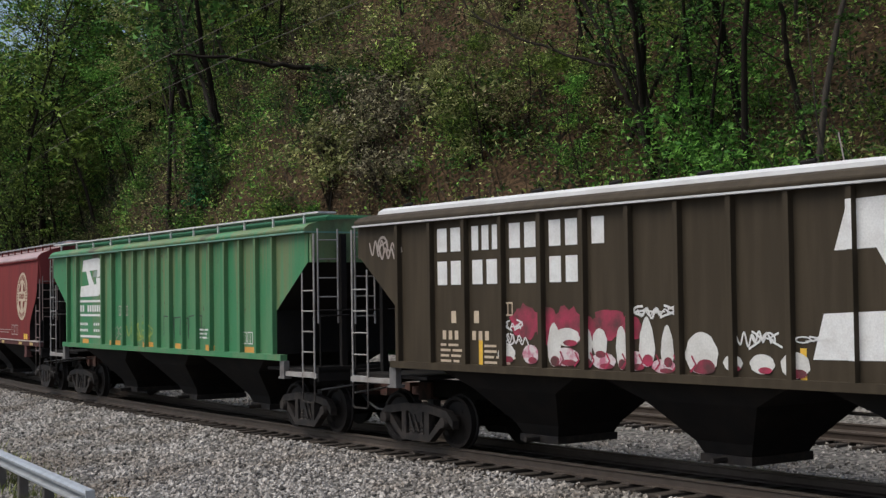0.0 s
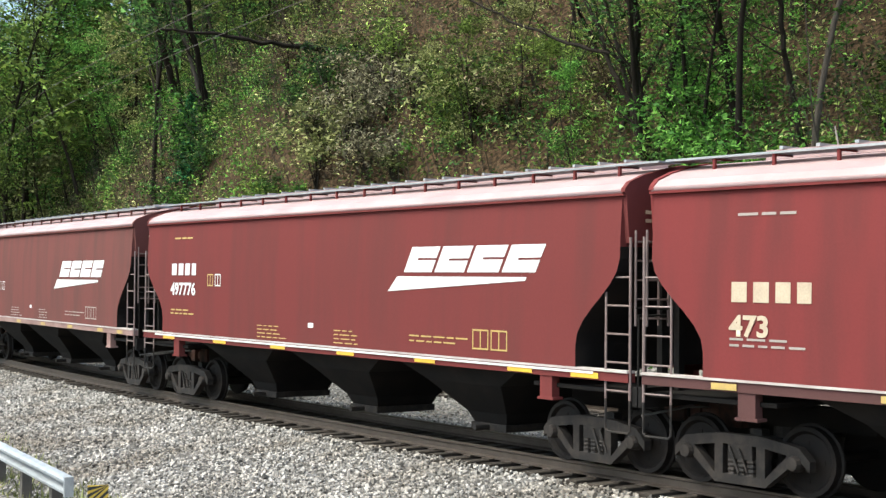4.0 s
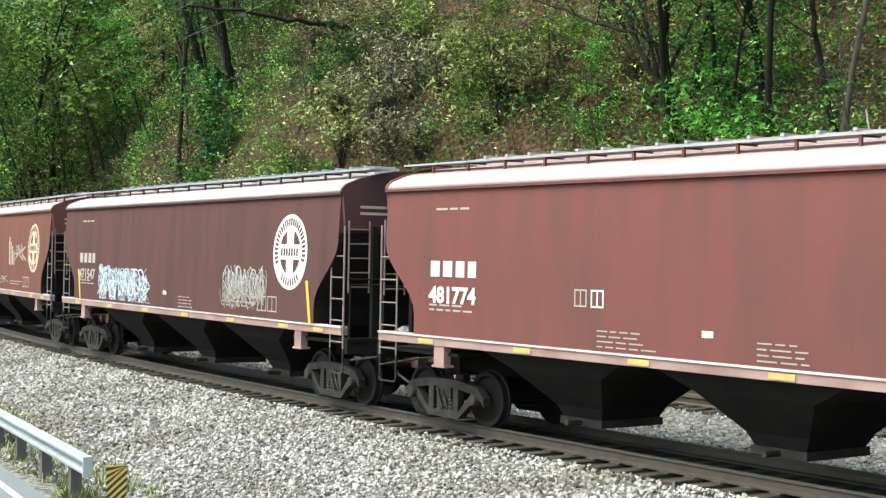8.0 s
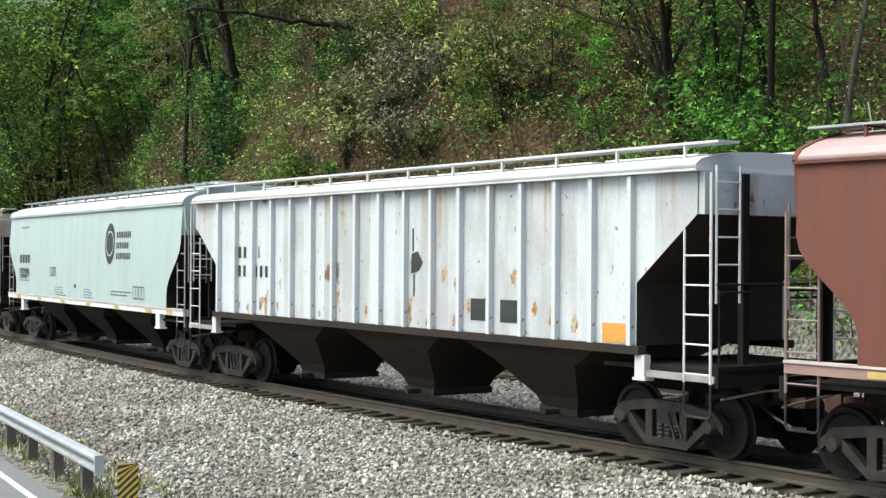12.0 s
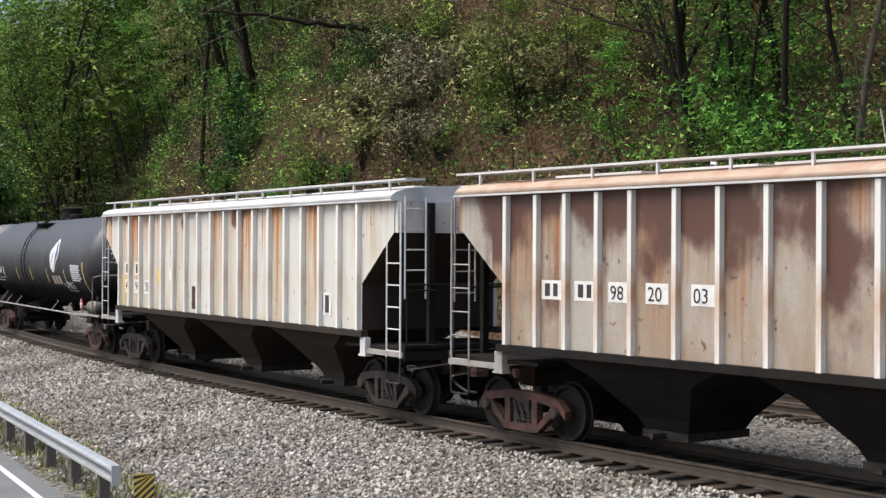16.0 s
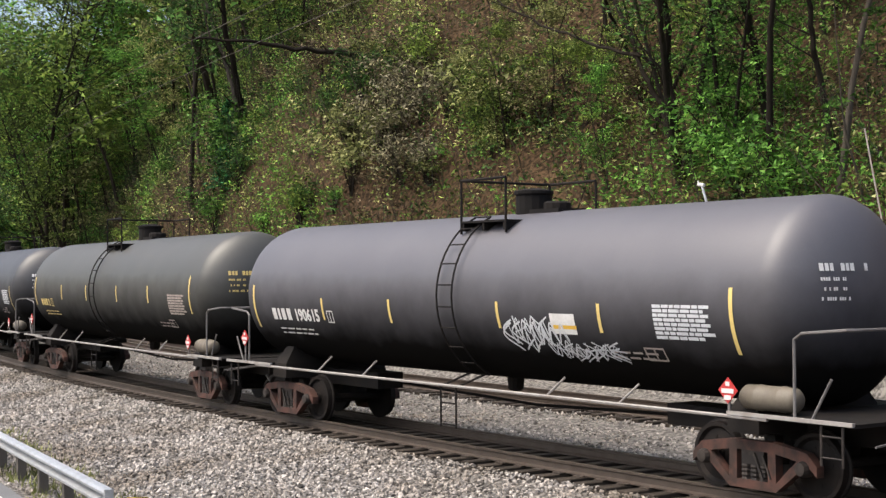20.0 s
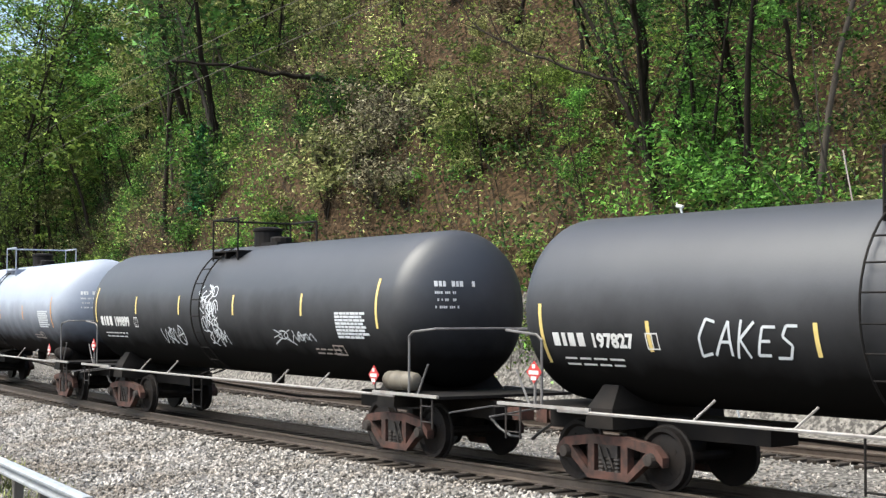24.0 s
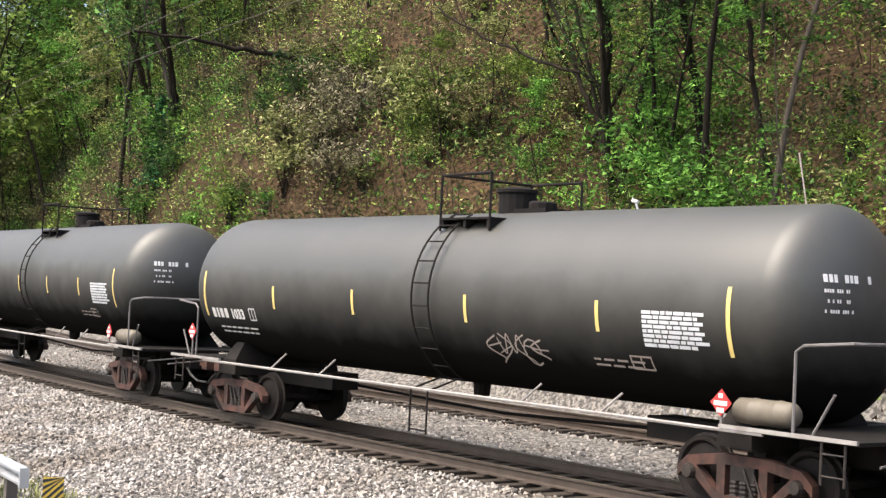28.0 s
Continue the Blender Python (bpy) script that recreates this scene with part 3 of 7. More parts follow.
def add_couplers(car, half):
    for turn in (0, 180):
        sx = 1 if turn == 0 else -1
        bm = bmesh.new()
        pipe(bm, [(sx * (half - 0.60), -0.35, 0.86), (sx * (half - 0.35), -0.36, 0.72), (sx * (half - 0.10), -0.30, 0.60), (sx * (half + 0.02), -0.15, 0.58)], 0.028, 6)
        part("air_hose", bm, MARK_BLACK, car, "sagging black rubber air hose")
        bm = bmesh.new()
        pipe(bm, [(sx * (half - 0.32), -1.42, 1.02), (sx * (half - 0.32), -0.55, 1.10), (sx * (half - 0.20), -0.20, 1.10)], 0.016, 5)
        part("uncoupling_lever", bm, RAIL_GREY, car, "bent uncoupling lever")
        under("coupler", KIT["coupler"], car, pose(0, 0, 0, 0, 0, turn) @ pose(half - 0.74, 0, RAIL_TOP))


# ---- lettering and marks on car sides ----
def on_side(car, x, z, off=0.008):
    return (x, -(car["half_width"](z) + off), z)


def sliced(shape, step=0.08):
    """A shape cut into low bands, so that it can follow a curved side."""
    low, high = min(z for _, z in shape), max(z for _, z in shape)
    if high - low <= step * 1.5:
        return [shape]
    out = []
    n = math.ceil((high - low) / step)
    for k in range(n):
        a, b = low + (high - low) * k / n, low + (high - low) * (k + 1) / n
        poly = shape
        for limit, sign in ((a, 1), (b, -1)):
            kept = []
            for (xa, za), (xb, zb) in zip(poly, poly[1:] + poly[:1]):
                ia, ib = (za - limit) * sign >= 0, (zb - limit) * sign >= 0
                if ia:
                    kept.append((xa, za))
                if ia != ib:
                    t = (limit - za) / (zb - za)
                    kept.append((xa + (xb - xa) * t, limit))
            poly = kept
            if not poly:
                break
        clean = [q for i, q in enumerate(poly) if math.dist(q, poly[i - 1]) > 1e-5]
        if len(clean) > 2:
            out.append(clean)
    return out


def between(shape, x0, x1):
    """The part of a shape that lies between two uprights."""
    poly = shape
    for limit, sign in ((x0, 1), (x1, -1)):
        kept = []
        for (xa, za), (xb, zb) in zip(poly, poly[1:] + poly[:1]):
            ia, ib = (xa - limit) * sign >= 0, (xb - limit) * sign >= 0
            if ia:
                kept.append((xa, za))
            if ia != ib:
                kept.append((limit, za + (zb - za) * (limit - xa) / (xb - xa)))
        poly = kept
    return [q for i, q in enumerate(poly) if math.dist(q, poly[i - 1]) > 1e-5]


def decal(car, name, shapes, material, parent, label="", off=0.008):
    """Flat painted shapes, lists of (x, z), laid on the near side."""
    bm = bmesh.new()
    if car.get("curved"):
        shapes = [piece for shape in shapes for piece in sliced(shape)]
    layers = [(shape, off) for shape in shapes]
    if car.get("ribs") and off > 0.1:
        # paint that runs over sheets and posts alike
        layers = []
        for shape in shapes:
            edge = -99.0
            for x in car["ribs"] + [99.0]:
                layers += [(between(shape, edge, x - 0.044), 0.005), (between(shape, x - 0.044, x + 0.044), off)]
                edge = x + 0.044
    for shape, out in layers:
        if len(shape) > 2:
            bm.faces.new([bm.verts.new(on_side(car, x, z, out)) for x, z in shape])
    bmesh.ops.remove_doubles(bm, verts=bm.verts[:], dist=1e-5)
    return part(name, bm, material, parent, label)


def rect(x, z, w, h, lean=0.0):
    return [(x, z), (x + w, z), (x + w + lean * h, z + h), (x + lean * h, z + h)]


def bars(car, name, x, z, widths, h, gap, material, parent, lean=0.0, label=""):
    """Unreadable or withheld writing: plain bars, one for each character."""
    for w in widths:
        if w > 0:
            decal(car, name, [rect(x + w * 0.09, z, w * 0.82, h, lean)], material, parent, label)
        x += abs(w) + gap


def fine_print(car, x, z, w, rows, material, parent, h=0.04, gap=0.05, rng=None):
    rng = rng or random.Random(int(x * 100) + rows)
    shapes = []
    for k in range(rows):
        c = x
        while c < x + w * rng.uniform(0.75, 1.0):
            d = rng.uniform(0.12, 0.34)
            shapes.append(rect(c, z - k * (h + gap), d, h))
            c += d + 0.06
    print_rows = decal(car, "fine_print", shapes, material, parent, "rows of small stencilled lettering")
    print_rows["kind"] = "stuff"
    return print_rows


def lettering(car, text, x, z, size, material, parent, name="lettering", squeeze=1.0, bold=0.012, off=0.014):
    """Written characters, cut from the built-in font and laid on the side."""
    cu = bpy.data.curves.new("letters", "FONT")
    cu.body, cu.size, cu.offset, cu.resolution_u = text, size, bold, 3
    ob = bpy.data.objects.new("letters", cu)
    scene.collection.objects.link(ob)
    me = bpy.data.meshes.new_from_object(ob.evaluated_get(bpy.context.evaluated_depsgraph_get()))
    bpy.data.objects.remove(ob)
    for v in me.vertices:
        v.co = on_side(car, x + v.co.x * squeeze, z + v.co.y, off)
    me.materials.clear()
    me.materials.append(material)
    out = new(name, me)
    out.parent = parent
    return out


def stroke(points, w):
    """A ribbon along points, as quads."""
    quads = []
    for (xa, za), (xb, zb) in zip(points, points[1:]):
        d = math.hypot(xb - xa, zb - za) or 1e-6
        nx, nz = -(zb - za) / d * w / 2, (xb - xa) / d * w / 2
        quads.append([(xa - nx, za - nz), (xb - nx, zb - nz), (xb + nx, zb + nz), (xa + nx, za + nz)])
    return quads


def curve_through(points, n=5):
    """A smooth pen line through points."""
    out = []
    ext = [points[0]] + points + [points[-1]]
    for a, b, c, e in zip(ext, ext[1:], ext[2:], ext[3:]):
        for k in range(n):
            t = k / n
            out.append(tuple(0.5 * (2 * b[i] + (c[i] - a[i]) * t + (2 * a[i] - 5 * b[i] + 4 * c[i] - e[i]) * t * t + (3 * b[i] - a[i] - 3 * c[i] + e[i]) * t ** 3) for i in (0, 1)))
    out.append(points[-1])
    return out


def scrawl(car, x, z, w, h, count, material, parent, seed, width=0.045, label="scrawled graffiti tag", kinds=(0, 1, 2)):
    """Graffiti: looping pen strokes, character by character, inside a box."""
    rng = random.Random(seed)
    shapes = []
    step = w / count
    cell = step * 1.75
    for k in range(count):
        cx, tall = x + step * (k + 0.5 + rng.uniform(-0.2, 0.2)), h * rng.uniform(0.55, 1.0)
        mid = z + tall / 2 + (h - tall) * rng.random()
        kind = rng.choice(kinds)
        if kind == 0:
            start, sweep = rng.uniform(0, math.tau), rng.uniform(3.6, 6.6) * rng.choice((-1, 1))
            pts = [(cx + cell * 0.5 * math.cos(start + sweep * i / 9), mid + tall * 0.45 * math.sin(start + sweep * i / 9)) for i in range(10)]
        elif kind == 1:
            flip = rng.choice((-1, 1))
            pts = [(cx + flip * cell * 0.5 * math.cos(1.2 + 4.6 * f), mid + tall * (0.48 - 0.96 * f)) for f in (i / 8 for i in range(9))]
        elif kind == 2:
            pts = [(cx + cell * (0.32 * i - 0.8), mid + tall * rng.uniform(0.2, 0.48) * (-1) ** i) for i in range(6)]
        wide = width * rng.uniform(0.75, 1.2)
        shapes += stroke(curve_through(pts) if kind > 1 else pts, wide)
        if rng.random() < 0.3:
            shapes += stroke([(cx - cell * 0.4, mid + tall * rng.uniform(-0.2, 0.3)), (cx + cell * 0.5, mid + tall * rng.uniform(-0.1, 0.3))], wide * 0.8)
    out = [[(px, min(max(pz, z - 0.03), z + h)) for px, pz in s] for s in shapes]
    return decal(car, "graffiti", out, material, parent, label, 0.011)


def ring_shape(cx, cz, r0, r1, n=36):
    out = []
    for k in range(n):
        a, b = k * math.tau / n, (k + 1) * math.tau / n
        out.append([(cx + r0 * math.cos(a), cz + r0 * math.sin(a)), (cx + r1 * math.cos(a), cz + r1 * math.sin(a)), (cx + r1 * math.cos(b), cz + r1 * math.sin(b)), (cx + r0 * math.cos(b), cz + r0 * math.sin(b))])
    return out


def round_emblem(car, cx, cz, r, material, parent):
    decal(car, "emblem", ring_shape(cx, cz, r * 0.60, r), material, parent, "round railway emblem with a cross, faded paint")
    w = r * 0.20
    cross = [rect(cx - w, cz - r * 0.6, 2 * w, r * 1.2), rect(cx - r * 0.6, cz - w, r * 0.6 - w, 2 * w), rect(cx + w, cz - w, r * 0.6 - w, 2 * w)]
    decal(car, "emblem_cross", cross, material, parent)
    marks = []
    for k in range(26):
        a = radians(200 - k * 8.6)
        ux, uz = math.cos(a), math.sin(a)
        q = []
        for da, dr in ((-0.045, 0.70), (0.045, 0.70), (0.045, 0.90), (-0.045, 0.90)):
            q.append((cx + r * dr * math.cos(a + da), cz + r * dr * math.sin(a + da)))
        marks.append(q)
    for k in range(8):
        a = radians(238 + k * 9.5)
        marks.append([(cx + r * dr * math.cos(a + da), cz + r * dr * math.sin(a + da)) for da, dr in ((-0.045, 0.70), (0.045, 0.70), (0.045, 0.90), (-0.045, 0.90))])
    for k in range(7):
        marks.append(rect(cx - r * 0.52 + k * r * 0.15, cz - r * 0.1, r * 0.09, r * 0.2))
    decal(car, "emblem_marks", marks, car["paint"], parent, "", 0.012)["kind"] = "stuff"


def slant_emblem(car, x, z, w, parent, material):
    """Four slanted blocks over a tapering bar."""
    h, cw = w * 0.088, w * 0.205
    for k in range(4):
        c, lean, z0, z1 = x + w * 0.10 + k * w * 0.225, 0.55, z + h * 0.58, z + h * 1.78
        slit = z + h * (1.20 - 0.04 * (k % 2))

        def edge(f, q):
            return (c + cw * f + (q - z0) * lean, q)

        shape = [edge(0, z0), edge(1, z0), edge(1, slit - h * 0.05), edge(0.35, slit - h * 0.05), edge(0.35, slit + h * 0.05), edge(1, slit + h * 0.05), edge(1, z1), edge(0, z1)]
        lower = [shape[0], shape[1], shape[2], edge(0, slit - h * 0.05)]
        joint = [edge(0, slit - h * 0.05), shape[3], shape[4], edge(0, slit + h * 0.05)]
        upper = [edge(0, slit + h * 0.05), shape[5], shape[6], shape[7]]
        decal(car, "emblem", [lower, joint, upper], material, parent, "slanted white block of the emblem")
    wing = [(x - w * 0.02, z - h * 0.35), (x + w * 0.92, z + h * 0.22), (x + w * 0.93, z + h * 0.38), (x + w * 0.05, z + h * 0.38)]
    decal(car, "emblem_wing", [wing], material, parent, "tapering white bar under the emblem")


def reflectors(car, xs, z, parent, material=None, w=0.55, h=0.10):
    for x in xs:
        decal(car, "reflector", [rect(x - w / 2, z, w, h)], material or YELLOW, parent, "yellow reflective strip", 0.016)


def frame_box(car, x, z, w, h, material, parent, t=0.035):
    decal(car, "stencil_box", [rect(x, z, w, t), rect(x, z + h - t, w, t), rect(x, z + t, t, h - 2 * t), rect(x + w - t, z + t, t, h - 2 * t), rect(x + w / 2 - t / 2, z + t, t, h - 2 * t)], material, parent, "outlined stencil panel")


# ---- covered hoppers ----
def ladder(car, x, y, z0, z1, w, along, material, parent, rungs=7, name="ladder"):
    bm = bmesh.new()
    d = Vector((1, 0, 0)) if along == "x" else Vector((0, 1, 0))
    a, b = Vector((x, y, z0)) - d * w / 2, Vector((x, y, z0)) + d * w / 2
    up = Vector((0, 0, z1 - z0))
    for p in (a, b):
        bar(bm, (p.x, p.y, z0), (p.x, p.y, z1), 0.018, 6)
    for k in range(rungs):
        h = up * ((k + 0.4) / rungs)
        bar(bm, a + h, b + h, 0.014, 5)
    return part(name, bm, material, parent)


def corner_ladder(x, y, sx, tall, metal, parent, rungs=6):
    """A car-corner ladder of thin bars: a tall outer stile, a shorter inner one, wide-set rungs."""
    bm = bmesh.new()
    a, b = x + sx * 0.24, x - sx * 0.26
    bar(bm, (a, y, 1.22), (a, y, tall), 0.021, 6)
    bar(bm, (b, y, 1.22), (b, y, 3.30), 0.018, 6)
    for k in range(rungs):
        z = 1.34 + k * 0.40
        if z < 3.2:
            bar(bm, (a, y, z), (b, y, z), 0.014, 5)
    rungs_part = part("ladder", bm, metal, parent)
    bm = bmesh.new()
    pipe(bm, [(a, y, 1.30), (a, y, 0.80), (a - sx * 0.04, y, 0.76), (b + sx * 0.04, y, 0.76), (b, y, 0.80), (b, y, 1.30)], 0.018, 5)
    part("stirrup_step", bm, TRUCK, rungs_part, "bent steel stirrup step")
    return rungs_part


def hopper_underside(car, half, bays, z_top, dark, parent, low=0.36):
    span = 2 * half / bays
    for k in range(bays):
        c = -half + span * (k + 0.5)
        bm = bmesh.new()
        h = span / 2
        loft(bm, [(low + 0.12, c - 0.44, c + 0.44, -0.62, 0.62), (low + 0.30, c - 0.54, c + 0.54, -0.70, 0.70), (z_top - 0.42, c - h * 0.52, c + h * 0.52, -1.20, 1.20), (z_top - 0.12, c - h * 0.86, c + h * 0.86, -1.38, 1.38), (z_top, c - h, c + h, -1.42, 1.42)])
        # UNDER bays carry the under-car shade in their near-black colour
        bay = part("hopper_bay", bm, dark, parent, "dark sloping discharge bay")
        bm = bmesh.new()
        box(bm, c - 0.48, c + 0.48, -0.66, 0.66, low, low + 0.12)
        bar(bm, (c, -0.95, low + 0.06), (c, -0.62, low + 0.06), 0.045)
        part("outlet_gate", bm, TRUCK, bay)
    for sx in (-1, 1):
        bm = bmesh.new()
        box(bm, min(sx * 5.5, sx * 8.1), max(sx * 5.5, sx * 8.1), -0.17, 0.17, 0.92, 1.22)
        part("stub_sill", bm, UNDER, parent)
    bm = bmesh.new()
    pipe(bm, [(-7.6, 1.0, 1.05), (-3, 1.25, 1.0), (3, 1.25, 1.0), (7.6, 1.0, 1.05)], 0.03)
    part("brake_pipe", bm, LADDER, parent)


def hopper_end(car, sx, e, floor_z, parent, metal, panel, panel_z, top_x):
    """End platform, posts, ladders and rails of one end."""
    bm = bmesh.new()
    box(bm, min(sx * 6.1, sx * e), max(sx * 6.1, sx * e), -1.45, 1.45, floor_z - 0.06, floor_z)
    box(bm, min(sx * (e - 0.12), sx * e), max(sx * (e - 0.12), sx * e), -1.5, 1.5, floor_z - 0.22, floor_z + 0.06)
    end = part("end_platform", bm, UNDER, parent, "grimy steel end platform")
    for y in (-0.85, 0.85):
        bm = bmesh.new()
        box(bm, min(sx * (e - 0.22), sx * (e - 0.12)), max(sx * (e - 0.22), sx * (e - 0.12)), y - 0.06, y + 0.06, floor_z, panel_z)
        part("end_post", bm, UNDER, parent)
    for y in (-1.42, 1.42):
        bm = bmesh.new()
        pipe(bm, [(sx * (e - 0.06), y, floor_z), (sx * (e - 0.06), y, floor_z + 1.05), (sx * (e - 0.06), y * 0.55, floor_z + 1.05)], 0.018)
        part("end_handrail", bm, UNDER, parent)
    for y in (-1.52, 1.52):
        corner_ladder(sx * (e - 0.36), y, sx, panel_z, metal, parent)
    ladder(car, sx * (e - 0.1), -1.22, floor_z + 0.9, panel_z + 0.1, 0.44, "y", metal, parent, 5, "end_ladder")
    bm = bmesh.new()
    bar(bm, (sx * (e - 0.1), -1.45, floor_z + 1.15), (sx * (e - 0.1), 1.45, floor_z + 1.15), 0.02)
    part("end_rail", bm, UNDER, parent)


def curved_hopper(seed, main, light, trim, emblem, marks, number, label, lift=0.0, boxes_at=(-3.1, 2.26), emblem_at=(2.3, 2.8), type_paint=None):
    car = new("covered_hopper")
    tagged(car, label, "freight car", "freight cars of the passing train")
    half_width = lambda z: 1.575 - 0.065 * min(max((z - 2.5) / 1.6, 0), 1) ** 2
    data = {"half_width": half_width, "paint": main, "curved": True}
    n = 14
    levels = []
    for k in range(n + 1):
        z = 1.60 + (4.08 - 1.60) * k / n
        f = (z - 1.60) / 2.48
        cut = 7.2 if f < 0.15 else 7.2 + 0.92 * (0.5 - 0.5 * math.cos(math.pi * min((f - 0.15) / 0.5, 1)))
        w = half_width(z)
        levels.append((z, -cut, cut, -w, w))
    bm = bmesh.new()
    loft(bm, levels)
    body = part("body", bm, main, car)
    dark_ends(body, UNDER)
    bm = bmesh.new()
    w = half_width(4.08)
    loft(bm, [(4.085, -8.18, 8.18, -w - 0.05, w + 0.05), (4.12, -8.18, 8.18, -w - 0.05, w + 0.05)])
    part("eave", bm, main, car)
    bm = bmesh.new()
    arch = [(4.122, w + 0.04), (4.18, w + 0.02), (4.27, 1.44), (4.38, 1.16), (4.48, 0.78), (4.55, 0.4)]
    loft(bm, [(z, -8.15, 8.15, -y, y) for z, y in arch])
    roof = part("roof", bm, light, car, "pale weathered arched roof")
    shade_sides(roof)
    for sy in (-1, 1):
        bm = bmesh.new()
        box(bm, -0.022, 0.022, min(sy * 0.98, sy * 1.02), max(sy * 0.98, sy * 1.02), 4.40, 4.565)
        box(bm, -0.015, 0.015, min(sy * 0.62, sy * 0.98), max(sy * 0.62, sy * 0.98), 4.545, 4.565)
        first = part("roof_bracket", bm, main, car)
        first.location.x = -7.5
        for k in range(1, 16):
            share("roof_bracket", first, car, pose(-7.5 + k, 0, 0))
    for sy in (-1, 1):
        bm = bmesh.new()
        box(bm, -8.35, 8.35, sy * 0.82 - 0.22, sy * 0.82 + 0.22, 4.567, 4.597)
        part("running_board", bm, GALVANISED, car, "galvanised roof walkway")
    bm = bmesh.new()
    box(bm, -7.2, 7.2, -0.28, 0.28, 4.57, 4.70)
    hatch = part("hatch_cover", bm, light, car)
    bm = bmesh.new()
    box(bm, -0.03, 0.03, -0.34, 0.34, 4.70, 4.74)
    clamp = part("hatch_clamp", bm, GALVANISED, hatch)
    clamp.location.x = -6.9
    for k in range(1, 24):
        share("hatch_clamp", clamp, hatch, pose(-6.9 + k * 0.6, 0, 0))
    for sy in (-1, 1):
        bm = bmesh.new()
        box(bm, -8.3, 8.3, min(sy * 1.42, sy * 1.56), max(sy * 1.42, sy * 1.56), 1.47, 1.60)
        sill = part("side_sill", bm, trim, car, "weathered side sill with reflective strips")
        bm = bmesh.new()
        box(bm, -8.3, 8.3, min(sy * 1.42, sy * 1.58), max(sy * 1.42, sy * 1.58), 1.602, 1.635)
        part("sill_edge", bm, PALE_EDGE, sill, "pale worn top edge of the sill")
        for x in (-6.5, 6.5):
            bm = bmesh.new()
            box(bm, x - 0.14, x + 0.14, min(sy * 1.40, sy * 1.545), max(sy * 1.40, sy * 1.545), 1.14, 1.465)
            box(bm, x - 0.18, x + 0.18, min(sy * 1.36, sy * 1.56), max(sy * 1.36, sy * 1.56), 1.11, 1.15)
            part("jacking_pad", bm, trim, car)
    for sx in (-1, 1):
        bm = bmesh.new()
        ring = [(-1.45, 3.42), (1.45, 3.42), (w, 4.1)] + [(y, z + 0.02) for z, y in arch] + [(-y, z + 0.02) for z, y in reversed(arch)] + [(-w, 4.1)]
        for x in (8.12, 8.2):
            bm.faces.new([bm.verts.new((sx * x, y, z)) for y, z in ring])
        bm.verts.ensure_lookup_table()
        n = len(ring)
        for k in range(n):
            bm.faces.new((bm.verts[k], bm.verts[(k + 1) % n], bm.verts[n + (k + 1) % n], bm.verts[n + k]))
        bmesh.ops.recalc_face_normals(bm, faces=bm.faces[:])
        panel = part("end_panel", bm, main, car)
        bm = bmesh.new()
        for k in range(2):
            box(bm, min(sx * 8.204, sx * 8.21), max(sx * 8.204, sx * 8.21), -1.15, -0.55, 3.72 + 0.12 * k, 3.77 + 0.12 * k)
        part("stencil", bm, TAN, panel)
        hopper_end(data, sx, 8.42, 1.36, car, LADDER if marks is BLACKMARK else LADDER_RUST, None, 3.5, 7.9)
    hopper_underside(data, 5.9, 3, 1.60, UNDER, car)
    add_trucks(car, 7.0, False, random.Random(seed))
    add_couplers(car, 8.75)
    reflectors({"half_width": lambda z: 1.56}, [-6.85, -4.3, -1.75, 0.8, 3.35, 5.9, 7.4], 1.49, car, YELLOW if lift > 0.2 else FADED_YELLOW, 0.6 if lift > 0.2 else 0.42, 0.085)
    # lettering on the near side
    faint = SPRAY_DIM if marks is not BLACKMARK else BLACKMARK
    if lift > 0.2:
        faint = FADED_YELLOW
    x = -7.1
    bars(data, "reporting_mark", x + 0.35, 2.63 + lift, (0.30, 0.30, 0.28, 0.26), 0.26, 0.05, type_paint or marks, car, label="painted reporting mark")
    lettering(data, number, x + 0.35, 2.20 + lift, 0.37, type_paint or marks, car, "car_number", 1.15)
    fine_print(data, x + 0.35, 2.14, 1.2, 2, faint, car, 0.03, 0.05)
    fine_print(data, x + 0.45, 3.74, 0.8, 1, faint, car, 0.035)
    fine_print(data, 2.9, 1.92, 1.4, 2, faint, car, 0.025, 0.06)
    fine_print(data, -2.6, 1.92, 1.0, 4, faint, car, 0.02, 0.055)
    fine_print(data, 0.4, 1.92, 0.9, 4, faint, car, 0.02, 0.055)
    decal(data, "stencil", [rect(-0.55, 1.95, 0.2, 0.09)], marks, car)
    frame_box(data, 4.7, 1.78, 0.42, 0.32, faint, car, 0.025)
    frame_box(data, 5.18, 1.78, 0.42, 0.32, faint, car, 0.025)
    frame_box(data, boxes_at[0], boxes_at[1], 0.27, 0.26, faint, car, 0.025)
    frame_box(data, boxes_at[0] + 0.36, boxes_at[1], 0.27, 0.26, marks, car, 0.025)
    if emblem == "round":
        round_emblem(data, 6.15, 3.0, 0.75, marks, car)
    elif emblem == "slant":
        slant_emblem(data, emblem_at[0], emblem_at[1], 4.05, car, marks)
    return car, data


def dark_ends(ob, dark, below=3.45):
    """Paints the shade on the sloping end sheets as a near-black material."""
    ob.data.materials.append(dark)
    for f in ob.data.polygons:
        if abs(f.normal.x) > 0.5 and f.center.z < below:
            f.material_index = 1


def shade_sides(ob):
    for f in ob.data.polygons:
        f.use_smooth = abs(f.normal.x) < 0.3 and abs(f.normal.z) < 0.6


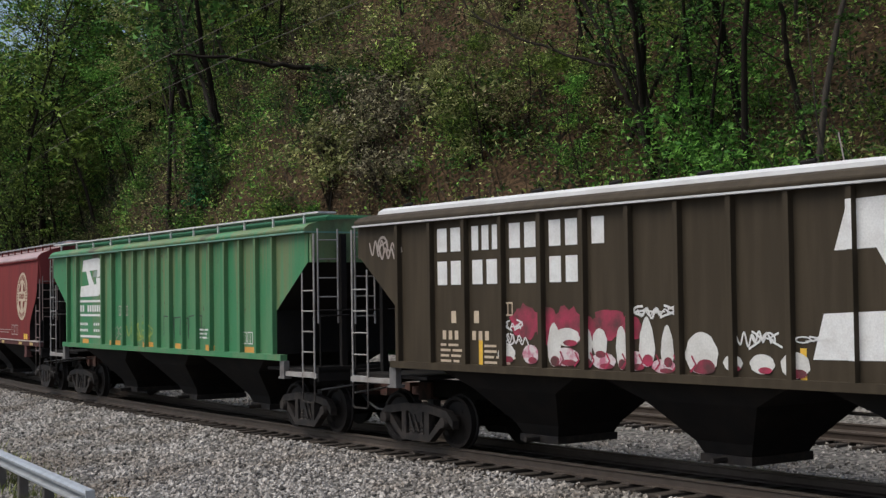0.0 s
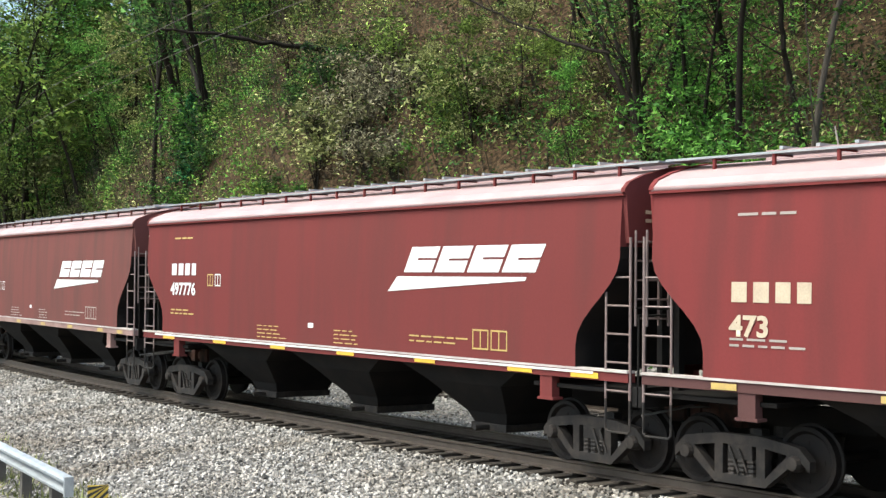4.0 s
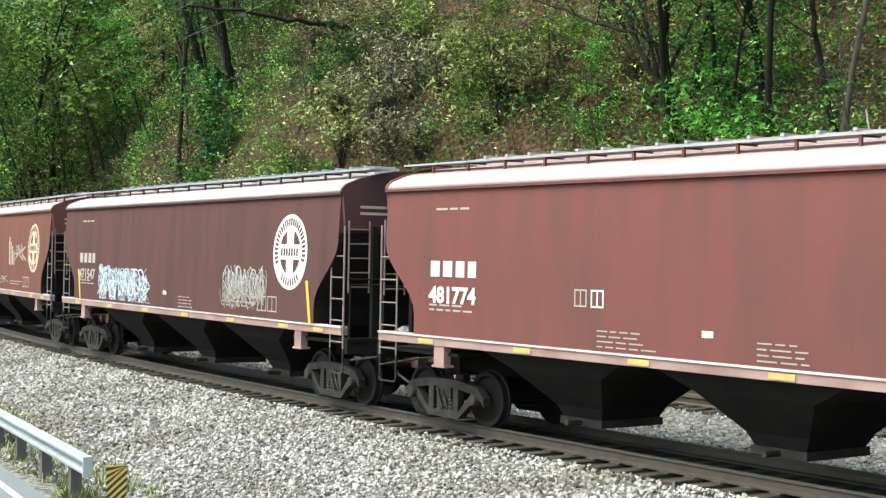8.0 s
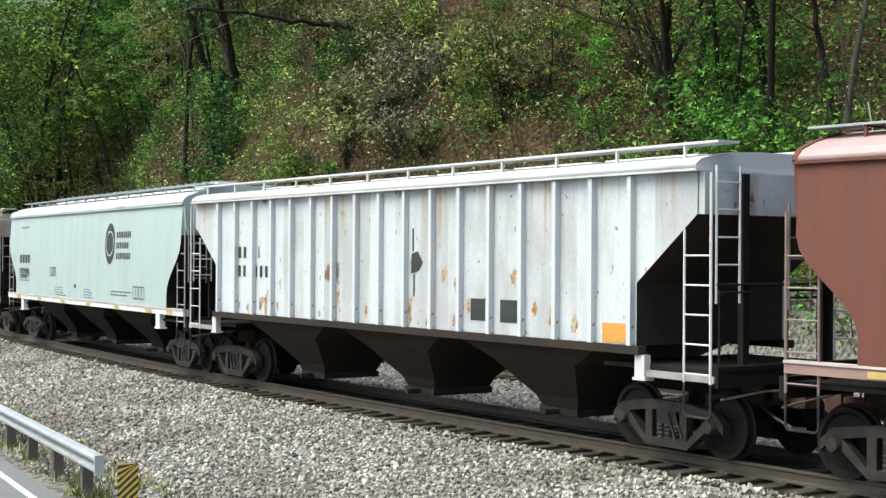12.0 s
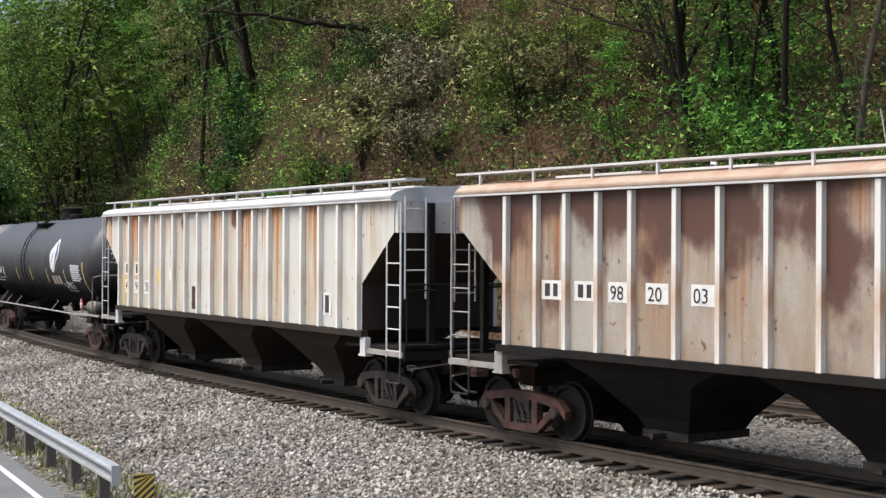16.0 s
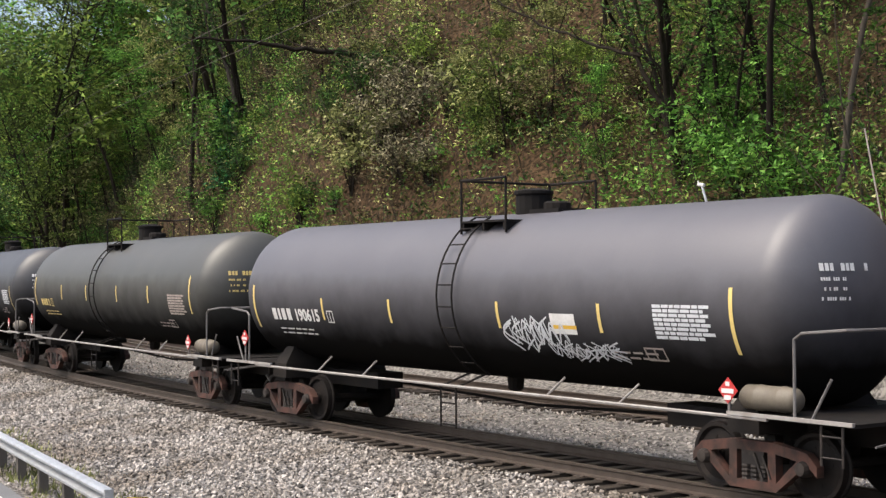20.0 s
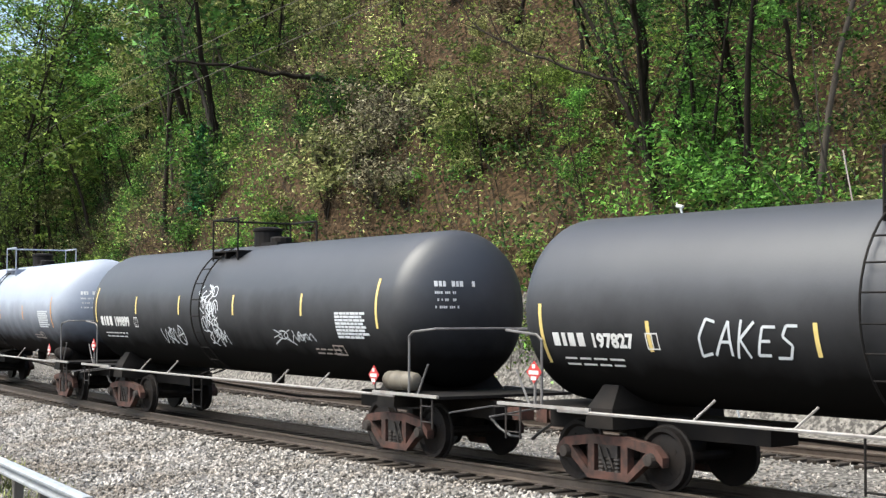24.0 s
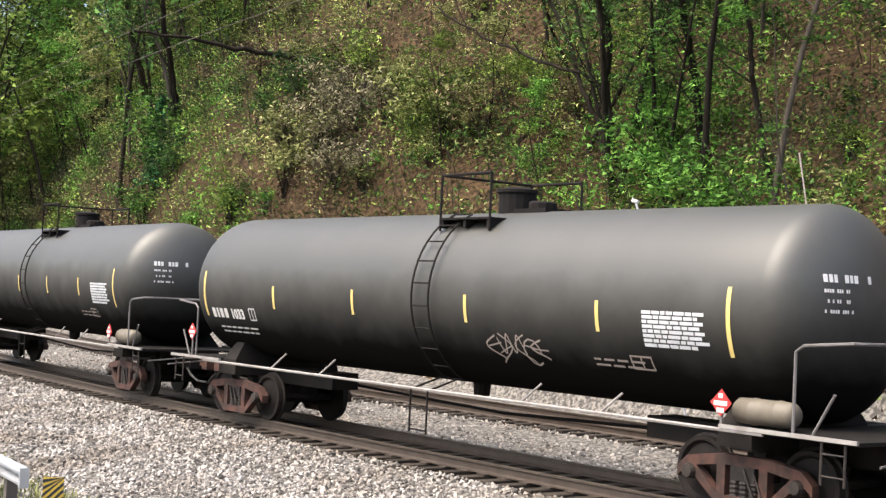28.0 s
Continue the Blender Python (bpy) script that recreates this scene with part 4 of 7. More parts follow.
def ribbed_hopper(seed, main, light, dark, rib_paint, label, ribs=18, bays=3, sill=None, metal=None, roof_paint=None, rib_places=None, foot=6.85, trough=None, boards=True):
    car = new("covered_hopper")
    tagged(car, label, "freight car", "freight cars of the passing train")
    data = {"half_width": lambda z: 1.50, "paint": main}
    bm = bmesh.new()
    levels = [(1.66, foot), (2.55, foot), (3.5, 8.05), (4.10, 8.05)]
    loft(bm, [(z, -x, x, -1.5, 1.5) for z, x in levels])
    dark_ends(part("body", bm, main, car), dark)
    bm = bmesh.new()
    w = 0.042
    box(bm, -w, w, -1.60, -1.502, 1.66, 4.06)
    rib = part("rib", bm, rib_paint, car, "raised vertical side post")
    bm = bmesh.new()
    box(bm, -w, w, 1.502, 1.60, 1.66, 4.06)
    far = part("rib", bm, rib_paint, car)
    xs = rib_places or [-6.78 + 13.56 * k / (ribs - 1) for k in range(ribs)]
    data["ribs"] = sorted(xs)
    rib.location.x = far.location.x = xs[0]
    for x in xs[1:]:
        share("rib", rib, car, pose(x, 0, 0))
        share("rib", far, car, pose(x, 0, 0))
    bm = bmesh.new()
    loft(bm, [(4.08, -8.15, 8.15, -1.63, 1.63), (4.11, -8.15, 8.15, -1.63, 1.63)])
    part("eave", bm, light, car, "pale roof edge")
    bm = bmesh.new()
    loft(bm, [(z, -8.12, 8.12, -y, y) for z, y in ((4.112, 1.61), (4.18, 1.60), (4.25, 1.50), (4.31, 1.26), (4.36, 0.85), (4.38, 0.4))])
    shade_sides(part("roof", bm, roof_paint or light, car, "pale rounded roof"))
    if trough:
        # raised loading trough along the roof
        y, top, trough_paint = trough
        bm = bmesh.new()
        loft(bm, [(4.15, -7.9, 7.9, -y, y), (top - 0.05, -7.8, 7.8, -y + 0.04, y - 0.04), (top, -7.75, 7.75, -y + 0.12, y - 0.12)])
        part("roof_trough", bm, trough_paint, car)
        for k in range(9):
            bm = bmesh.new()
            bar(bm, (-7.2 + k * 1.8, -y + 0.2, top + 0.03), (-6.95 + k * 1.8, -y + 0.2, top + 0.05), 0.03, 6)
            part("hatch_latch", bm, UNDER, car)
    for y in (-1.22, 1.22) if boards else ():
        bm = bmesh.new()
        box(bm, -8.35, 8.35, y - 0.2, y + 0.2, 4.455, 4.49)
        walkway = part("running_board", bm, SILVER_ROOF, car, "white roof walkway on thin legs")
        bm = bmesh.new()
        side = y + (0.17 if y > 0 else -0.17)
        box(bm, -0.02, 0.02, side - 0.02, side + 0.02, 4.16, 4.455)
        leg = part("walkway_leg", bm, SILVER_ROOF, walkway)
        leg.location.x = -7.7
        for k in range(1, 12):
            share("walkway_leg", leg, walkway, pose(-7.7 + k * 1.4, 0, 0))
    for k in range(6):
        bm = bmesh.new()
        box(bm, -6.9 + k * 2.36, -4.85 + k * 2.36, -0.42, 0.42, 4.38, 4.43)
        part("hatch_cover", bm, light, car)
    for sy in (-1, 1):
        bm = bmesh.new()
        box(bm, -7.0, 7.0, min(sy * 1.45, sy * 1.60), max(sy * 1.45, sy * 1.60), 1.54, 1.66)
        part("side_sill", bm, sill or dark, car)
        for x in (-7.7, 7.7):
            bm = bmesh.new()
            box(bm, x - 0.7, x + 0.7, min(sy * 1.44, sy * 1.53), max(sy * 1.44, sy * 1.53), 1.24, 1.33)
            part("sill_end", bm, LADDER, car, "pale end sill strip")
    for sx in (-1, 1):
        bm = bmesh.new()
        box(bm, min(sx * 8.06, sx * 8.17), max(sx * 8.06, sx * 8.17), -1.48, 1.48, 3.5, 4.075)
        part("end_panel", bm, main, car)
        bm = bmesh.new()
        box(bm, sx * 6.98 - 0.10, sx * 6.98 + 0.10, -1.56, -1.44, 1.20, 1.535)
        box(bm, sx * 6.98 - 0.13, sx * 6.98 + 0.13, -1.575, -1.40, 1.18, 1.22)
        part("jacking_pad", bm, metal or RAIL_GREY, car, "pale jacking bracket under the sill")
        hopper_end(data, sx, 8.45, 1.40, car, metal or LADDER, None, 4.05, 7.8)
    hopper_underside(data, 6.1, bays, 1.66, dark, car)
    add_trucks(car, 7.0, seed == 22, random.Random(seed))
    add_couplers(car, 8.75)
    return car, data


# ---- tank cars ----
TANK_R, TANK_Z = 1.46, 2.76


def tank_paint_of(main):
    return GREY_TANK if main is GREY_TANK else AIR_TAN


def tank_car(seed, main, letters, label, half=9.3, mid=0.0, tail=0.0):
    """mid: place of the side ladder along the car."""
    car = new("tank_car")
    tagged(car, label, "freight car", "freight cars of the passing train")

    def half_width(z):
        return math.sqrt(max(TANK_R ** 2 - (z - TANK_Z) ** 2, 0.02))

    data = {"half_width": half_width, "paint": main, "curved": True, "tail": tail}
    shell, shift = 7.35, -0.25
    rows = [(-shell - 0.72 * math.cos(a), max(TANK_R * math.sin(a), 0.02)) for a in (k * math.pi / 20 for k in range(11))]
    rows += [(-shell + 2 * shell * k / 10, TANK_R) for k in range(1, 10)]
    rows += [(-a, r) for a, r in reversed(rows[:11])]
    rows = [(a - tail, r) if k < 11 else (a, r) for k, (a, r) in enumerate(rows)]
    bm = bmesh.new()
    lathe(bm, rows, "x", 48, (shift, 0, TANK_Z))
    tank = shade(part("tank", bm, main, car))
    # top fittings with their platform
    fittings = main if main is GREY_TANK else UNDER
    x0, x1 = mid - 0.25, mid + 1.05
    for y in (0.80, -0.80):
        bm = bmesh.new()
        box(bm, x0, x1, y - 0.22, y + 0.22, 4.04, 4.075)
        platform = part("platform", bm, fittings, car, "grating platform beside the manway")
        for x in (x0 + 0.05, (x0 + x1) / 2, x1 - 0.05):
            bm = bmesh.new()
            box(bm, x - 0.03, x + 0.03, y - 0.20, y + 0.20, 3.9, 4.038)
            part("bracket", bm, fittings, platform)
    for y in (-1.0, 1.0):
        for x in (x0, x1):
            bm = bmesh.new()
            bar(bm, (x, y, 3.85 if abs(y) > 0.9 else 4.0), (x, y, 4.78), 0.022, 6)
            part("rail_post", bm, fittings, platform)
    bm = bmesh.new()
    pipe(bm, [(x1, -1.0, 4.79), (x0, -1.0, 4.79), (x0, 1.0, 4.79), (x1, 1.0, 4.79)], 0.025)
    part("top_rail", bm, fittings, platform)
    bm = bmesh.new()
    lathe(bm, [(4.12, 0.32), (4.52, 0.32), (4.55, 0.35), (4.60, 0.35), (4.64, 0.2)], "z", 16, (mid + 0.55, 0, 0))
    lathe(bm, [(4.12, 0.24), (4.36, 0.24), (4.39, 0.2)], "z", 12, (mid + 1.2, 0, 0))
    box(bm, mid + 0.8, mid + 1.6, -0.3, 0.3, 4.12, 4.26)
    part("manway", bm, UNDER, platform)
    bm = bmesh.new()
    steps = [math.radians(-62 + k * 6.95) for k in range(19)]
    for k, a in enumerate(steps):
        y, z = -(TANK_R + 0.10) * math.cos(a), TANK_Z + (TANK_R + 0.10) * math.sin(a)
        if k % 2 == 0:
            bar(bm, (mid - 0.23, y, z), (mid + 0.23, y, z), 0.014, 5)
        if k:
            for x in (mid - 0.23, mid + 0.23):
                bar(bm, (x, *last), (x, y, z), 0.018, 5)
        last = (y, z)
    for x in (mid - 0.23, mid + 0.23):
        bar(bm, (x, -0.85, 1.4), (x, -1.47, 1.2), 0.018, 5)
        bar(bm, (x, -1.47, 1.2), (x, -1.47, 0.5), 0.018, 5)
    for z in (0.55, 0.92):
        bar(bm, (mid - 0.23, -1.47, z), (mid + 0.23, -1.47, z), 0.016, 5)
    part("side_ladder", bm, UNDER, car)
    # under frame
    for sx in (-1, 1):
        bm = bmesh.new()
        box(bm, min(sx * 4.2, sx * (half - 0.55)), max(sx * 4.2, sx * (half - 0.55)), -0.30, 0.30, 0.84, 1.16)
        part("stub_sill", bm, UNDER, car)
        bm = bmesh.new()
        loft(bm, [(0.98, sx * 6.65 - 0.30, sx * 6.65 + 0.30, -1.25, 1.25), (1.28, sx * 6.65 - 0.26, sx * 6.65 + 0.26, -1.22, 1.22), (1.62, sx * 6.65 - 0.16, sx * 6.65 + 0.16, -0.98, 0.98)])
        part("saddle", bm, UNDER, car, "black bolster saddle under the tank")
        bm = bmesh.new()
        box(bm, min(sx * 7.1, sx * (half - 0.6)), max(sx * 7.1, sx * (half - 0.6)), -1.45, 1.45, 1.22, 1.27)
        deck = part("end_platform", bm, UNDER, car, "grimy steel end walkway")
        for y in (-1.475, 1.475):
            bm = bmesh.new()
            box(bm, min(sx * 6.6, sx * (half - 0.6)), max(sx * 6.6, sx * (half - 0.6)), y - 0.025, y + 0.025, 1.24, 1.29)
            part("platform_edge", bm, LADDER, deck, "pale worn edge")
        bm = bmesh.new()
        e = half - 0.68
        pipe(bm, [(sx * (e - 0.9), -1.42, 1.27), (sx * (e - 0.9), -1.42, 2.28), (sx * (e - 0.78), -1.42, 2.36), (sx * (e - 0.06), -1.42, 2.42), (sx * e, -1.30, 2.42), (sx * e, 0.0, 2.42), (sx * e, 1.3, 2.42)], 0.022)
        part("end_handrail", bm, RAIL_GREY, car)
        for p, q in (((sx * (e - 0.62), -1.42, 1.27), (sx * (e - 0.3), -1.42, 1.80)), ((sx * e, 1.3, 1.27), (sx * e, 1.3, 2.42))):
            bm = bmesh.new()
            bar(bm, p, q, 0.019)
            part("rail_post", bm, RAIL_GREY, car)
        ladder(data, sx * (half - 0.95), -1.46, 0.72, 1.25, 0.34, "x", TRUCK, car, 2, "step")
    for y in (-1.47, 1.47):
        bm = bmesh.new()
        bar(bm, (-7.3, y, 1.22), (7.3, y, 1.22), 0.026)
        rail = part("side_handrail", bm, LADDER, car, "pale pipe handrail along the side")
        for x in (-4.6, -2.9, 2.7, 4.4):
            bm = bmesh.new()
            bar(bm, (x, y, 1.22), (x + 0.26, y * 0.88, 1.52), 0.018)
            part("rail_bracket", bm, LADDER, rail)
    bm = bmesh.new()
    lathe(bm, [(6.62, 0.04), (6.64, 0.12), (6.70, 0.165), (6.90, 0.17), (6.92, 0.18), (6.95, 0.18), (6.97, 0.17), (7.30, 0.17), (7.32, 0.18), (7.35, 0.18), (7.37, 0.17), (7.52, 0.165), (7.58, 0.12), (7.60, 0.04)], "x", 20, (0, -1.18, 1.47))
    shade(part("air_tank", bm, tank_paint_of(main), car, "cylindrical air reservoir on the end platform"))
    bm = bmesh.new()
    pipe(bm, [(-6.0, 0.5, 0.95), (0, 0.5, 0.78), (6.0, 0.5, 0.95)], 0.03)
    lathe(bm, [(1.06, 0.10), (1.10, 0.14), (1.34, 0.16)], "z", 12)
    part("bottom_outlet", bm, UNDER, car)
    add_trucks(car, 6.65, True, random.Random(seed))
    add_couplers(car, half)
    return car, data


def tank_marks(car, data, half, letters, number, strips=(-5.4, -3.0, -0.7, 1.75, 4.2), placard=True, strip_paint=None, mark_at=(-7.2, 2.30), tall_type=0.28, strip_z=2.10):
    shell = 7.35
    for x in (-shell - 0.1 - data["tail"], 6.62):
        shapes = [rect(x, strip_z - 0.22 + 0.13 * k, 0.07, 0.13) for k in range(7)]
        decal(data, "reflector", shapes, strip_paint or STRIP, car, "tall yellow reflective strip")
    for x in strips:
        decal(data, "reflector", [rect(x, strip_z + 0.11 * k, 0.07, 0.11) for k in range(4)], strip_paint or STRIP, car, "yellow reflective strip")
    bars(data, "reporting_mark", mark_at[0], mark_at[1], [tall_type * k for k in (0.62, 0.36, 0.58, 0.62)], tall_type * 0.72, tall_type * 0.12, letters, car, label="painted reporting mark")
    lettering(data, number, mark_at[0] + 2.95 * tall_type, mark_at[1], tall_type, letters, car, "car_number", 1.05)
    frame_box(data, mark_at[0] + (3.3 + 0.62 * len(number)) * tall_type, mark_at[1] - 0.02, 0.24, 0.24, letters, car, 0.02)
    fine_print(data, mark_at[0] + 0.15, mark_at[1] - 0.2, 1.5, 2, letters, car, 0.03, 0.06)
    fine_print(data, 4.0, 1.95, 0.9, 2, SPRAY_DIM, car, 0.03)
    # data panel
    rng = random.Random(int(half * 100))
    shapes = []
    for k in range(8):
        z = 2.20 + k * 0.064
        c = 5.12
        while c < 6.1:
            w = rng.uniform(0.06, 0.24)
            shapes.append(rect(c, z, w, 0.046))
            c += w + 0.02
    decal(data, "data_panel", shapes, SPRAY_DIM if letters is STRIP else SPRAY, car, "dense stencilled data panel")["kind"] = "stuff"
    frame_box(data, 4.75, 1.86, 0.42, 0.2, SPRAY_DIM, car, 0.025)
    for cx, cz in ((6.6, 1.56), (-7.85, 1.78)) if placard else ():
        r = 0.175
        bm = bmesh.new()
        v = [bm.verts.new((cx + a, -1.47, cz + b)) for a, b in ((0, -r), (r, 0), (0, r), (-r, 0))]
        w = [bm.verts.new((cx + a, -1.455, cz + b)) for a, b in ((0, -r), (r, 0), (0, r), (-r, 0))]
        bm.faces.new(v)
        bm.faces.new(w[::-1])
        for k in range(4):
            bm.faces.new((v[k], w[k], w[(k + 1) % 4], v[(k + 1) % 4]))
        sign = part("placard", bm, REDMARK, car, "red and white hazard placard")
        for dz, wide in ((-0.01, 0.22), (0.085, 0.07), (-0.10, 0.12)):
            bm = bmesh.new()
            box(bm, cx - wide / 2, cx + wide / 2, -1.478, -1.472, cz + dz - 0.025, cz + dz + 0.035)
            part("placard_bar", bm, WHITE, sign)
        bm = bmesh.new()
        box(bm, cx - 0.02, cx + 0.02, -1.455, -1.43, 1.22, cz)
        part("placard_post", bm, RAIL_GREY, sign)
    # marks on the head, towards the front
    bm = bmesh.new()
    rng = random.Random(9)
    for k in range(4):
        tall = 0.10 if k == 0 else 0.045
        z = 3.16 - 0.13 * k
        y = -0.86
        for j in range(10 if k == 0 else 12):
            w = tall * rng.uniform(0.5, 0.75)
            if rng.random() > 0.18:
                ring = ((y, z), (y + w, z), (y + w, z + tall), (y, z + tall))
                bm.faces.new([bm.verts.new((head_x(shell, p, q), p, q)) for p, q in ring])
            y += w + tall * 0.2
    part("head_lettering", bm, letters, car, "small stencilled lettering")["kind"] = "stuff"


def head_x(shell, y, z):
    r = math.hypot(y, z - TANK_Z)
    return shell - 0.23 + 0.72 * math.sqrt(max(1 - (r / TANK_R) ** 2, 0))

# ---- the train, from its head ----
def car_paint(name, colour, dirt, **more):
    colour, dirt = [c * 0.9 for c in colour], [c * 0.9 for c in dirt]
    return paint(name, colour, dirt, **{"grit": 0.12, "rough": 0.7, "gloss": 0.14, "scale": 0.9, "amount": 0.55, "fine": 30, **more})


def rusted_sheets(name, base, second, streak, patch, seed, pitch, streak_at, patch_at, per_sheet):
    """Side sheets that weathered each in its own way: vertical rust streaks, dark peeled patches, small spots."""
    m, n, l, bsdf = nodes_of(name)
    place = n.new("ShaderNodeTexCoord")
    xyz = n.new("ShaderNodeSeparateXYZ")
    l.new(place.outputs["Object"], xyz.inputs[0])

    def calc(op, a, b=0.0, c=None):
        k = n.new("ShaderNodeMath")
        k.operation = op
        for i, v in enumerate((a, b) if c is None else (a, b, c)):
            if isinstance(v, (int, float)):
                k.inputs[i].default_value = v
            else:
                l.new(v, k.inputs[i])
        return k.outputs[0]

    def noise_at(scale, stretch, detail=6):
        mapping, tex = n.new("ShaderNodeMapping"), n.new("ShaderNodeTexNoise")
        mapping.inputs["Scale"].default_value = stretch
        mapping.inputs["Location"].default_value = (seed * 1.3, seed * 0.7, seed * 2.1 + scale)
        tex.inputs["Scale"].default_value, tex.inputs["Detail"].default_value = scale, detail
        l.new(place.outputs["Object"], mapping.inputs["Vector"])
        l.new(mapping.outputs[0], tex.inputs["Vector"])
        return tex.outputs["Fac"]

    def ramp(value, low, high, top=1.0):
        r = n.new("ShaderNodeMapRange")
        r.interpolation_type = "SMOOTHSTEP"
        r.inputs[1].default_value, r.inputs[2].default_value, r.inputs[4].default_value = low, high, top
        l.new(value, r.inputs[0])
        return r.outputs[0]

    def blend(fac, a, b):
        k = n.new("ShaderNodeMix")
        k.data_type = "RGBA"
        l.new(fac, k.inputs[0])
        for i, v in ((6, a), (7, b)):
            if isinstance(v, tuple):
                k.inputs[i].default_value = (*v, 1)
            else:
                l.new(v, k.inputs[i])
        return k.outputs[2]

    sheet = n.new("ShaderNodeTexWhiteNoise")
    sheet.noise_dimensions = "1D"
    l.new(calc("FLOOR", calc("ADD", calc("DIVIDE", xyz.outputs[0], pitch), seed + 0.5)), sheet.inputs["W"])
    own = calc("SUBTRACT", sheet.outputs["Value"], 0.5)
    tone = blend(ramp(calc("ADD", noise_at(1.6, (1.5, 1, 0.5)), calc("MULTIPLY", own, 0.5)), 0.3, 0.75), base, second)
    runs = calc("ADD", noise_at(2.2, (4.4, 1, 0.13)), calc("MULTIPLY", own, per_sheet))
    high = calc("MULTIPLY", calc("SUBTRACT", xyz.outputs[2], 2.9), 0.10)
    colour = blend(ramp(calc("ADD", runs, high), *streak_at), tone, streak)
    peel = calc("ADD", calc("ADD", noise_at(0.75, (1.1, 1, 0.8), 9), calc("MULTIPLY", own, per_sheet * 0.5)), high)
    colour = blend(ramp(peel, *patch_at), colour, patch)
    colour = blend(ramp(noise_at(7.0, (1, 1, 0.8), 4), 0.66, 0.72, 0.8), colour, patch)
    grain = n.new("ShaderNodeMix")
    grain.data_type, grain.blend_type = "RGBA", "MULTIPLY"
    grain.inputs[0].default_value = 0.3
    l.new(colour, grain.inputs[6])
    l.new(noise_at(35, (1, 1, 0.6), 3), grain.inputs[7])
    l.new(grain.outputs[2], bsdf.inputs["Base Color"])
    bsdf.inputs["Roughness"].default_value = 0.6
    return m


RED_A = car_paint("red_oxide_paint", (0.205, 0.046, 0.045), (0.150, 0.044, 0.042), stretch=(2.4, 1, 0.4), scale=0.9, amount=0.8, seed=1, rough=0.85, gloss=0.04)
RED_B = car_paint("bright_red_paint", (0.175, 0.045, 0.043), (0.14, 0.045, 0.042), stretch=(2.4, 1, 0.4), scale=0.8, amount=0.8, seed=2, rough=0.85, gloss=0.04)
RED_C = car_paint("faded_red_paint", (0.175, 0.068, 0.061), (0.125, 0.064, 0.056), stretch=(2.4, 1, 0.4), scale=0.8, amount=0.8, seed=3, rough=0.85, gloss=0.04)
MAROON = car_paint("maroon_paint", (0.112, 0.056, 0.053), (0.085, 0.048, 0.046), stretch=(2.4, 1, 0.4), scale=0.8, amount=0.8, seed=4, rough=0.85, gloss=0.04)
SILL_PINK = car_paint("bleached_sill_paint", (0.38, 0.245, 0.22), (0.18, 0.10, 0.09), stretch=(0.5, 1, 1), scale=2.5, rough=0.5)
FADED_YELLOW = paint("faded_reflector", (0.60, 0.42, 0.13), (0.40, 0.28, 0.14), 0.5, scale=5)
SPRAY_BLUE = paint("pale_blue_spray", (0.34, 0.42, 0.52), (0.25, 0.30, 0.38), 0.6)
RUST_BLOT = paint("rust_blot", (0.34, 0.17, 0.06), (0.52, 0.44, 0.33), 0.8, scale=9, sharp=(0.4, 0.6), amount=0.9)
GRAFF_DENSE = paint("dense_graffiti", (0.50, 0.54, 0.58), (0.10, 0.09, 0.12), 0.6, scale=13, sharp=(0.46, 0.53), amount=0.95, bump=0)
ORANGE_RED = car_paint("weathered_red_paint", (0.172, 0.074, 0.058), (0.125, 0.068, 0.054), stretch=(2.4, 1, 0.4), scale=0.8, amount=0.8, seed=5, rough=0.85, gloss=0.04)
ROOF_PINK = car_paint("bleached_red_roof", (0.46, 0.32, 0.31), (0.34, 0.22, 0.21), rough=0.45, gloss=0.4)
ROOF_GREY = car_paint("bleached_grey_roof", (0.42, 0.36, 0.35), (0.33, 0.28, 0.27), rough=0.45, gloss=0.4)
BROWN = car_paint("brown_paint", (0.052, 0.040, 0.026), (0.085, 0.065, 0.042), stretch=(3, 1, 0.3), scale=1.6, seed=6)
GREEN = rusted_sheets("weathered_green_sheets", (0.046, 0.215, 0.085), (0.098, 0.235, 0.105), (0.15, 0.20, 0.085), (0.085, 0.075, 0.04), 7, 0.85, (0.50, 0.72), (0.70, 0.80), 0.22)
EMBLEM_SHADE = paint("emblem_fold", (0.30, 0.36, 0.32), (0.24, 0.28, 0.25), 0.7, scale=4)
PINK_MIST = paint("crimson_mist", (0.42, 0.03, 0.08), (0.10, 0.035, 0.035), 0.7, scale=3.2, sharp=(0.35, 0.66), amount=1.0, bump=0)
LIME_MIST = paint("lime_mist", (0.22, 0.30, 0.05), (0.08, 0.235, 0.09), 0.7, scale=7, sharp=(0.40, 0.60), amount=1.0, bump=0)
GREEN_DEEP = car_paint("deep_green_paint", (0.025, 0.11, 0.055), (0.04, 0.10, 0.05), seed=6)
GREEN_LIGHT = car_paint("pale_green_roof", (0.20, 0.36, 0.28), (0.14, 0.25, 0.20))
SILVER_ROOF = car_paint("white_roof_paint", (0.66, 0.66, 0.66), (0.48, 0.46, 0.44))
TAUPE = paint("weathered_underframe", (0.040, 0.030, 0.023), (0.022, 0.018, 0.015), 0.8, scale=1, gloss=0.2)
MINT = car_paint("pale_mint_paint", (0.42, 0.495, 0.49), (0.36, 0.42, 0.42), stretch=(2.4, 1, 0.4), amount=0.5, seed=9)
MINT_ROOF = car_paint("white_stained_roof", (0.66, 0.68, 0.67), (0.42, 0.20, 0.12), sharp=(0.56, 0.7))


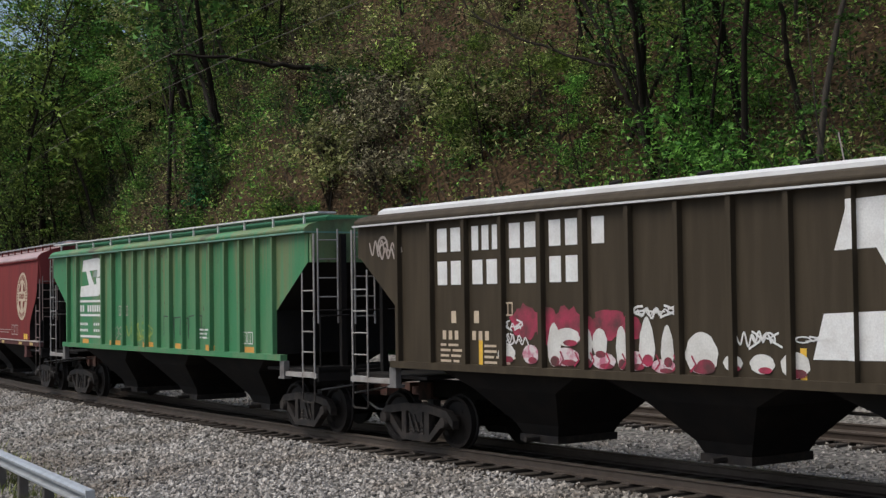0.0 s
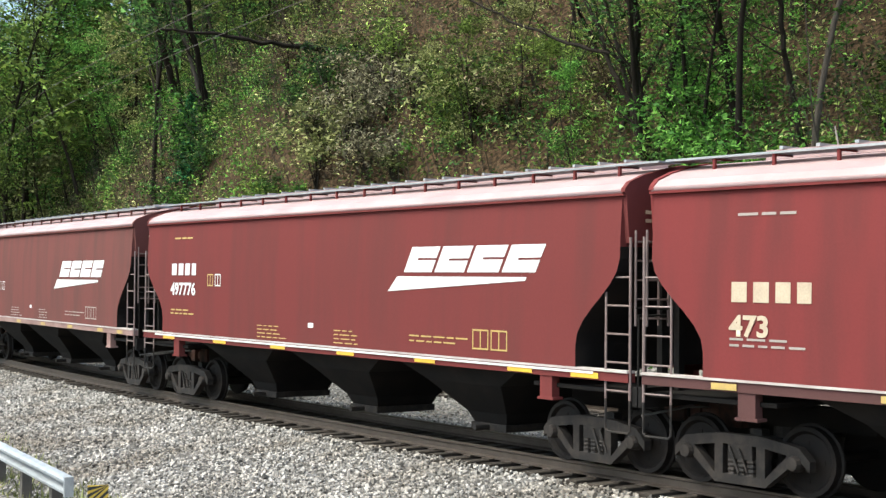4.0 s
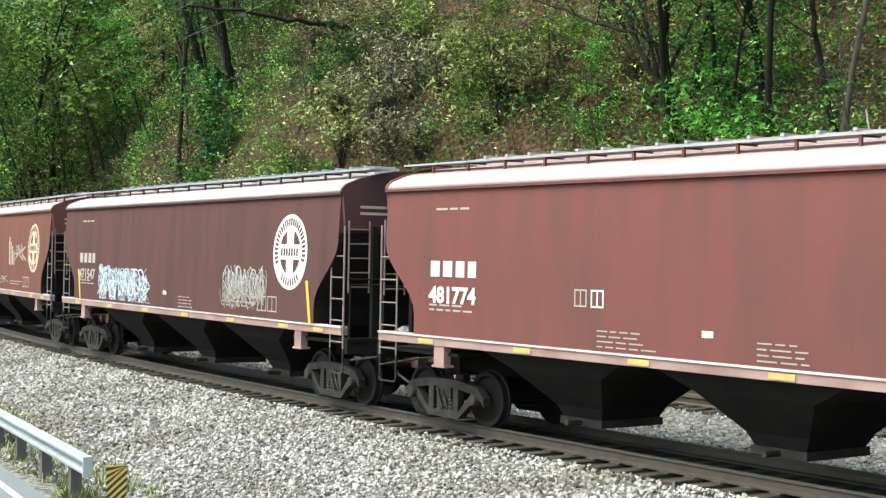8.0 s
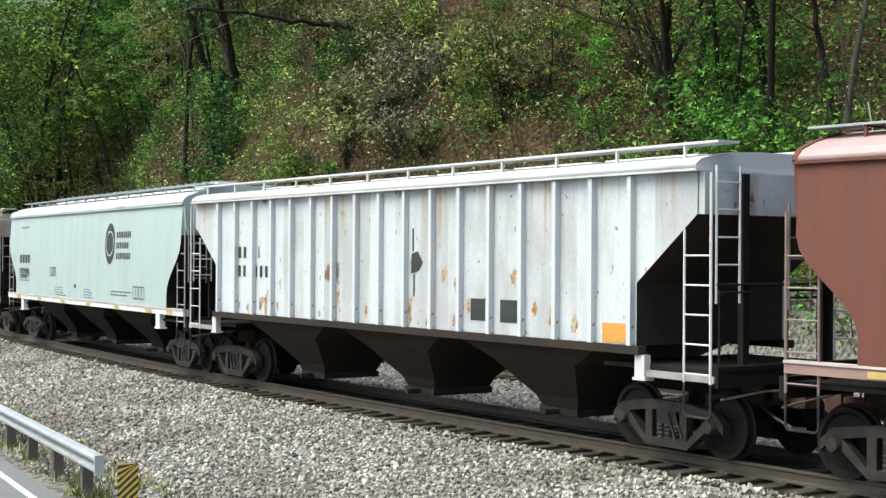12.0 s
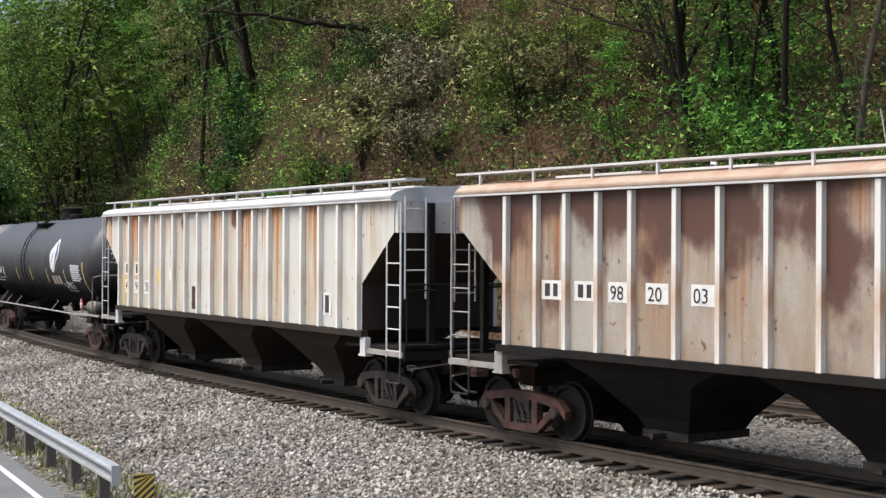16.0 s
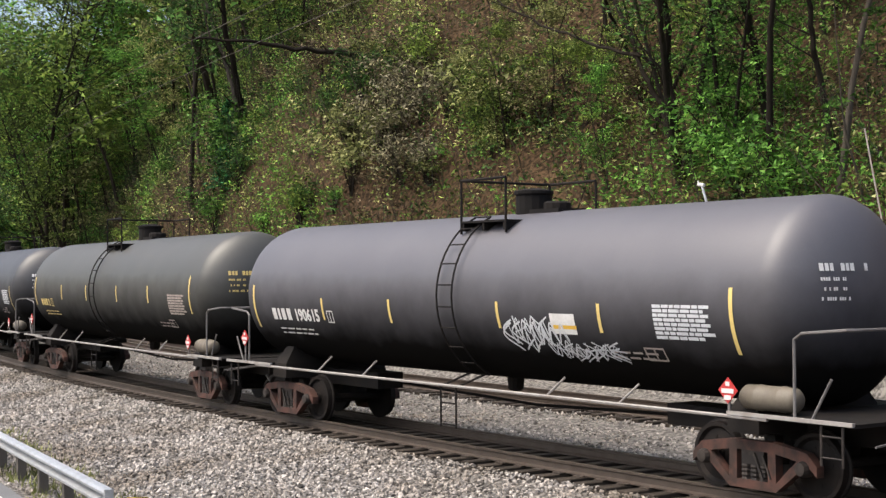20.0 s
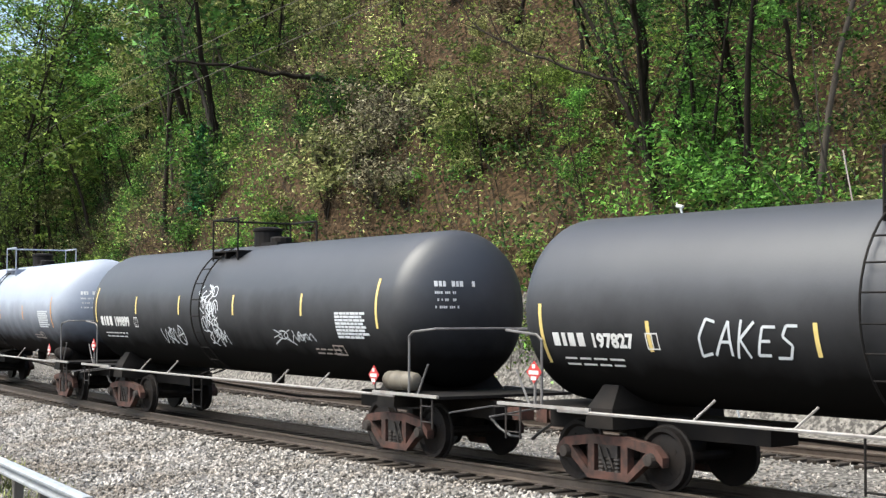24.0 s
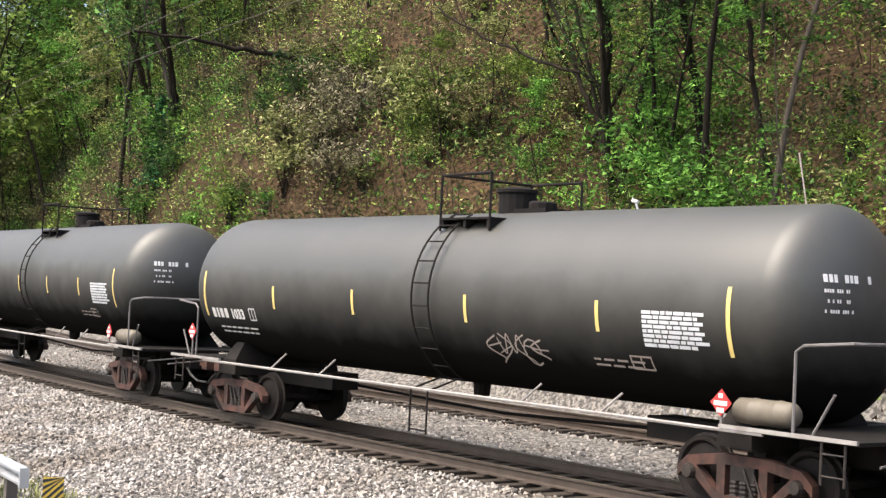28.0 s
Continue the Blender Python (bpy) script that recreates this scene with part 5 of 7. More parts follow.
RUST_TAN = rusted_sheets("rusted_tan_sheets", (0.42, 0.385, 0.335), (0.33, 0.245, 0.175), (0.33, 0.130, 0.045), (0.10, 0.045, 0.030), 10, 0.85, (0.52, 0.80), (0.52, 0.66), 0.24)
RUST_WHITE = rusted_sheets("rust_streaked_white", (0.64, 0.62, 0.57), (0.52, 0.45, 0.35), (0.46, 0.17, 0.03), (0.16, 0.06, 0.025), 13, 0.80, (0.55, 0.82), (0.70, 0.76), 0.30)
SILVER = rusted_sheets("rust_spotted_grey", (0.60, 0.62, 0.65), (0.44, 0.44, 0.45), (0.40, 0.30, 0.16), (0.15, 0.085, 0.05), 4, 0.85, (0.64, 0.85), (0.72, 0.76), 0.2)
RIB_WHITE = car_paint("pale_rib_paint", (0.76, 0.74, 0.70), (0.45, 0.22, 0.08), stretch=(1, 1, 0.5), scale=1.3, sharp=(0.54, 0.68), amount=0.8)
RIB_CLEAN = car_paint("white_rib_paint", (0.80, 0.79, 0.76), (0.55, 0.42, 0.30), stretch=(1, 1, 0.5), scale=1.3, sharp=(0.55, 0.7), amount=0.6)
TAN_ROOF = car_paint("rust_washed_roof", (0.48, 0.38, 0.30), (0.34, 0.15, 0.085), stretch=(1, 1, 1), scale=1.2, amount=0.8)
BLACK_TANK = car_paint("black_tank_paint", (0.027, 0.027, 0.032), (0.042, 0.042, 0.047), rough=0.52, gloss=0.8, seed=11)
DUSTY_TANK = car_paint("dusty_black_paint", (0.084, 0.081, 0.094), (0.104, 0.100, 0.112), rough=0.52, gloss=0.8, seed=12)
OLIVE_TANK = car_paint("faded_black_paint", (0.050, 0.049, 0.042), (0.066, 0.063, 0.054), rough=0.52, gloss=0.8, seed=14)
GREY_TANK = car_paint("blue_grey_paint", (0.34, 0.37, 0.44), (0.28, 0.31, 0.37), rough=0.55, gloss=0.6, seed=15)


def dark_bellied(material, colour, upper, lower):
    """Ragged dark belly: grime on the grey tank, shade put into the black paints."""
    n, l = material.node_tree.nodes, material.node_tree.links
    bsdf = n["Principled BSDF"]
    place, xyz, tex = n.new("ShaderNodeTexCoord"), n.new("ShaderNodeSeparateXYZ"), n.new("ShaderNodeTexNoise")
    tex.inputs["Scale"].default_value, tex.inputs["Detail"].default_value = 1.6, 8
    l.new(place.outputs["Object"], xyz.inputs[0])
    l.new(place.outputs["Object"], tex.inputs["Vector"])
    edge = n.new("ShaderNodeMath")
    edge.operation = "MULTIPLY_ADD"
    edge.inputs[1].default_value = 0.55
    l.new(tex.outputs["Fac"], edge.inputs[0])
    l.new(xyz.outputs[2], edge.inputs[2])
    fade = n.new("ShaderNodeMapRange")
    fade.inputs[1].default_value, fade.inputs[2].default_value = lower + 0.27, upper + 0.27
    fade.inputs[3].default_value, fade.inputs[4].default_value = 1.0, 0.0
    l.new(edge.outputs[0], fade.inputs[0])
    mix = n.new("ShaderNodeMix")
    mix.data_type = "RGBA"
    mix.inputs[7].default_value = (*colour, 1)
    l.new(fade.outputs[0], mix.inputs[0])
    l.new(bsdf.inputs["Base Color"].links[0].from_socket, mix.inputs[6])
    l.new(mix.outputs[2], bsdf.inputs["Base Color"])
    # the darkened belly is dull
    for socket, dull in (("Roughness", 0.9), ("Specular IOR Level", 0.05)):
        change = n.new("ShaderNodeMapRange")
        change.inputs[3].default_value, change.inputs[4].default_value = bsdf.inputs[socket].default_value, dull
        l.new(fade.outputs[0], change.inputs[0])
        l.new(change.outputs[0], bsdf.inputs[socket])


dark_bellied(GREY_TANK, (0.018, 0.015, 0.014), 3.0, 1.75)
# on the black tanks the belly's shade is painted into the colour
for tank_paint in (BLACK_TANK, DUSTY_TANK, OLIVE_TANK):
    dark_bellied(tank_paint, (0.006, 0.0055, 0.005), 3.2, 1.85)

TRAIN = []  # (car, place of its middle along the train)


def put(car, mid):
    TRAIN.append((car, mid))


def rounded(points, cut=0.16):
    """A polygon with its corners cut off softly."""
    out = []
    n = len(points)
    for k, p in enumerate(points):
        a, b = points[k - 1], points[(k + 1) % n]
        for f in (1.0, 0.55, 0.25):
            q = [p[i] + (a[i] - p[i]) * cut * f + (b[i] - p[i]) * cut * (1 - f) * 0.45 for i in (0, 1)]
            out.append(tuple(q))
        for f in (0.25, 0.55, 1.0):
            q = [p[i] + (b[i] - p[i]) * cut * f + (a[i] - p[i]) * cut * (1 - f) * 0.45 for i in (0, 1)]
            out.append(tuple(q))
    return out


def leaf_emblem(data, cx, cz, r, parent):
    def at(points, k=1.0):
        return [(cx + 1.08 * r * x * k, cz + r * z * k) for x, z in points]

    corners = [(0.25, 1.0), (1.0, 0.12), (-0.12, -1.0), (-1.0, 0.05)]
    decal(data, "emblem", [rounded(at(corners))], WHITE, parent, "white and blue rounded leaf emblem", 0.010)
    decal(data, "emblem_field", [rounded(at(corners, 0.86))], BLUE, parent, "", 0.015)
    leaf = [(-0.62, -0.62), (-0.80, -0.05), (-0.45, 0.38), (0.16, 0.80), (0.36, 0.35), (0.30, -0.25), (0.05, -0.80), (-0.25, -0.92)]
    decal(data, "emblem_leaf", [at(leaf)], WHITE, parent, "", 0.02)
    vein = [(-0.42, -0.60), (-0.30, -0.05), (0.05, 0.45), (-0.12, -0.05)]
    decal(data, "emblem_vein", [at(vein)], BLUE, parent, "", 0.025)


def block_emblem(data, x0, x1, z0, z1, parent, off):
    """Two stacked white lobes joined by a slanted stroke."""
    def at(points):
        return [(x0 + (x1 - x0) * a, z0 + (z1 - z0) * b) for a, b in points]

    upper = [[(0.10, 0.66), (0.76, 0.69), (0.78, 1.0), (0.16, 0.96)], [(0.76, 0.69), (0.97, 0.63), (1.0, 0.75), (0.985, 0.85), (0.91, 0.95), (0.78, 1.0)], [(0.74, 0.50), (0.82, 0.50), (0.90, 0.54), (0.97, 0.63), (0.76, 0.69)]]
    lower = [[(0.0, 0.0), (0.76, 0.015), (0.72, 0.325), (0.05, 0.28)], [(0.76, 0.015), (0.80, 0.02), (0.88, 0.08), (0.94, 0.21), (0.955, 0.34), (0.72, 0.325)], [(0.72, 0.325), (0.955, 0.34), (0.92, 0.44), (0.84, 0.485), (0.70, 0.485)]]
    for lobe in (upper, lower):
        decal(data, "emblem", [at(piece) for piece in lobe], WHITE, parent, "white block emblem", off)
    decal(data, "emblem_shade", [at([(0.62, 0.66), (0.765, 0.665), (0.735, 0.51), (0.56, 0.50)])], EMBLEM_SHADE, parent, "grey-green fold of the emblem", off)
    decal(data, "emblem_stroke", [at([(0.27, 0.675), (0.42, 0.68), (0.62, 0.315), (0.40, 0.305)])], WHITE, parent, "", off)


def train_head():
    # brown ribbed hopper with large white lettering
    car, d = ribbed_hopper(3, BROWN, SILVER_ROOF, UNDER, BROWN, "dark brown ribbed covered hopper with white lettering and graffiti", ribs=15, sill=BROWN, trough=(1.30, 4.42, SILVER_ROOF), boards=False, roof_paint=BROWN)
    bay = 13.56 / 14
    for z, counts in ((3.54, (2, 3, 2, 2, 1)), (2.98, (2, 2, 2, 2))):
        for k, count in enumerate(counts):
            wide = 0.66 / count if count > 1 else 0.33
            bars(d, "company_name", -6.78 + bay * (k + 1) + 0.12, z, (wide,) * count, 0.40, 0.05, WHITE, car, label="large white company lettering")
    bars(d, "reporting_mark", -5.3, 2.34, (0.16, -0.36, 0.16), 0.2, 0.05, TAN, car)
    bars(d, "car_number", -5.55, 2.06, (0.12, 0.12, 0.12, -0.26, 0.12, 0.12, 0.12), 0.15, 0.05, TAN, car)
    fine_print(d, -5.6, 1.95, 0.6, 4, TAN, car)
    fine_print(d, -4.4, 1.95, 0.7, 5, TAN, car)
    def blob(cx, cz, rx, rz, waist=0.0, seed=0):
        return [(cx + rx * math.cos(k * math.tau / 22) * (1 - waist * math.sin(k * math.tau / 22)) * (1 + 0.05 * math.sin(k * 2.3 + seed)), cz + rz * math.sin(k * math.tau / 22)) for k in range(22)]

    rng = random.Random(29)
    for cx, cz, rx, rz in ((-3.36, 2.36, 0.36, 0.28), (-2.84, 2.30, 0.30, 0.30), (-2.36, 2.34, 0.40, 0.26), (-1.98, 2.28, 0.30, 0.24), (-1.44, 2.34, 0.36, 0.24), (-1.0, 2.30, 0.26, 0.20)):
        cloud = [(cx + rx * f * math.cos(a), cz + rz * f * math.sin(a)) for a, f in ((k * math.tau / 26, rng.uniform(0.80, 1.12)) for k in range(26))]
        decal(d, "graffiti", [cloud], PINK_MIST, car, "crimson sprayed haze", 0.008 + 0.0006 * rng.random())
    # bubble letters: middle, half sizes, taper
    letters = ((-3.78, 1.86, 0.17, 0.15, 0), (-3.18, 1.86, 0.15, 0.15, 0), (-2.62, 2.02, 0.15, 0.34, 0.2), (-2.32, 2.14, 0.22, 0.14, 0), (-2.36, 1.84, 0.24, 0.14, 0), (-1.88, 1.98, 0.12, 0.30, -0.2), (-1.60, 2.06, 0.16, 0.22, 0),
               (-1.52, 1.80, 0.20, 0.12, 0), (-1.14, 2.00, 0.11, 0.32, 0), (-0.86, 1.82, 0.17, 0.14, 0), (-0.62, 2.10, 0.15, 0.36, 0.35), (-0.22, 2.04, 0.12, 0.30, 0.3), (-0.30, 1.76, 0.18, 0.10, 0), (0.42, 1.96, 0.30, 0.29, 0.1), (0.98, 1.84, 0.13, 0.11, 0), (1.48, 1.84, 0.16, 0.13, 0), (2.02, 1.84, 0.18, 0.17, 0))
    for k, (cx, cz, rx, rz, waist) in enumerate(letters):
        rx *= 1.3 if rz < 0.2 else 1.0
        cx -= 0.05
        decal(d, "graffiti", [blob(cx, cz, rx, rz, waist, k)], PINK_WHITE if k in (1, 4, 7, 9, 12) else GRAFF_WHITE, car, "white bubble letter of graffiti", 0.010 + 0.0008 * (k % 3))
        if rz > 0.2:
            decal(d, "graffiti", [blob(cx + rx * 0.12, cz - rz * 0.74, rx * 0.7, rz * 0.24, 0, k)], PINK_MIST, car, "crimson foot of a bubble letter", 0.0135)
        if rz < 0.2 or k in (13,):
            decal(d, "graffiti", [blob(cx + rx * 0.25, cz - rz * 0.62, rx * 0.55, rz * 0.34, 0, k)], PINK_MIST, car, "crimson foot of a bubble letter", 0.0145)
    for k in range(9):
        x = -2.55 + 0.34 * k
        decal(d, "graffiti", stroke([(x, 1.70), (x + 0.10, 1.80), (x + 0.02, 1.92)], 0.03), PINK, car, "pink outline of a bubble letter", 0.016)
    scrawl(d, -3.95, 1.98, 0.55, 0.22, 4, WHITE, car, 6, 0.024)
    scrawl(d, -3.95, 2.22, 0.5, 0.2, 4, WHITE, car, 16, 0.024)
    frame_box(d, -3.9, 2.46, 0.24, 0.22, TAN, car, 0.025)
    scrawl(d, -0.85, 2.42, 0.85, 0.22, 5, WHITE, car, 7, 0.03)
    scrawl(d, 1.12, 2.02, 0.6, 0.26, 5, WHITE, car, 8, 0.028)
    scrawl(d, 2.05, 2.12, 0.42, 0.1, 3, WHITE, car, 18, 0.02)
    scrawl(d, -7.6, 3.45, 0.7, 0.45, 4, SPRAY_DIM, car, 19, 0.04)
    block_emblem(d, 2.25, 5.85, 1.92, 3.98, car, 0.104)
    for x in (-4.55, 2.05, 6.0):
        decal(d, "reflector", [rect(x, 1.66, 0.1, 0.4)], YELLOW, car, "yellow reflective strip", 0.13)
    put(car, 174.1)

    # green ribbed hopper
    car, d = ribbed_hopper(5, GREEN, GREEN_LIGHT, UNDER, GREEN, "green ribbed covered hopper with a white block emblem", sill=GREEN, roof_paint=GREEN, foot=6.65, trough=(0.98, 4.47, GREEN_DEEP), rib_places=[-6.6, -5.80] + [-3.74 + 0.7954 * k for k in range(14)])
    for x in (-2.6, -2.2):
        frame_box(d, x, 2.42, 0.26, 0.26, SPRAY_DIM, car, 0.03)
    block_emblem(d, -5.70, -3.80, 2.93, 3.98, car, 0.008)
    for z in (2.52, 2.15, 1.98):
        bars(d, "company_name" if z > 2.3 else "stencil", -5.70, z, (0.16, 0.16, -0.2, 0.16, 0.16, 0.16, 0.16, 0.16, 0.16) if z > 2.3 else (0.14, 0.14, 0.14, 0.14, -0.4, 0.14, 0.14, 0.14), 0.18 if z > 2.3 else 0.07, 0.03, WHITE, car)
    decal(d, "underline", [rect(-5.70, 2.78, 1.85, 0.06), rect(-5.70, 2.40, 1.85, 0.06), rect(-5.70, 1.82, 1.85, 0.06)], WHITE, car, "painted white underline", 0.008)
    frame_box(d, 4.9, 1.84, 0.3, 0.26, WHITE, car, 0.02)
    frame_box(d, 5.25, 1.84, 0.26, 0.26, WHITE, car, 0.02)
    drips = [(0.50, 1.95), (0.50, 2.42), (1.1, 2.40), (1.14, 1.86), (1.16, 2.38), (1.55, 2.40), (1.50, 1.98), (1.72, 2.12), (1.58, 2.36), (2.0, 2.38), (2.02, 1.90), (2.05, 2.42), (2.42, 2.44), (2.40, 2.06), (2.44, 2.42), (2.8, 2.44), (2.78, 1.96), (2.95, 2.2)]
    decal(d, "graffiti", stroke(drips, 0.026), BLACKMARK, car, "thin black angular graffiti line", 0.006)
    rng = random.Random(71)
    for x, z, r in ((-1.62, 2.02, 0.22), (-1.25, 1.98, 0.20), (-0.86, 2.06, 0.21), (-0.50, 1.96, 0.19)):
        decal(d, "graffiti", [[(x + r * f * math.cos(a), z + 1.15 * r * f * math.sin(a)) for a, f in ((k * math.tau / 18, rng.uniform(0.72, 1.1)) for k in range(18))]], LIME_MIST, car, "faded lime-yellow spray cloud", 0.006)
    scrawl(d, -1.75, 1.80, 1.4, 0.45, 4, SPRAY_LIME, car, 11, 0.05, "faded lime-yellow graffiti", (1, 2))
    scrawl(d, -2.9, 1.76, 0.7, 0.4, 5, SPRAY_DIM, car, 12, 0.02, "small grey graffiti tag", (1, 2))
    fine_print(d, 2.6, 2.1, 0.8, 3, WHITE, car)
    for x in (-5.5, -3.0, -0.7, 1.2, 3.0, 5.1):
        decal(d, "reflector", [rect(x, 1.66, 0.5, 0.12)], ORANGE, car, "reflective strip", 0.125)
    put(car, 156.1)

    car, d = curved_hopper(7, RED_A, ROOF_PINK, MAROON, "round", TAN, "473", "red curved-side covered hopper with a tan round emblem")
    decal(d, "placard", [rect(6.45, 1.66, 0.24, 0.17), rect(6.72, 1.66, 0.24, 0.17)], YELLOW, car, "bright yellow placard pair", 0.012)
    put(car, 138.37)
    car, d = curved_hopper(9, RED_B, ROOF_PINK, RED_B, "slant", WHITE, "497776", "bright red curved-side covered hopper with a white slanted emblem", 0.3, (-4.9, 2.7))
    decal(d, "sill_stripe", [rect(-7.6, 1.555, 15.2, 0.035)], WHITE, car)
    put(car, 121.6)
    car, d = curved_hopper(11, RED_C, ROOF_PINK, SILL_PINK, "slant", WHITE, "490352", "dull red curved-side covered hopper with a white slanted emblem", 0.1, (-4.0, 2.45), (1.95, 2.66))
    put(car, 104.4)
    car, d = curved_hopper(13, RED_C, ROOF_PINK, SILL_PINK, "slant", WHITE, "481774", "faded red curved-side covered hopper with a white slanted emblem", 0.0, (-3.1, 2.26), (2.75, 2.93))
    put(car, 87.1)
    car, d = curved_hopper(15, MAROON, ROOF_GREY, SILL_PINK, "round", WHITE, "471547", "maroon curved-side covered hopper with a white round emblem and graffiti", type_paint=SPRAY_DIM)
    rng = random.Random(14)

    def ragged(x0, x1, z0, z1, n):
        top = [(x1 + (x0 - x1) * k / n, z1 - 0.18 * rng.random()) for k in range(n + 1)]
        return [(x0 + 0.08, z0), (x1 - 0.1, z0)] + top

    for k in range(5):
        x = -5.15 + 0.72 * k
        decal(d, "graffiti", [ragged(x, x + 0.70, 1.70, 2.66 - 0.05 * k, 6)], GRAFF_DENSE, car, "dense pale blue and white graffiti", 0.010)
    for k in range(2):
        scrawl(d, -5.1, 1.72, 3.5, 0.85, 11, SPRAY if k % 2 else SPRAY_BLUE, car, 20 + k, 0.03, "white and pale blue graffiti strokes")
    for k in range(5):
        scrawl(d, 3.0 + 0.1 * (k % 2), 1.74 + 0.12 * (k % 3), 2.0 - 0.2 * (k % 2), 0.75, 10, SPRAY if k == 2 else SPRAY_DIM, car, 31 + k, 0.018, "fine grey graffiti scribble")
    scrawl(d, 3.1, 1.74, 2.0, 1.0, 11, SPRAY_DIM, car, 30, 0.018, "grey graffiti scrawl")
    for x in (-6.7, 7.02):
        decal(d, "reflector", [[(x, 1.6), (x + 0.1, 1.6), (x - 0.06, 2.45), (x - 0.16, 2.45)]], YELLOW, car, "tall yellow strip", 0.012)
    put(car, 69.3)
    car, d = curved_hopper(17, ORANGE_RED, ROOF_PINK, SILL_PINK, "round", TAN, "470", "weathered red curved-side covered hopper with a tan round emblem and graffiti", type_paint=SPRAY_DIM)
    for k in range(3):
        scrawl(d, -5.7 + 0.5 * k, 1.64, 5.6, 0.70 - 0.1 * k, 15, SPRAY_FAINT, car, 40 + k, 0.02, "thin pale graffiti scrawl", (1, 2, 2))
    scrawl(d, 0.3, 1.75, 2.2, 0.35, 4, SPRAY_DIM, car, 47, 0.02, "thin pale graffiti scrawl", (1, 2))
    for k in range(4):
        decal(d, "graffiti", stroke([(2.8 + 0.22 * k, 2.45), (2.7 + 0.24 * k, 3.35 - 0.15 * k)], 0.12), SPRAY_DIM if k % 2 else TAN, car, "streaky pale graffiti", 0.012)
    scrawl(d, 3.7, 2.6, 1.4, 0.6, 4, SPRAY_DIM, car, 45, 0.06)
    put(car, 51.5)


def train_middle():
    car, d = ribbed_hopper(19, SILVER, SILVER_ROOF, TAUPE, SILVER, "pale grey ribbed covered hopper with rust spots", ribs=17, sill=TAUPE, metal=SILVER_ROOF)
    bars(d, "reporting_mark", -5.9, 2.85, (0.16, 0.16, -0.12, 0.16, 0.05), 0.24, 0.09, BLACKMARK, car)
    bars(d, "car_number", -5.9, 2.45, (0.14, 0.14, -0.2, 0.14, 0.14, 0.14, 0.14), 0.24, 0.1, BLACKMARK, car)
    decal(d, "data_panel", [rect(2.80, 1.86, 0.46, 0.36), rect(3.62, 1.86, 0.46, 0.36)], BLACKMARK, car, "black data squares")
    decal(d, "emblem", [[(0.98, 2.6), (1.22, 2.65), (1.36, 2.8), (1.2, 3.0), (1.0, 2.95)], rect(1.02, 3.0, 0.05, 0.4), rect(1.06, 2.2, 0.04, 0.4)], BLACKMARK, car, "dark dripping blot")
    rng = random.Random(66)
    for k in range(34):
        x, r = rng.uniform(-6.3, 6.0), rng.uniform(0.04, 0.17)
        z = 1.68 + r + (rng.random() ** 3) * 0.9
        blot = [(x + r * rng.uniform(0.25, 0.8) * math.cos(a * math.tau / 19), z + r * rng.uniform(0.4, 1.5) * math.sin(a * math.tau / 19)) for a in range(19)]
        decal(d, "rust_patch", [blot], RUST_BLOT, car, "rust blot at the foot of the side sheet", 0.003)
    decal(d, "reflector", [rect(6.12, 1.68, 0.6, 0.28)], ORANGE, car, "orange-yellow reflective patch", 0.010)
    put(car, 33.7)

    car, d = curved_hopper(21, MINT, MINT_ROOF, WHITE, "", BLACKMARK, "122291", "pale mint-grey curved-side covered hopper with dark lettering")
    decal(d, "emblem", [[(2.75 + 0.42 * math.cos(a * math.tau / 24), 3.2 + 0.55 * math.sin(a * math.tau / 24)) for a in range(24)]], BLACKMARK, car, "dark round emblem")
    decal(d, "emblem_ring", ring_shape(2.75, 3.2, 0.30, 0.34, 24), MINT, car, "", 0.013)
    for k in range(3):
        bars(d, "company_name", 3.3, 3.35 - 0.28 * k, (0.11,) * (8 - (k == 1)), 0.16, 0.04, BLACKMARK, car)
    put(car, 16.8)

    car, d = ribbed_hopper(22, RUST_TAN, SILVER_ROOF, UNDER, RIB_WHITE, "tan ribbed covered hopper badly streaked with rust", sill=UNDER, roof_paint=TAN_ROOF, metal=LADDER, rib_places=[sx * x for sx in (-1, 1) for x in (0.44, 1.3, 2.15, 2.97, 3.87, 4.59, 5.32, 6.02, 6.79)])
    for k, (x0, x1) in enumerate(((-5.95, -5.45), (-5.17, -4.72), (-4.41, -3.99), (-3.62, -3.16), (-2.72, -2.28))):
        decal(d, "number_panel", [rect(x0, 2.42, x1 - x0, 0.30)], WHITE, car, "white patch with black characters", 0.006)
        if k < 2:
            bars(d, "reporting_mark", x0 + 0.07, 2.47, (0.15, 0.13), 0.2, 0.05, BLACKMARK, car)
        else:
            lettering(d, ("98", "20", "03")[k - 2], x0 + 0.04, 2.46, 0.30, BLACKMARK, car, "car_number", bold=0.0, off=0.012)
    decal(d, "data_panel", [rect(4.0, 1.85, 0.3, 0.3)], BLACKMARK, car)
    put(car, -1.3)

    car, d = ribbed_hopper(24, RUST_WHITE, SILVER_ROOF, TAUPE, RIB_CLEAN, "white ribbed covered hopper with orange rust streaks", ribs=18, sill=TAUPE, metal=SILVER_ROOF)
    for k in range(2):
        decal(d, "number_panel", [rect(-6.5 + 0.75 * k, 2.5, 0.52, 0.34)], WHITE, car, "white patch with black characters", 0.006)
        bars(d, "reporting_mark", -6.42 + 0.75 * k, 2.55, (0.18, 0.16), 0.24, 0.04, BLACKMARK, car)
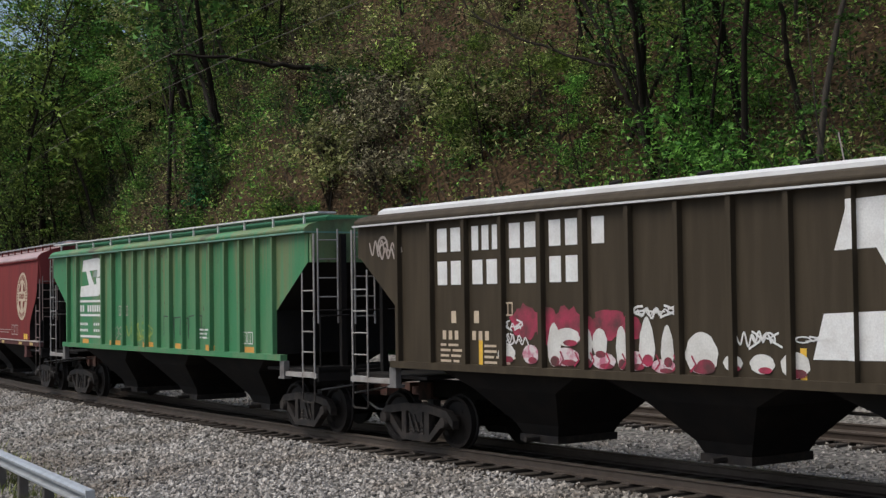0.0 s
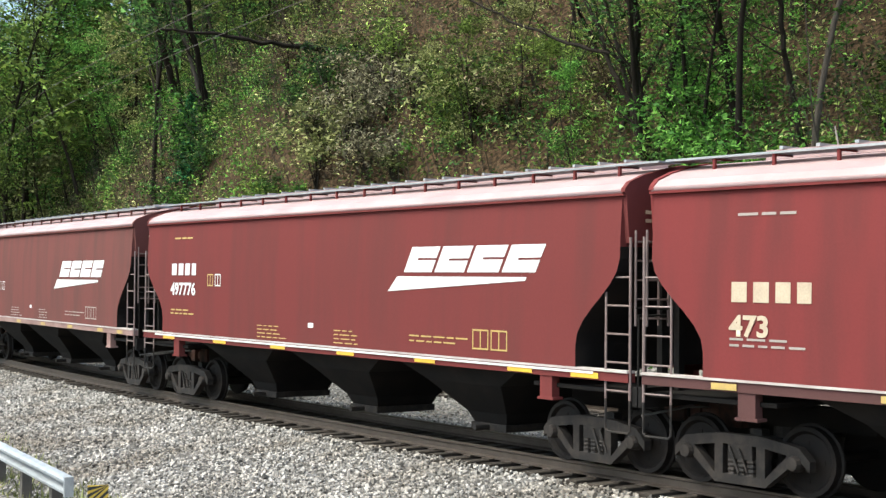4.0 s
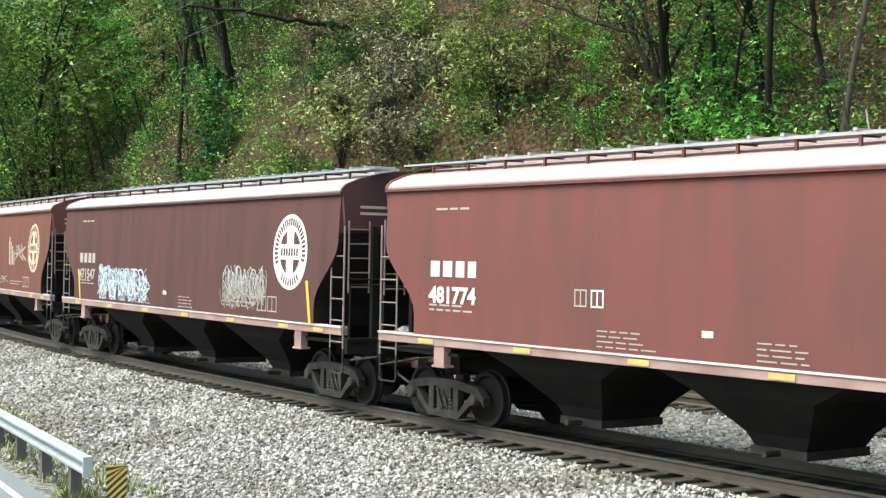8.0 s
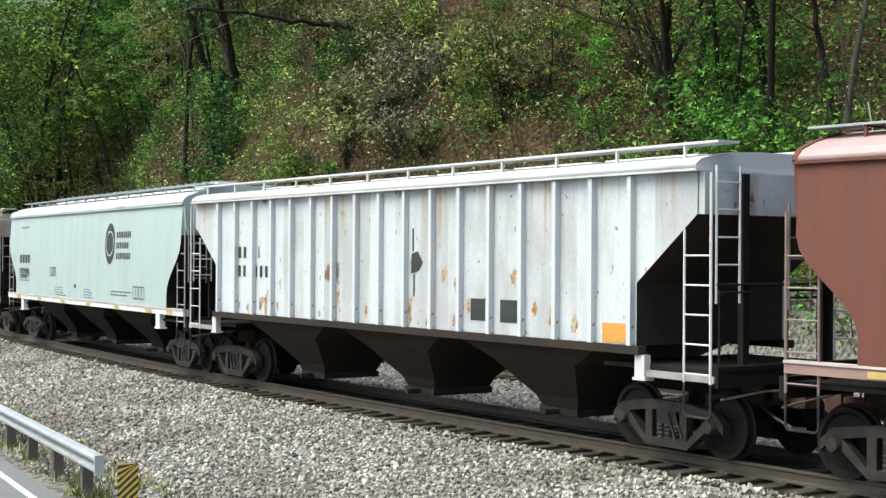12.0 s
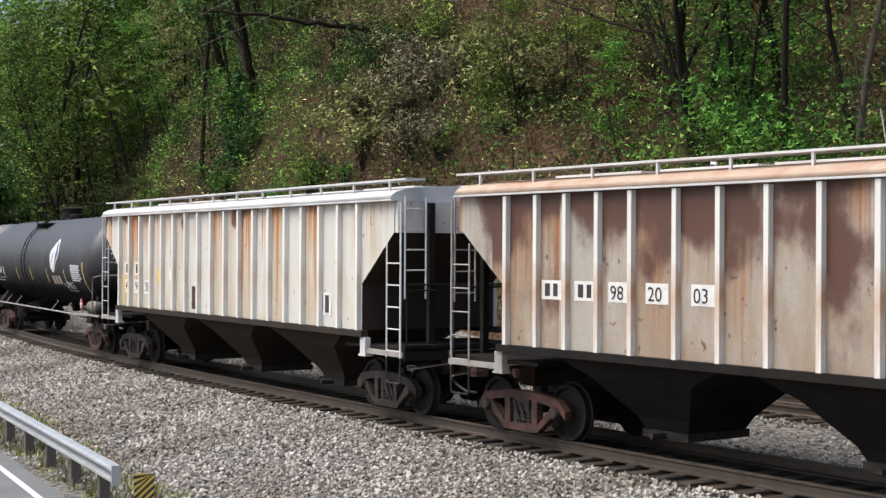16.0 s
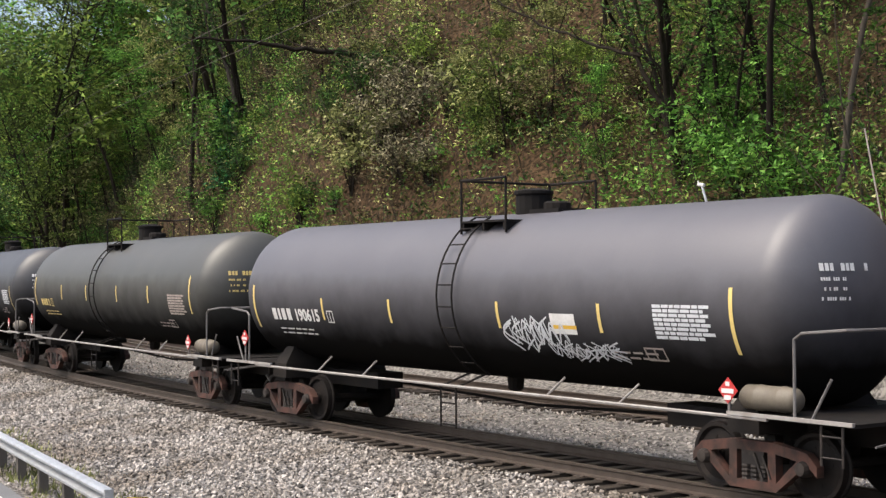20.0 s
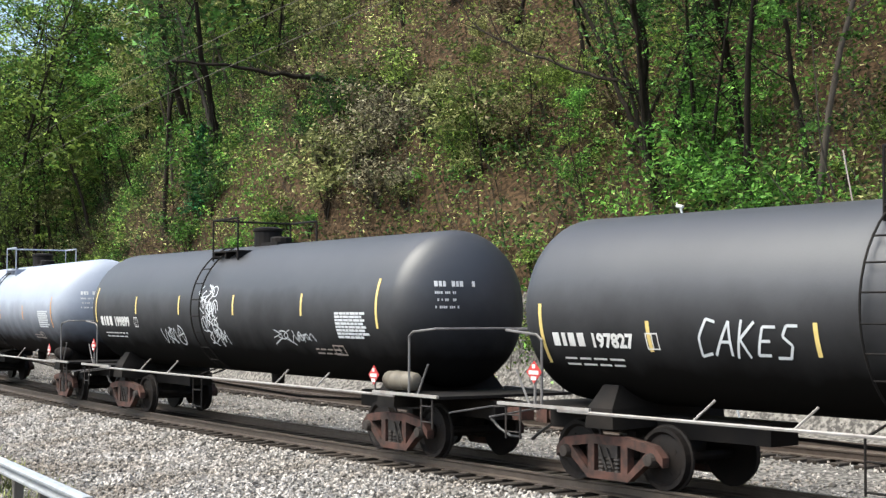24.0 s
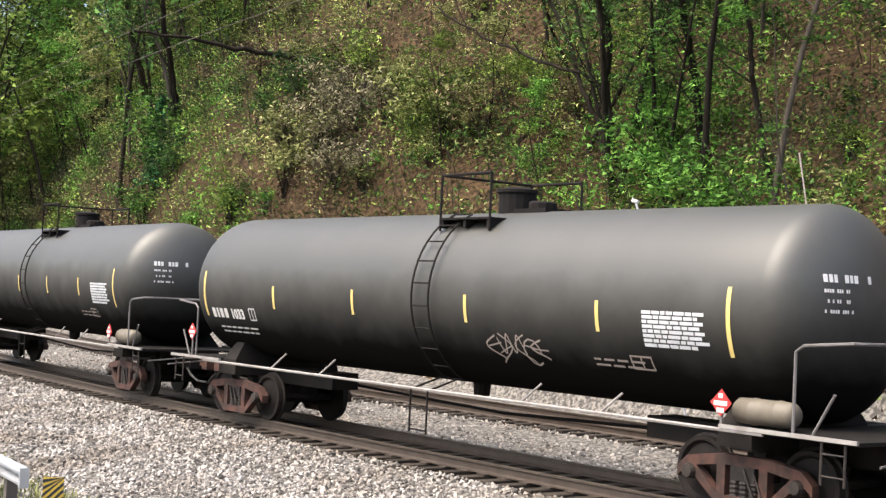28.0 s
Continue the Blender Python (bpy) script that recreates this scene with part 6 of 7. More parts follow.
    for k, text in enumerate(("47", "90", "38")):
        decal(d, "number_panel", [rect(-6.5 + 0.75 * k, 2.02, 0.52, 0.36)], WHITE, car, "white patch with black digits", 0.008)
        lettering(d, text, -6.43 + 0.75 * k, 2.09, 0.34, BLACKMARK, car, "car_number", bold=0.003, off=0.014)
    decal(d, "data_panel", [rect(4.98, 1.88, 0.62, 0.46)], WHITE, car, "white data panel")
    for x in (5.08, 5.34):
        decal(d, "data_square", [rect(x, 1.94, 0.16, 0.34)], BLACKMARK, car, "", 0.014)
    decal(d, "patch", [rect(-4.0, 2.35, 0.45, 0.32)], YELLOW, car, "yellow patch")
    decal(d, "patch", [rect(-3.2, 2.4, 0.4, 0.28)], WHITE, car, "white notice")
    decal(d, "rust_patch", [rect(-1.7, 1.75, 0.45, 0.55)], RUSTY, car, "rusted patch")
    for x in (-6.6, 6.62):
        decal(d, "reflector", [rect(x, 1.7, 0.12, 0.8)], YELLOW, car, "yellow reflective strip", 0.012)
    put(car, -19.5)


def train_tail():
    h = 9.3
    car, d = tank_car(26, BLACK_TANK, WHITE, "black tank car with a white and blue leaf emblem", h, -1.3)
    tank_marks(car, d, h, WHITE, "30147")
    leaf_emblem(d, 2.95, 2.97, 0.60, car)
    bars(d, "company_name", 2.46, 2.06, (0.34, 0.32, 0.40), 0.27, 0.06, SPRAY_DIM, car)
    scrawl(d, 3.95, 1.96, 0.95, 0.26, 5, SPRAY, car, 49, 0.02)
    put(car, -36.87)

    h = 9.3
    car, d = tank_car(27, DUSTY_TANK, WHITE, "dusty black tank car with graffiti and a white notice", h)
    tank_marks(car, d, h, WHITE, "190615", (-4.5, -2.0, 1.35, 3.9), mark_at=(-6.65, 2.22), tall_type=0.33, strip_z=2.25)
    decal(d, "notice", [rect(2.75, 2.2, 0.6, 0.32)], WHITE, car, "white notice with yellow print")
    fine_print(d, 2.8, 2.28, 0.4, 1, YELLOW, car, 0.06)
    for k in range(2):
        scrawl(d, 1.55, 1.86, 1.35, 0.62, 6, SPRAY, car, 50 + k, 0.03, "white graffiti scrawl", (1, 2))
        scrawl(d, 2.75, 1.76, 1.5, 0.36, 7, SPRAY, car, 55 + k, 0.022, "white graffiti scrawl", (1, 2, 2))
    put(car, -55.58)

    h = 9.3
    car, d = tank_car(28, OLIVE_TANK, YELLOW, "black tank car with small yellow lettering", h, -0.95)
    tank_marks(car, d, h, STRIP, "2", (-4.4, -1.85, 1.0, 3.6), mark_at=(-6.8, 2.26), strip_z=2.46)
    put(car, -73.27)

    h = 9.3
    car, d = tank_car(30, BLACK_TANK, WHITE, "black tank car with leaf emblem and white scrawled graffiti", h, -1.6, 0.3)
    tank_marks(car, d, h, WHITE, "197827", (-5.5, -2.6, 0.6, 3.7), mark_at=(-7.5, 2.2), tall_type=0.28, strip_z=2.15)
    # a tag of five tall hand-drawn letters
    word = ((0, ((0.9, 0.9), (0.35, 0.98), (0.05, 0.5), (0.3, 0.02), (0.9, 0.1))), (1, ((0.0, 0.0), (0.5, 1.0), (0.95, 0.0))), (1, ((0.2, 0.4), (0.8, 0.4))), (2, ((0.12, 1.0), (0.12, 0.0))), (2, ((0.85, 0.95), (0.18, 0.5), (0.85, 0.02))),
            (3, ((0.85, 0.95), (0.15, 0.95), (0.15, 0.05), (0.85, 0.05))), (3, ((0.15, 0.5), (0.7, 0.5))), (4, ((0.9, 0.95), (0.3, 0.95), (0.2, 0.65), (0.8, 0.4), (0.75, 0.05), (0.05, 0.05))))
    for start in (-4.62, -1.20):
        for k, pts in word:
            decal(d, "graffiti", stroke([(start + 0.34 * k + 0.30 * a + 0.16 * b, 2.10 + 0.03 * (k % 2) + (0.42 + 0.12 * (k == 0) + 0.05 * (k % 3)) * b) for a, b in pts], 0.04), SPRAY, car, "white hand-drawn graffiti letter stroke", 0.012)
    leaf_emblem(d, 2.35, 3.08, 0.62, car)
    bars(d, "company_name", 1.75, 2.1, (0.3, 0.3, 0.34), 0.28, 0.07, SPRAY_DIM, car)
    put(car, -91.40)

    h = 9.3
    car, d = tank_car(32, BLACK_TANK, WHITE, "black tank car with tall white graffiti", h, -1.12, 0.3)
    tank_marks(car, d, h, WHITE, "199899", (-4.95, -2.3, 0.62, 3.74), mark_at=(-7.42, 2.32), tall_type=0.33, strip_z=2.62)
    for k in range(4):
        scrawl(d, -1.0 + 0.08 * (2 - k), 1.9 + 0.32 * k, 0.85, 0.46, 5, SPRAY, car, 70 + k, 0.032, "white vertical graffiti")
    scrawl(d, -3.25, 1.88, 1.0, 0.6, 4, SPRAY, car, 75, 0.03)
    scrawl(d, 2.47, 2.02, 1.5, 0.32, 6, SPRAY, car, 76, 0.025)
    put(car, -110.35)

    h = 9.3
    car, d = tank_car(33, GREY_TANK, BLACKMARK, "blue-grey tank car with a grimy black belly", h, -0.72, 0.45)
    tank_marks(car, d, h, WHITE, "30948", (-5.6, -2.6, 0.1, 3.2), strip_paint=ORANGE, mark_at=(-7.5, 2.0), tall_type=0.28, strip_z=2.42)
    put(car, -128.90)

    h = 9.3
    car, d = tank_car(35, OLIVE_TANK, WHITE, "faded black tank car with yellow strips", h, 0.16)
    tank_marks(car, d, h, WHITE, "1033", (-4.7, -2.0, 1.2, 4.2), mark_at=(-7.2, 2.12), tall_type=0.26, strip_z=2.36)
    scrawl(d, 1.7, 1.75, 1.3, 0.5, 6, SPRAY_DIM, car, 81, 0.025)
    put(car, -148.20)

    h = 9.3
    car, d = tank_car(37, OLIVE_TANK, WHITE, "faded black tank car at the end of the view", h)
    tank_marks(car, d, h, WHITE, "103", strip_z=2.36)
    put(car, -167.10)


train_head()
train_middle()
train_tail()

# ---- woods on the hillside ----
def tube(verts, faces, points, radii, sides=6):
    start = len(verts)
    for i, (p, r) in enumerate(zip(points, radii)):
        d = (points[min(i + 1, len(points) - 1)] - points[max(i - 1, 0)]).normalized()
        a = d.orthogonal().normalized()
        b = d.cross(a)
        for k in range(sides):
            t = k * math.tau / sides
            verts.append(tuple(p + (a * math.cos(t) + b * math.sin(t)) * r))
    for i in range(len(points) - 1):
        for k in range(sides):
            faces.append((start + i * sides + k, start + i * sides + (k + 1) % sides, start + (i + 1) * sides + (k + 1) % sides, start + (i + 1) * sides + k))


def leaf_cloud(rng, centres, per, spread, size, flat=0.6):
    """Small folded leaf blades gathered round the twig ends."""
    verts, faces = [], []
    for c in centres:
        for _ in range(per):
            p = np.array(c) + rng.normal(0, spread, 3) * (1, 1, flat)
            a = rng.normal(0, 1, 3)
            a[2] *= 0.5
            a /= np.linalg.norm(a)
            b = np.cross(a, rng.normal(0, 1, 3))
            b /= np.linalg.norm(b) + 1e-9
            s = size * rng.uniform(0.6, 1.3)
            i = len(verts)
            verts += [tuple(p - a * s), tuple(p + b * s * 0.7), tuple(p + a * s * 0.8)]
            faces.append((i, i + 1, i + 2))
    return verts, faces


def tree_meshes(seed, tall, thick, limbs, leaves, leaf_size, low=0.35, lean=0.12, fork=0.0):
    """Trunk and crown meshes of one kind of tree."""
    rnd, rng = random.Random(seed), np.random.default_rng(seed)
    tv, tf, ends = [], [], []
    way = Vector((rnd.uniform(-lean, lean), -abs(rnd.gauss(lean, lean / 2)), 1)).normalized()
    spine, p = [], Vector((0, 0, -0.4))
    steps = 9
    for k in range(steps + 1):
        spine.append(p.copy())
        way = (way + Vector((rnd.gauss(0, 0.06), rnd.gauss(0, 0.06), 0.03))).normalized()
        p = p + way * (tall / steps)
    tube(tv, tf, spine, [thick * (1.25 if k == 0 else 1 - 0.85 * k / steps) for k in range(steps + 1)], 8)
    stems = [spine]
    if fork:
        start = spine[int(steps * fork)]
        p, w2, second = start.copy(), Vector((rnd.choice((-1, 1)) * 0.35, -0.1, 1)).normalized(), []
        for k in range(6):
            second.append(p.copy())
            w2 = (w2 + Vector((rnd.gauss(0, 0.07), rnd.gauss(0, 0.07), 0.06))).normalized()
            p = p + w2 * (tall * (1 - fork) / 6)
        tube(tv, tf, second, [thick * 0.65 * (1 - 0.8 * k / 5) for k in range(6)], 7)
        stems.append(second)
    for k in range(limbs):
        stem = rnd.choice(stems)
        f = rnd.uniform(low if stem is spine else 0.2, 0.98)
        i = min(int(f * (len(stem) - 1)), len(stem) - 2)
        base = stem[i].lerp(stem[i + 1], f * (len(stem) - 1) - i)
        a = rnd.uniform(0, math.tau)
        w = Vector((math.cos(a), math.sin(a), rnd.uniform(0.1, 0.8))).normalized()
        long = tall * rnd.uniform(0.12, 0.30) * (1.2 - 0.6 * f)
        pts, q = [], base.copy()
        for j in range(5):
            pts.append(q.copy())
            w = (w + Vector((rnd.gauss(0, 0.16), rnd.gauss(0, 0.16), rnd.gauss(0.05, 0.12)))).normalized()
            q = q + w * long / 4
            if j > 0:
                ends.append(tuple(q))
                for _ in range(2):
                    v = (w + Vector((rnd.gauss(0, 0.6), rnd.gauss(0, 0.6), rnd.gauss(0.1, 0.4)))).normalized()
                    tip = q + v * long * rnd.uniform(0.2, 0.4)
                    tube(tv, tf, [q, tip], [thick * 0.09, thick * 0.03], 3)
                    ends.append(tuple(tip))
        tube(tv, tf, pts, [thick * 0.34 * (1 - 0.8 * j / 4) * (1.1 - 0.6 * f) for j in range(5)], 5)
    trunk = bpy.data.meshes.new("trunk")
    trunk.from_pydata(tv, [], tf)
    for f in trunk.polygons:
        f.use_smooth = True
    rnd.shuffle(ends)
    use = ends[:max(1, int(leaves / 15))]
    lv, lf = leaf_cloud(rng, use, 24, tall * 0.025, leaf_size * 0.95, 0.35)
    crown = bpy.data.meshes.new("crown")
    crown.from_pydata(lv, [], lf)
    return trunk, crown


def shrub_mesh(seed, wide, tall, leaves, leaf_size, stems=7):
    rnd, rng = random.Random(seed), np.random.default_rng(seed + 100)
    sv, sf, ends = [], [], []
    for k in range(stems):
        a, r = rnd.uniform(0, math.tau), rnd.uniform(0.2, 1.0) * wide
        tip = Vector((r * math.cos(a), r * math.sin(a), tall * rnd.uniform(0.5, 1.0)))
        mid = Vector((tip.x * 0.35, tip.y * 0.35, tip.z * 0.6))
        tube(sv, sf, [Vector((0, 0, -0.15)), mid, tip], [0.03, 0.02, 0.008], 4)
        for f in (0.35, 0.55, 0.75, 1.0):
            c = mid.lerp(tip, f)
            ends.append((c.x + rnd.gauss(0, wide * 0.2), c.y + rnd.gauss(0, wide * 0.2), c.z + rnd.gauss(0, tall * 0.08)))
    stem = bpy.data.meshes.new("stalk")
    stem.from_pydata(sv, [], sf)
    lv, lf = leaf_cloud(rng, ends, max(3, int(1.8 * leaves / len(ends))), wide * 0.24, leaf_size, 0.6)
    leaf = bpy.data.meshes.new("foliage")
    leaf.from_pydata(lv, [], lf)
    return stem, leaf


TREE_KINDS = [tree_meshes(21 + k, *spec) for k, spec in enumerate([
    (13, 0.105, 26, 3000, 0.11, 0.25, 0.20), (16, 0.115, 26, 2800, 0.115, 0.35, 0.18), (10, 0.085, 22, 2600, 0.10, 0.2, 0.22),
    (8, 0.06, 20, 2100, 0.095, 0.15, 0.24), (15, 0.11, 24, 1500, 0.11, 0.45, 0.16, 0.35), (12, 0.09, 14, 320, 0.12, 0.45, 0.20), (7, 0.045, 9, 240, 0.11, 0.35, 0.26)])]
SHRUB_KINDS = [shrub_mesh(50 + k, *spec) for k, spec in enumerate([(0.9, 1.5, 420, 0.085), (0.7, 1.1, 340, 0.075), (1.3, 2.2, 620, 0.10), (0.6, 0.8, 260, 0.07)])]
LEAVES = {"mid": LEAF, "bright": LEAF_BRIGHT, "dark": LEAF_DARK, "pale": LEAF_PALE, "brown": LEAF_BROWN, "blossom": LEAF_BLOSSOM}
TINTED = {}


def tinted(me, mat):
    key = (me.name, mat.name)
    if key not in TINTED:
        twin = me.copy()
        twin.materials.clear()
        twin.materials.append(mat)
        TINTED[key] = twin
    return TINTED[key]


TREE_WORDS = {"mid": "slender woodland tree with fresh green spring leaves", "bright": "tree with bright yellow-green young leaves", "dark": "dense dark green tree", "pale": "tree with sparse pale new leaves", "brown": "almost bare tree with a few dry leaves"}
SHRUB_WORDS = {"mid": "green shrub on the slope", "bright": "bright green leafy shrub", "dark": "dark green dense shrub", "pale": "shrub with pale flowering twigs", "brown": "dry brown brush on the slope", "blossom": "twiggy shrub with small cream blossoms"}


def plant_tree(kind, s, u, turn, size, tint, bark=None, tilt=(0, 0)):
    t = new("tree")
    p = beside(s, u, height(s, u))
    t.matrix_basis = pose(p.x, p.y, p.z, tilt[0], tilt[1], turn) @ Matrix.Scale(size, 4)
    tagged(t, TREE_WORDS[tint], "tree", "trees on the hillside")
    trunk, crown = TREE_KINDS[kind]
    under("trunk", tinted(trunk, bark or BARK), t, Matrix())
    under("crown", tinted(crown, LEAVES[tint]), t, Matrix())


def plant_shrub(kind, s, u, turn, size, tint):
    t = new("shrub")
    p = beside(s, u, height(s, u))
    t.matrix_basis = pose(p.x, p.y, p.z, 0, 0, turn) @ Matrix.Scale(size, 4)
    tagged(t, SHRUB_WORDS[tint], "shrub", "shrubs on the hillside")
    stem, leaf = SHRUB_KINDS[kind]
    under("stalk", tinted(stem, BARK), t, Matrix())
    under("foliage", tinted(leaf, LEAVES[tint]), t, Matrix())


def middling(s, u):
    """The bare brown middle of the slope."""
    v = s + 1.1 * u
    return -30 < v < 4 and u < 34


def plant_woods():
    rng = random.Random(77)
    for k in range(230):
        s = rng.uniform(-125, 3)
        foot = toe(s)[0]
        u = foot + 2.0 + 42 * rng.random() ** 1.15
        right = s + 1.1 * u > 4
        if middling(s, u):
            kind = rng.choice((5, 6, 6, 5, 3, 2))
            tint = rng.choice(("brown", "pale", "brown", "mid")) if kind > 3 else rng.choice(("mid", "pale"))
        else:
            kind = rng.choice((0, 1, 2, 2, 3, 3, 4, 5))
            tint = rng.choice(("bright", "mid", "dark", "dark")) if right else rng.choice(("mid", "mid", "bright", "dark", "pale"))
        turn, size, bark = rng.uniform(-25, 25), rng.uniform(0.8, 1.25), PALE_BARK if rng.random() < 0.3 else None
        # open spots on the lower slope where no tall tree stands
        if u < 15 and (-31 < s < -25 or -20 < s < -17) or u < 14.3 and -14 < s < -8:
            continue
        plant_tree(kind, s, u, turn, size, tint, bark)
    for k in range(285):
        s = rng.uniform(-95, 5)
        u = toe(s)[0] + 0.6 + 26 * rng.random() ** 1.7
        tint = rng.choice(("mid", "pale", "brown", "brown", "pale", "mid") if middling(s, u) and u > toe(s)[0] + 4 else ("mid", "bright", "dark", "mid", "pale"))
        plant_shrub(rng.randrange(4), s, u, rng.uniform(0, 360), rng.uniform(0.6, 1.25), tint)
    # tall trees that close the far curve on both sides of the line
    for k in range(44):
        s = -82 - 1.9 * k
        plant_tree(rng.choice((0, 1, 2, 0)), s, 6.2 + 3 * rng.random(), rng.uniform(-25, 25), rng.uniform(1.45, 1.85), rng.choice(("mid", "dark", "mid", "bright")))
    # trees that stand out
    for kind, s, u, turn, size, tint, bark, tilt in (
            (4, -10.4, 14.8, 200, 1.15, "mid", BARK, (4, -3)), (1, -5.6, 14.2, 10, 1.0, "dark", BARK, (6, -2)), (1, -3.0, 14.0, 60, 0.95, "bright", PALE_BARK, (5, -6)),
            (6, -1.7, 13.8, 30, 0.9, "bright", PALE_BARK, (6, -8)), (1, -24.0, 18.5, 90, 0.8, "pale", BARK, (8, -5)), (0, -52.0, 18.0, 120, 0.9, "pale", BARK, (8, -8)), (0, -58.0, 17.5, 150, 0.9, "mid", BARK, (8, -8)),
            (2, -13.5, 16.0, 140, 1.0, "mid", BARK, (4, -4)), (2, -8.5, 15.4, 40, 0.9, "bright", BARK, (4, -4))):
        plant_tree(kind, s, u, turn, size, tint, bark, tilt)
    for kind, s, u, size, tint in ((2, -46.7, 12.4, 1.5, "bright"), (2, -47.5, 13.0, 1.6, "bright"), (2, -46.0, 11.6, 1.2, "bright"), (2, -28.5, 12.2, 1.3, "pale"), (2, -27.0, 12.8, 1.2, "pale"), (0, -30.0, 12.5, 1.5, "pale"), (2, -21.3, 14.2, 1.4, "pale"), (2, -20.0, 14.6, 1.2, "mid"), (2, -8.5, 15, 1.3, "bright"), (2, -6.8, 14.2, 1.2, "bright"), (2, -4.2, 13.6, 1.2, "bright"), (2, -37, 20, 1.3, "dark"), (2, -31, 19.4, 1.4, "bright"), (2, -29.5, 18.6, 1.2, "mid"), (2, -43, 18, 1.2, "pale"), (2, -41, 17.2, 1.1, "pale")):
        plant_shrub(kind, s, u, size * 77, size, tint)
    for kind, s, u, size in ((2, -26.2, 13.0, 1.1), (2, -25.4, 13.8, 1.0), (0, -27.6, 13.6, 1.3), (2, -28.6, 14.4, 1.0), (1, -24.6, 12.6, 1.5), (0, -24.0, 14.2, 1.3), (3, -29.4, 12.8, 1.6), (2, -23.0, 12.8, 0.9)):
        plant_shrub(kind, s, u, size * 91, size, "blossom")
    for kind, s, u, turn, size, tint in ((3, -19.4, 14.2, 15, 0.62, "mid"), (3, -17.6, 14.8, 70, 0.66, "pale"), (2, -16.4, 15.6, 130, 0.55, "mid"), (3, -15.0, 14.4, 200, 0.6, "mid"), (3, -21.4, 15.4, 250, 0.55, "pale"), (3, -13.0, 14.2, 310, 0.55, "bright")):
        plant_tree(kind, s, u, turn, size, tint)


plant_woods()


def build_young_fir(s, u, tall, wide, seed):
    """A small evergreen: a straight stem and tiers of drooping sprays."""
    rnd, rng = random.Random(seed), np.random.default_rng(seed)
    fir = new("young_evergreen")
    p = beside(s, u, height(s, u))
    fir.matrix_basis = pose(p.x, p.y, p.z)
    tagged(fir, "young fresh-green evergreen tree standing on the brown slope", "tree")
    verts, faces = [], []
    tube(verts, faces, [Vector((0, 0, -0.3)), Vector((0.02, 0, tall * 0.5)), Vector((0, 0.02, tall))], [0.06, 0.045, 0.01], 6)
    ends = []
    for k in range(46):
        f = 0.12 + 0.86 * k / 45
        a, reach = k * 2.4 + rnd.uniform(-0.3, 0.3), wide * (1.05 - f) * rnd.uniform(0.65, 1.1)
        base = Vector((0, 0, tall * f))
        tip = base + Vector((reach * math.cos(a), reach * math.sin(a), -0.22 * reach))
        tube(verts, faces, [base, base.lerp(tip, 0.5) + Vector((0, 0, 0.05)), tip], [0.018, 0.012, 0.004], 3)
        ends += [tuple(base.lerp(tip, q)) for q in (0.3, 0.5, 0.7, 0.85, 1.0)]
    raw("trunk", verts, faces, BARK, fir)
    verts, faces = leaf_cloud(rng, ends, 14, 0.11, 0.085, 0.4)
    raw("crown", verts, faces, LEAF_FIR, fir)


build_young_fir(-47.6, 12.7, 3.6, 1.5, 3)
build_young_fir(-46.2, 12.2, 2.4, 1.2, 4)


def build_far_woods():
    """The woods round the far curve, too many and too far to count."""
    rng = random.Random(31)
    spots = []
    for k in range(150):
        s = rng.uniform(-175, -52)
        spots.append((s, toe(s)[0] + 1.0 + 26 * rng.random(), rng.uniform(0.9, 1.3)))
    for k in range(70):
        s = rng.uniform(-185, -115)
        spots.append((s, 20 + 32 * rng.random(), rng.uniform(1.2, 1.7)))
    for k in range(190):
        s = rng.uniform(-230, -140)
        spots.append((s, -5 - 0.75 * (-s - 140) * rng.random() - 9 * rng.random(), rng.uniform(1.5, 2.3)))
    heaps = {}
    for s, u, size in spots:
        kind = rng.choice((0, 1, 2, 2, 3))
        p = beside(s, u, height(s, u) if u > 0 else -0.5)
        m = np.array(pose(p.x, p.y, p.z, 0, 0, rng.uniform(-40, 40)) @ Matrix.Scale(size, 4))
        for slot, me in zip(("trunk", rng.choice(("mid", "bright", "dark", "mid", "pale"))), TREE_KINDS[kind]):
            v = np.empty(len(me.vertices) * 3)
            me.vertices.foreach_get("co", v)
            v = v.reshape(-1, 3)
            if slot == "trunk":
                faces = np.array([tuple(q.vertices) for q in me.polygons[:72]])
                v = v[:80]
            else:
                v = v.reshape(-1, 3, 3)[::5]
                mid = v.mean(1, keepdims=True)
                v = (mid + (v - mid) * 2.3).reshape(-1, 3)
                faces = np.arange(len(v)).reshape(-1, 3)
            heap = heaps.setdefault(slot, [[], [], 0])
            heap[0].append(v @ m[:3, :3].T + m[:3, 3])
            heap[1].append(faces + heap[2])
            heap[2] += len(v)
    for slot, (v, q, _) in heaps.items():
        me = bpy.data.meshes.new("far_woods")
        me.from_pydata(np.concatenate(v).tolist(), [], np.concatenate(q).tolist())
        me.materials.append(BARK if slot == "trunk" else LEAVES[slot])
        tagged(new("far_woods", me), {"trunk": "dark trunks of the woods round the far curve"}.get(slot, "leafy crowns of the woods round the far curve"), "woods", kind="stuff")


build_far_woods()


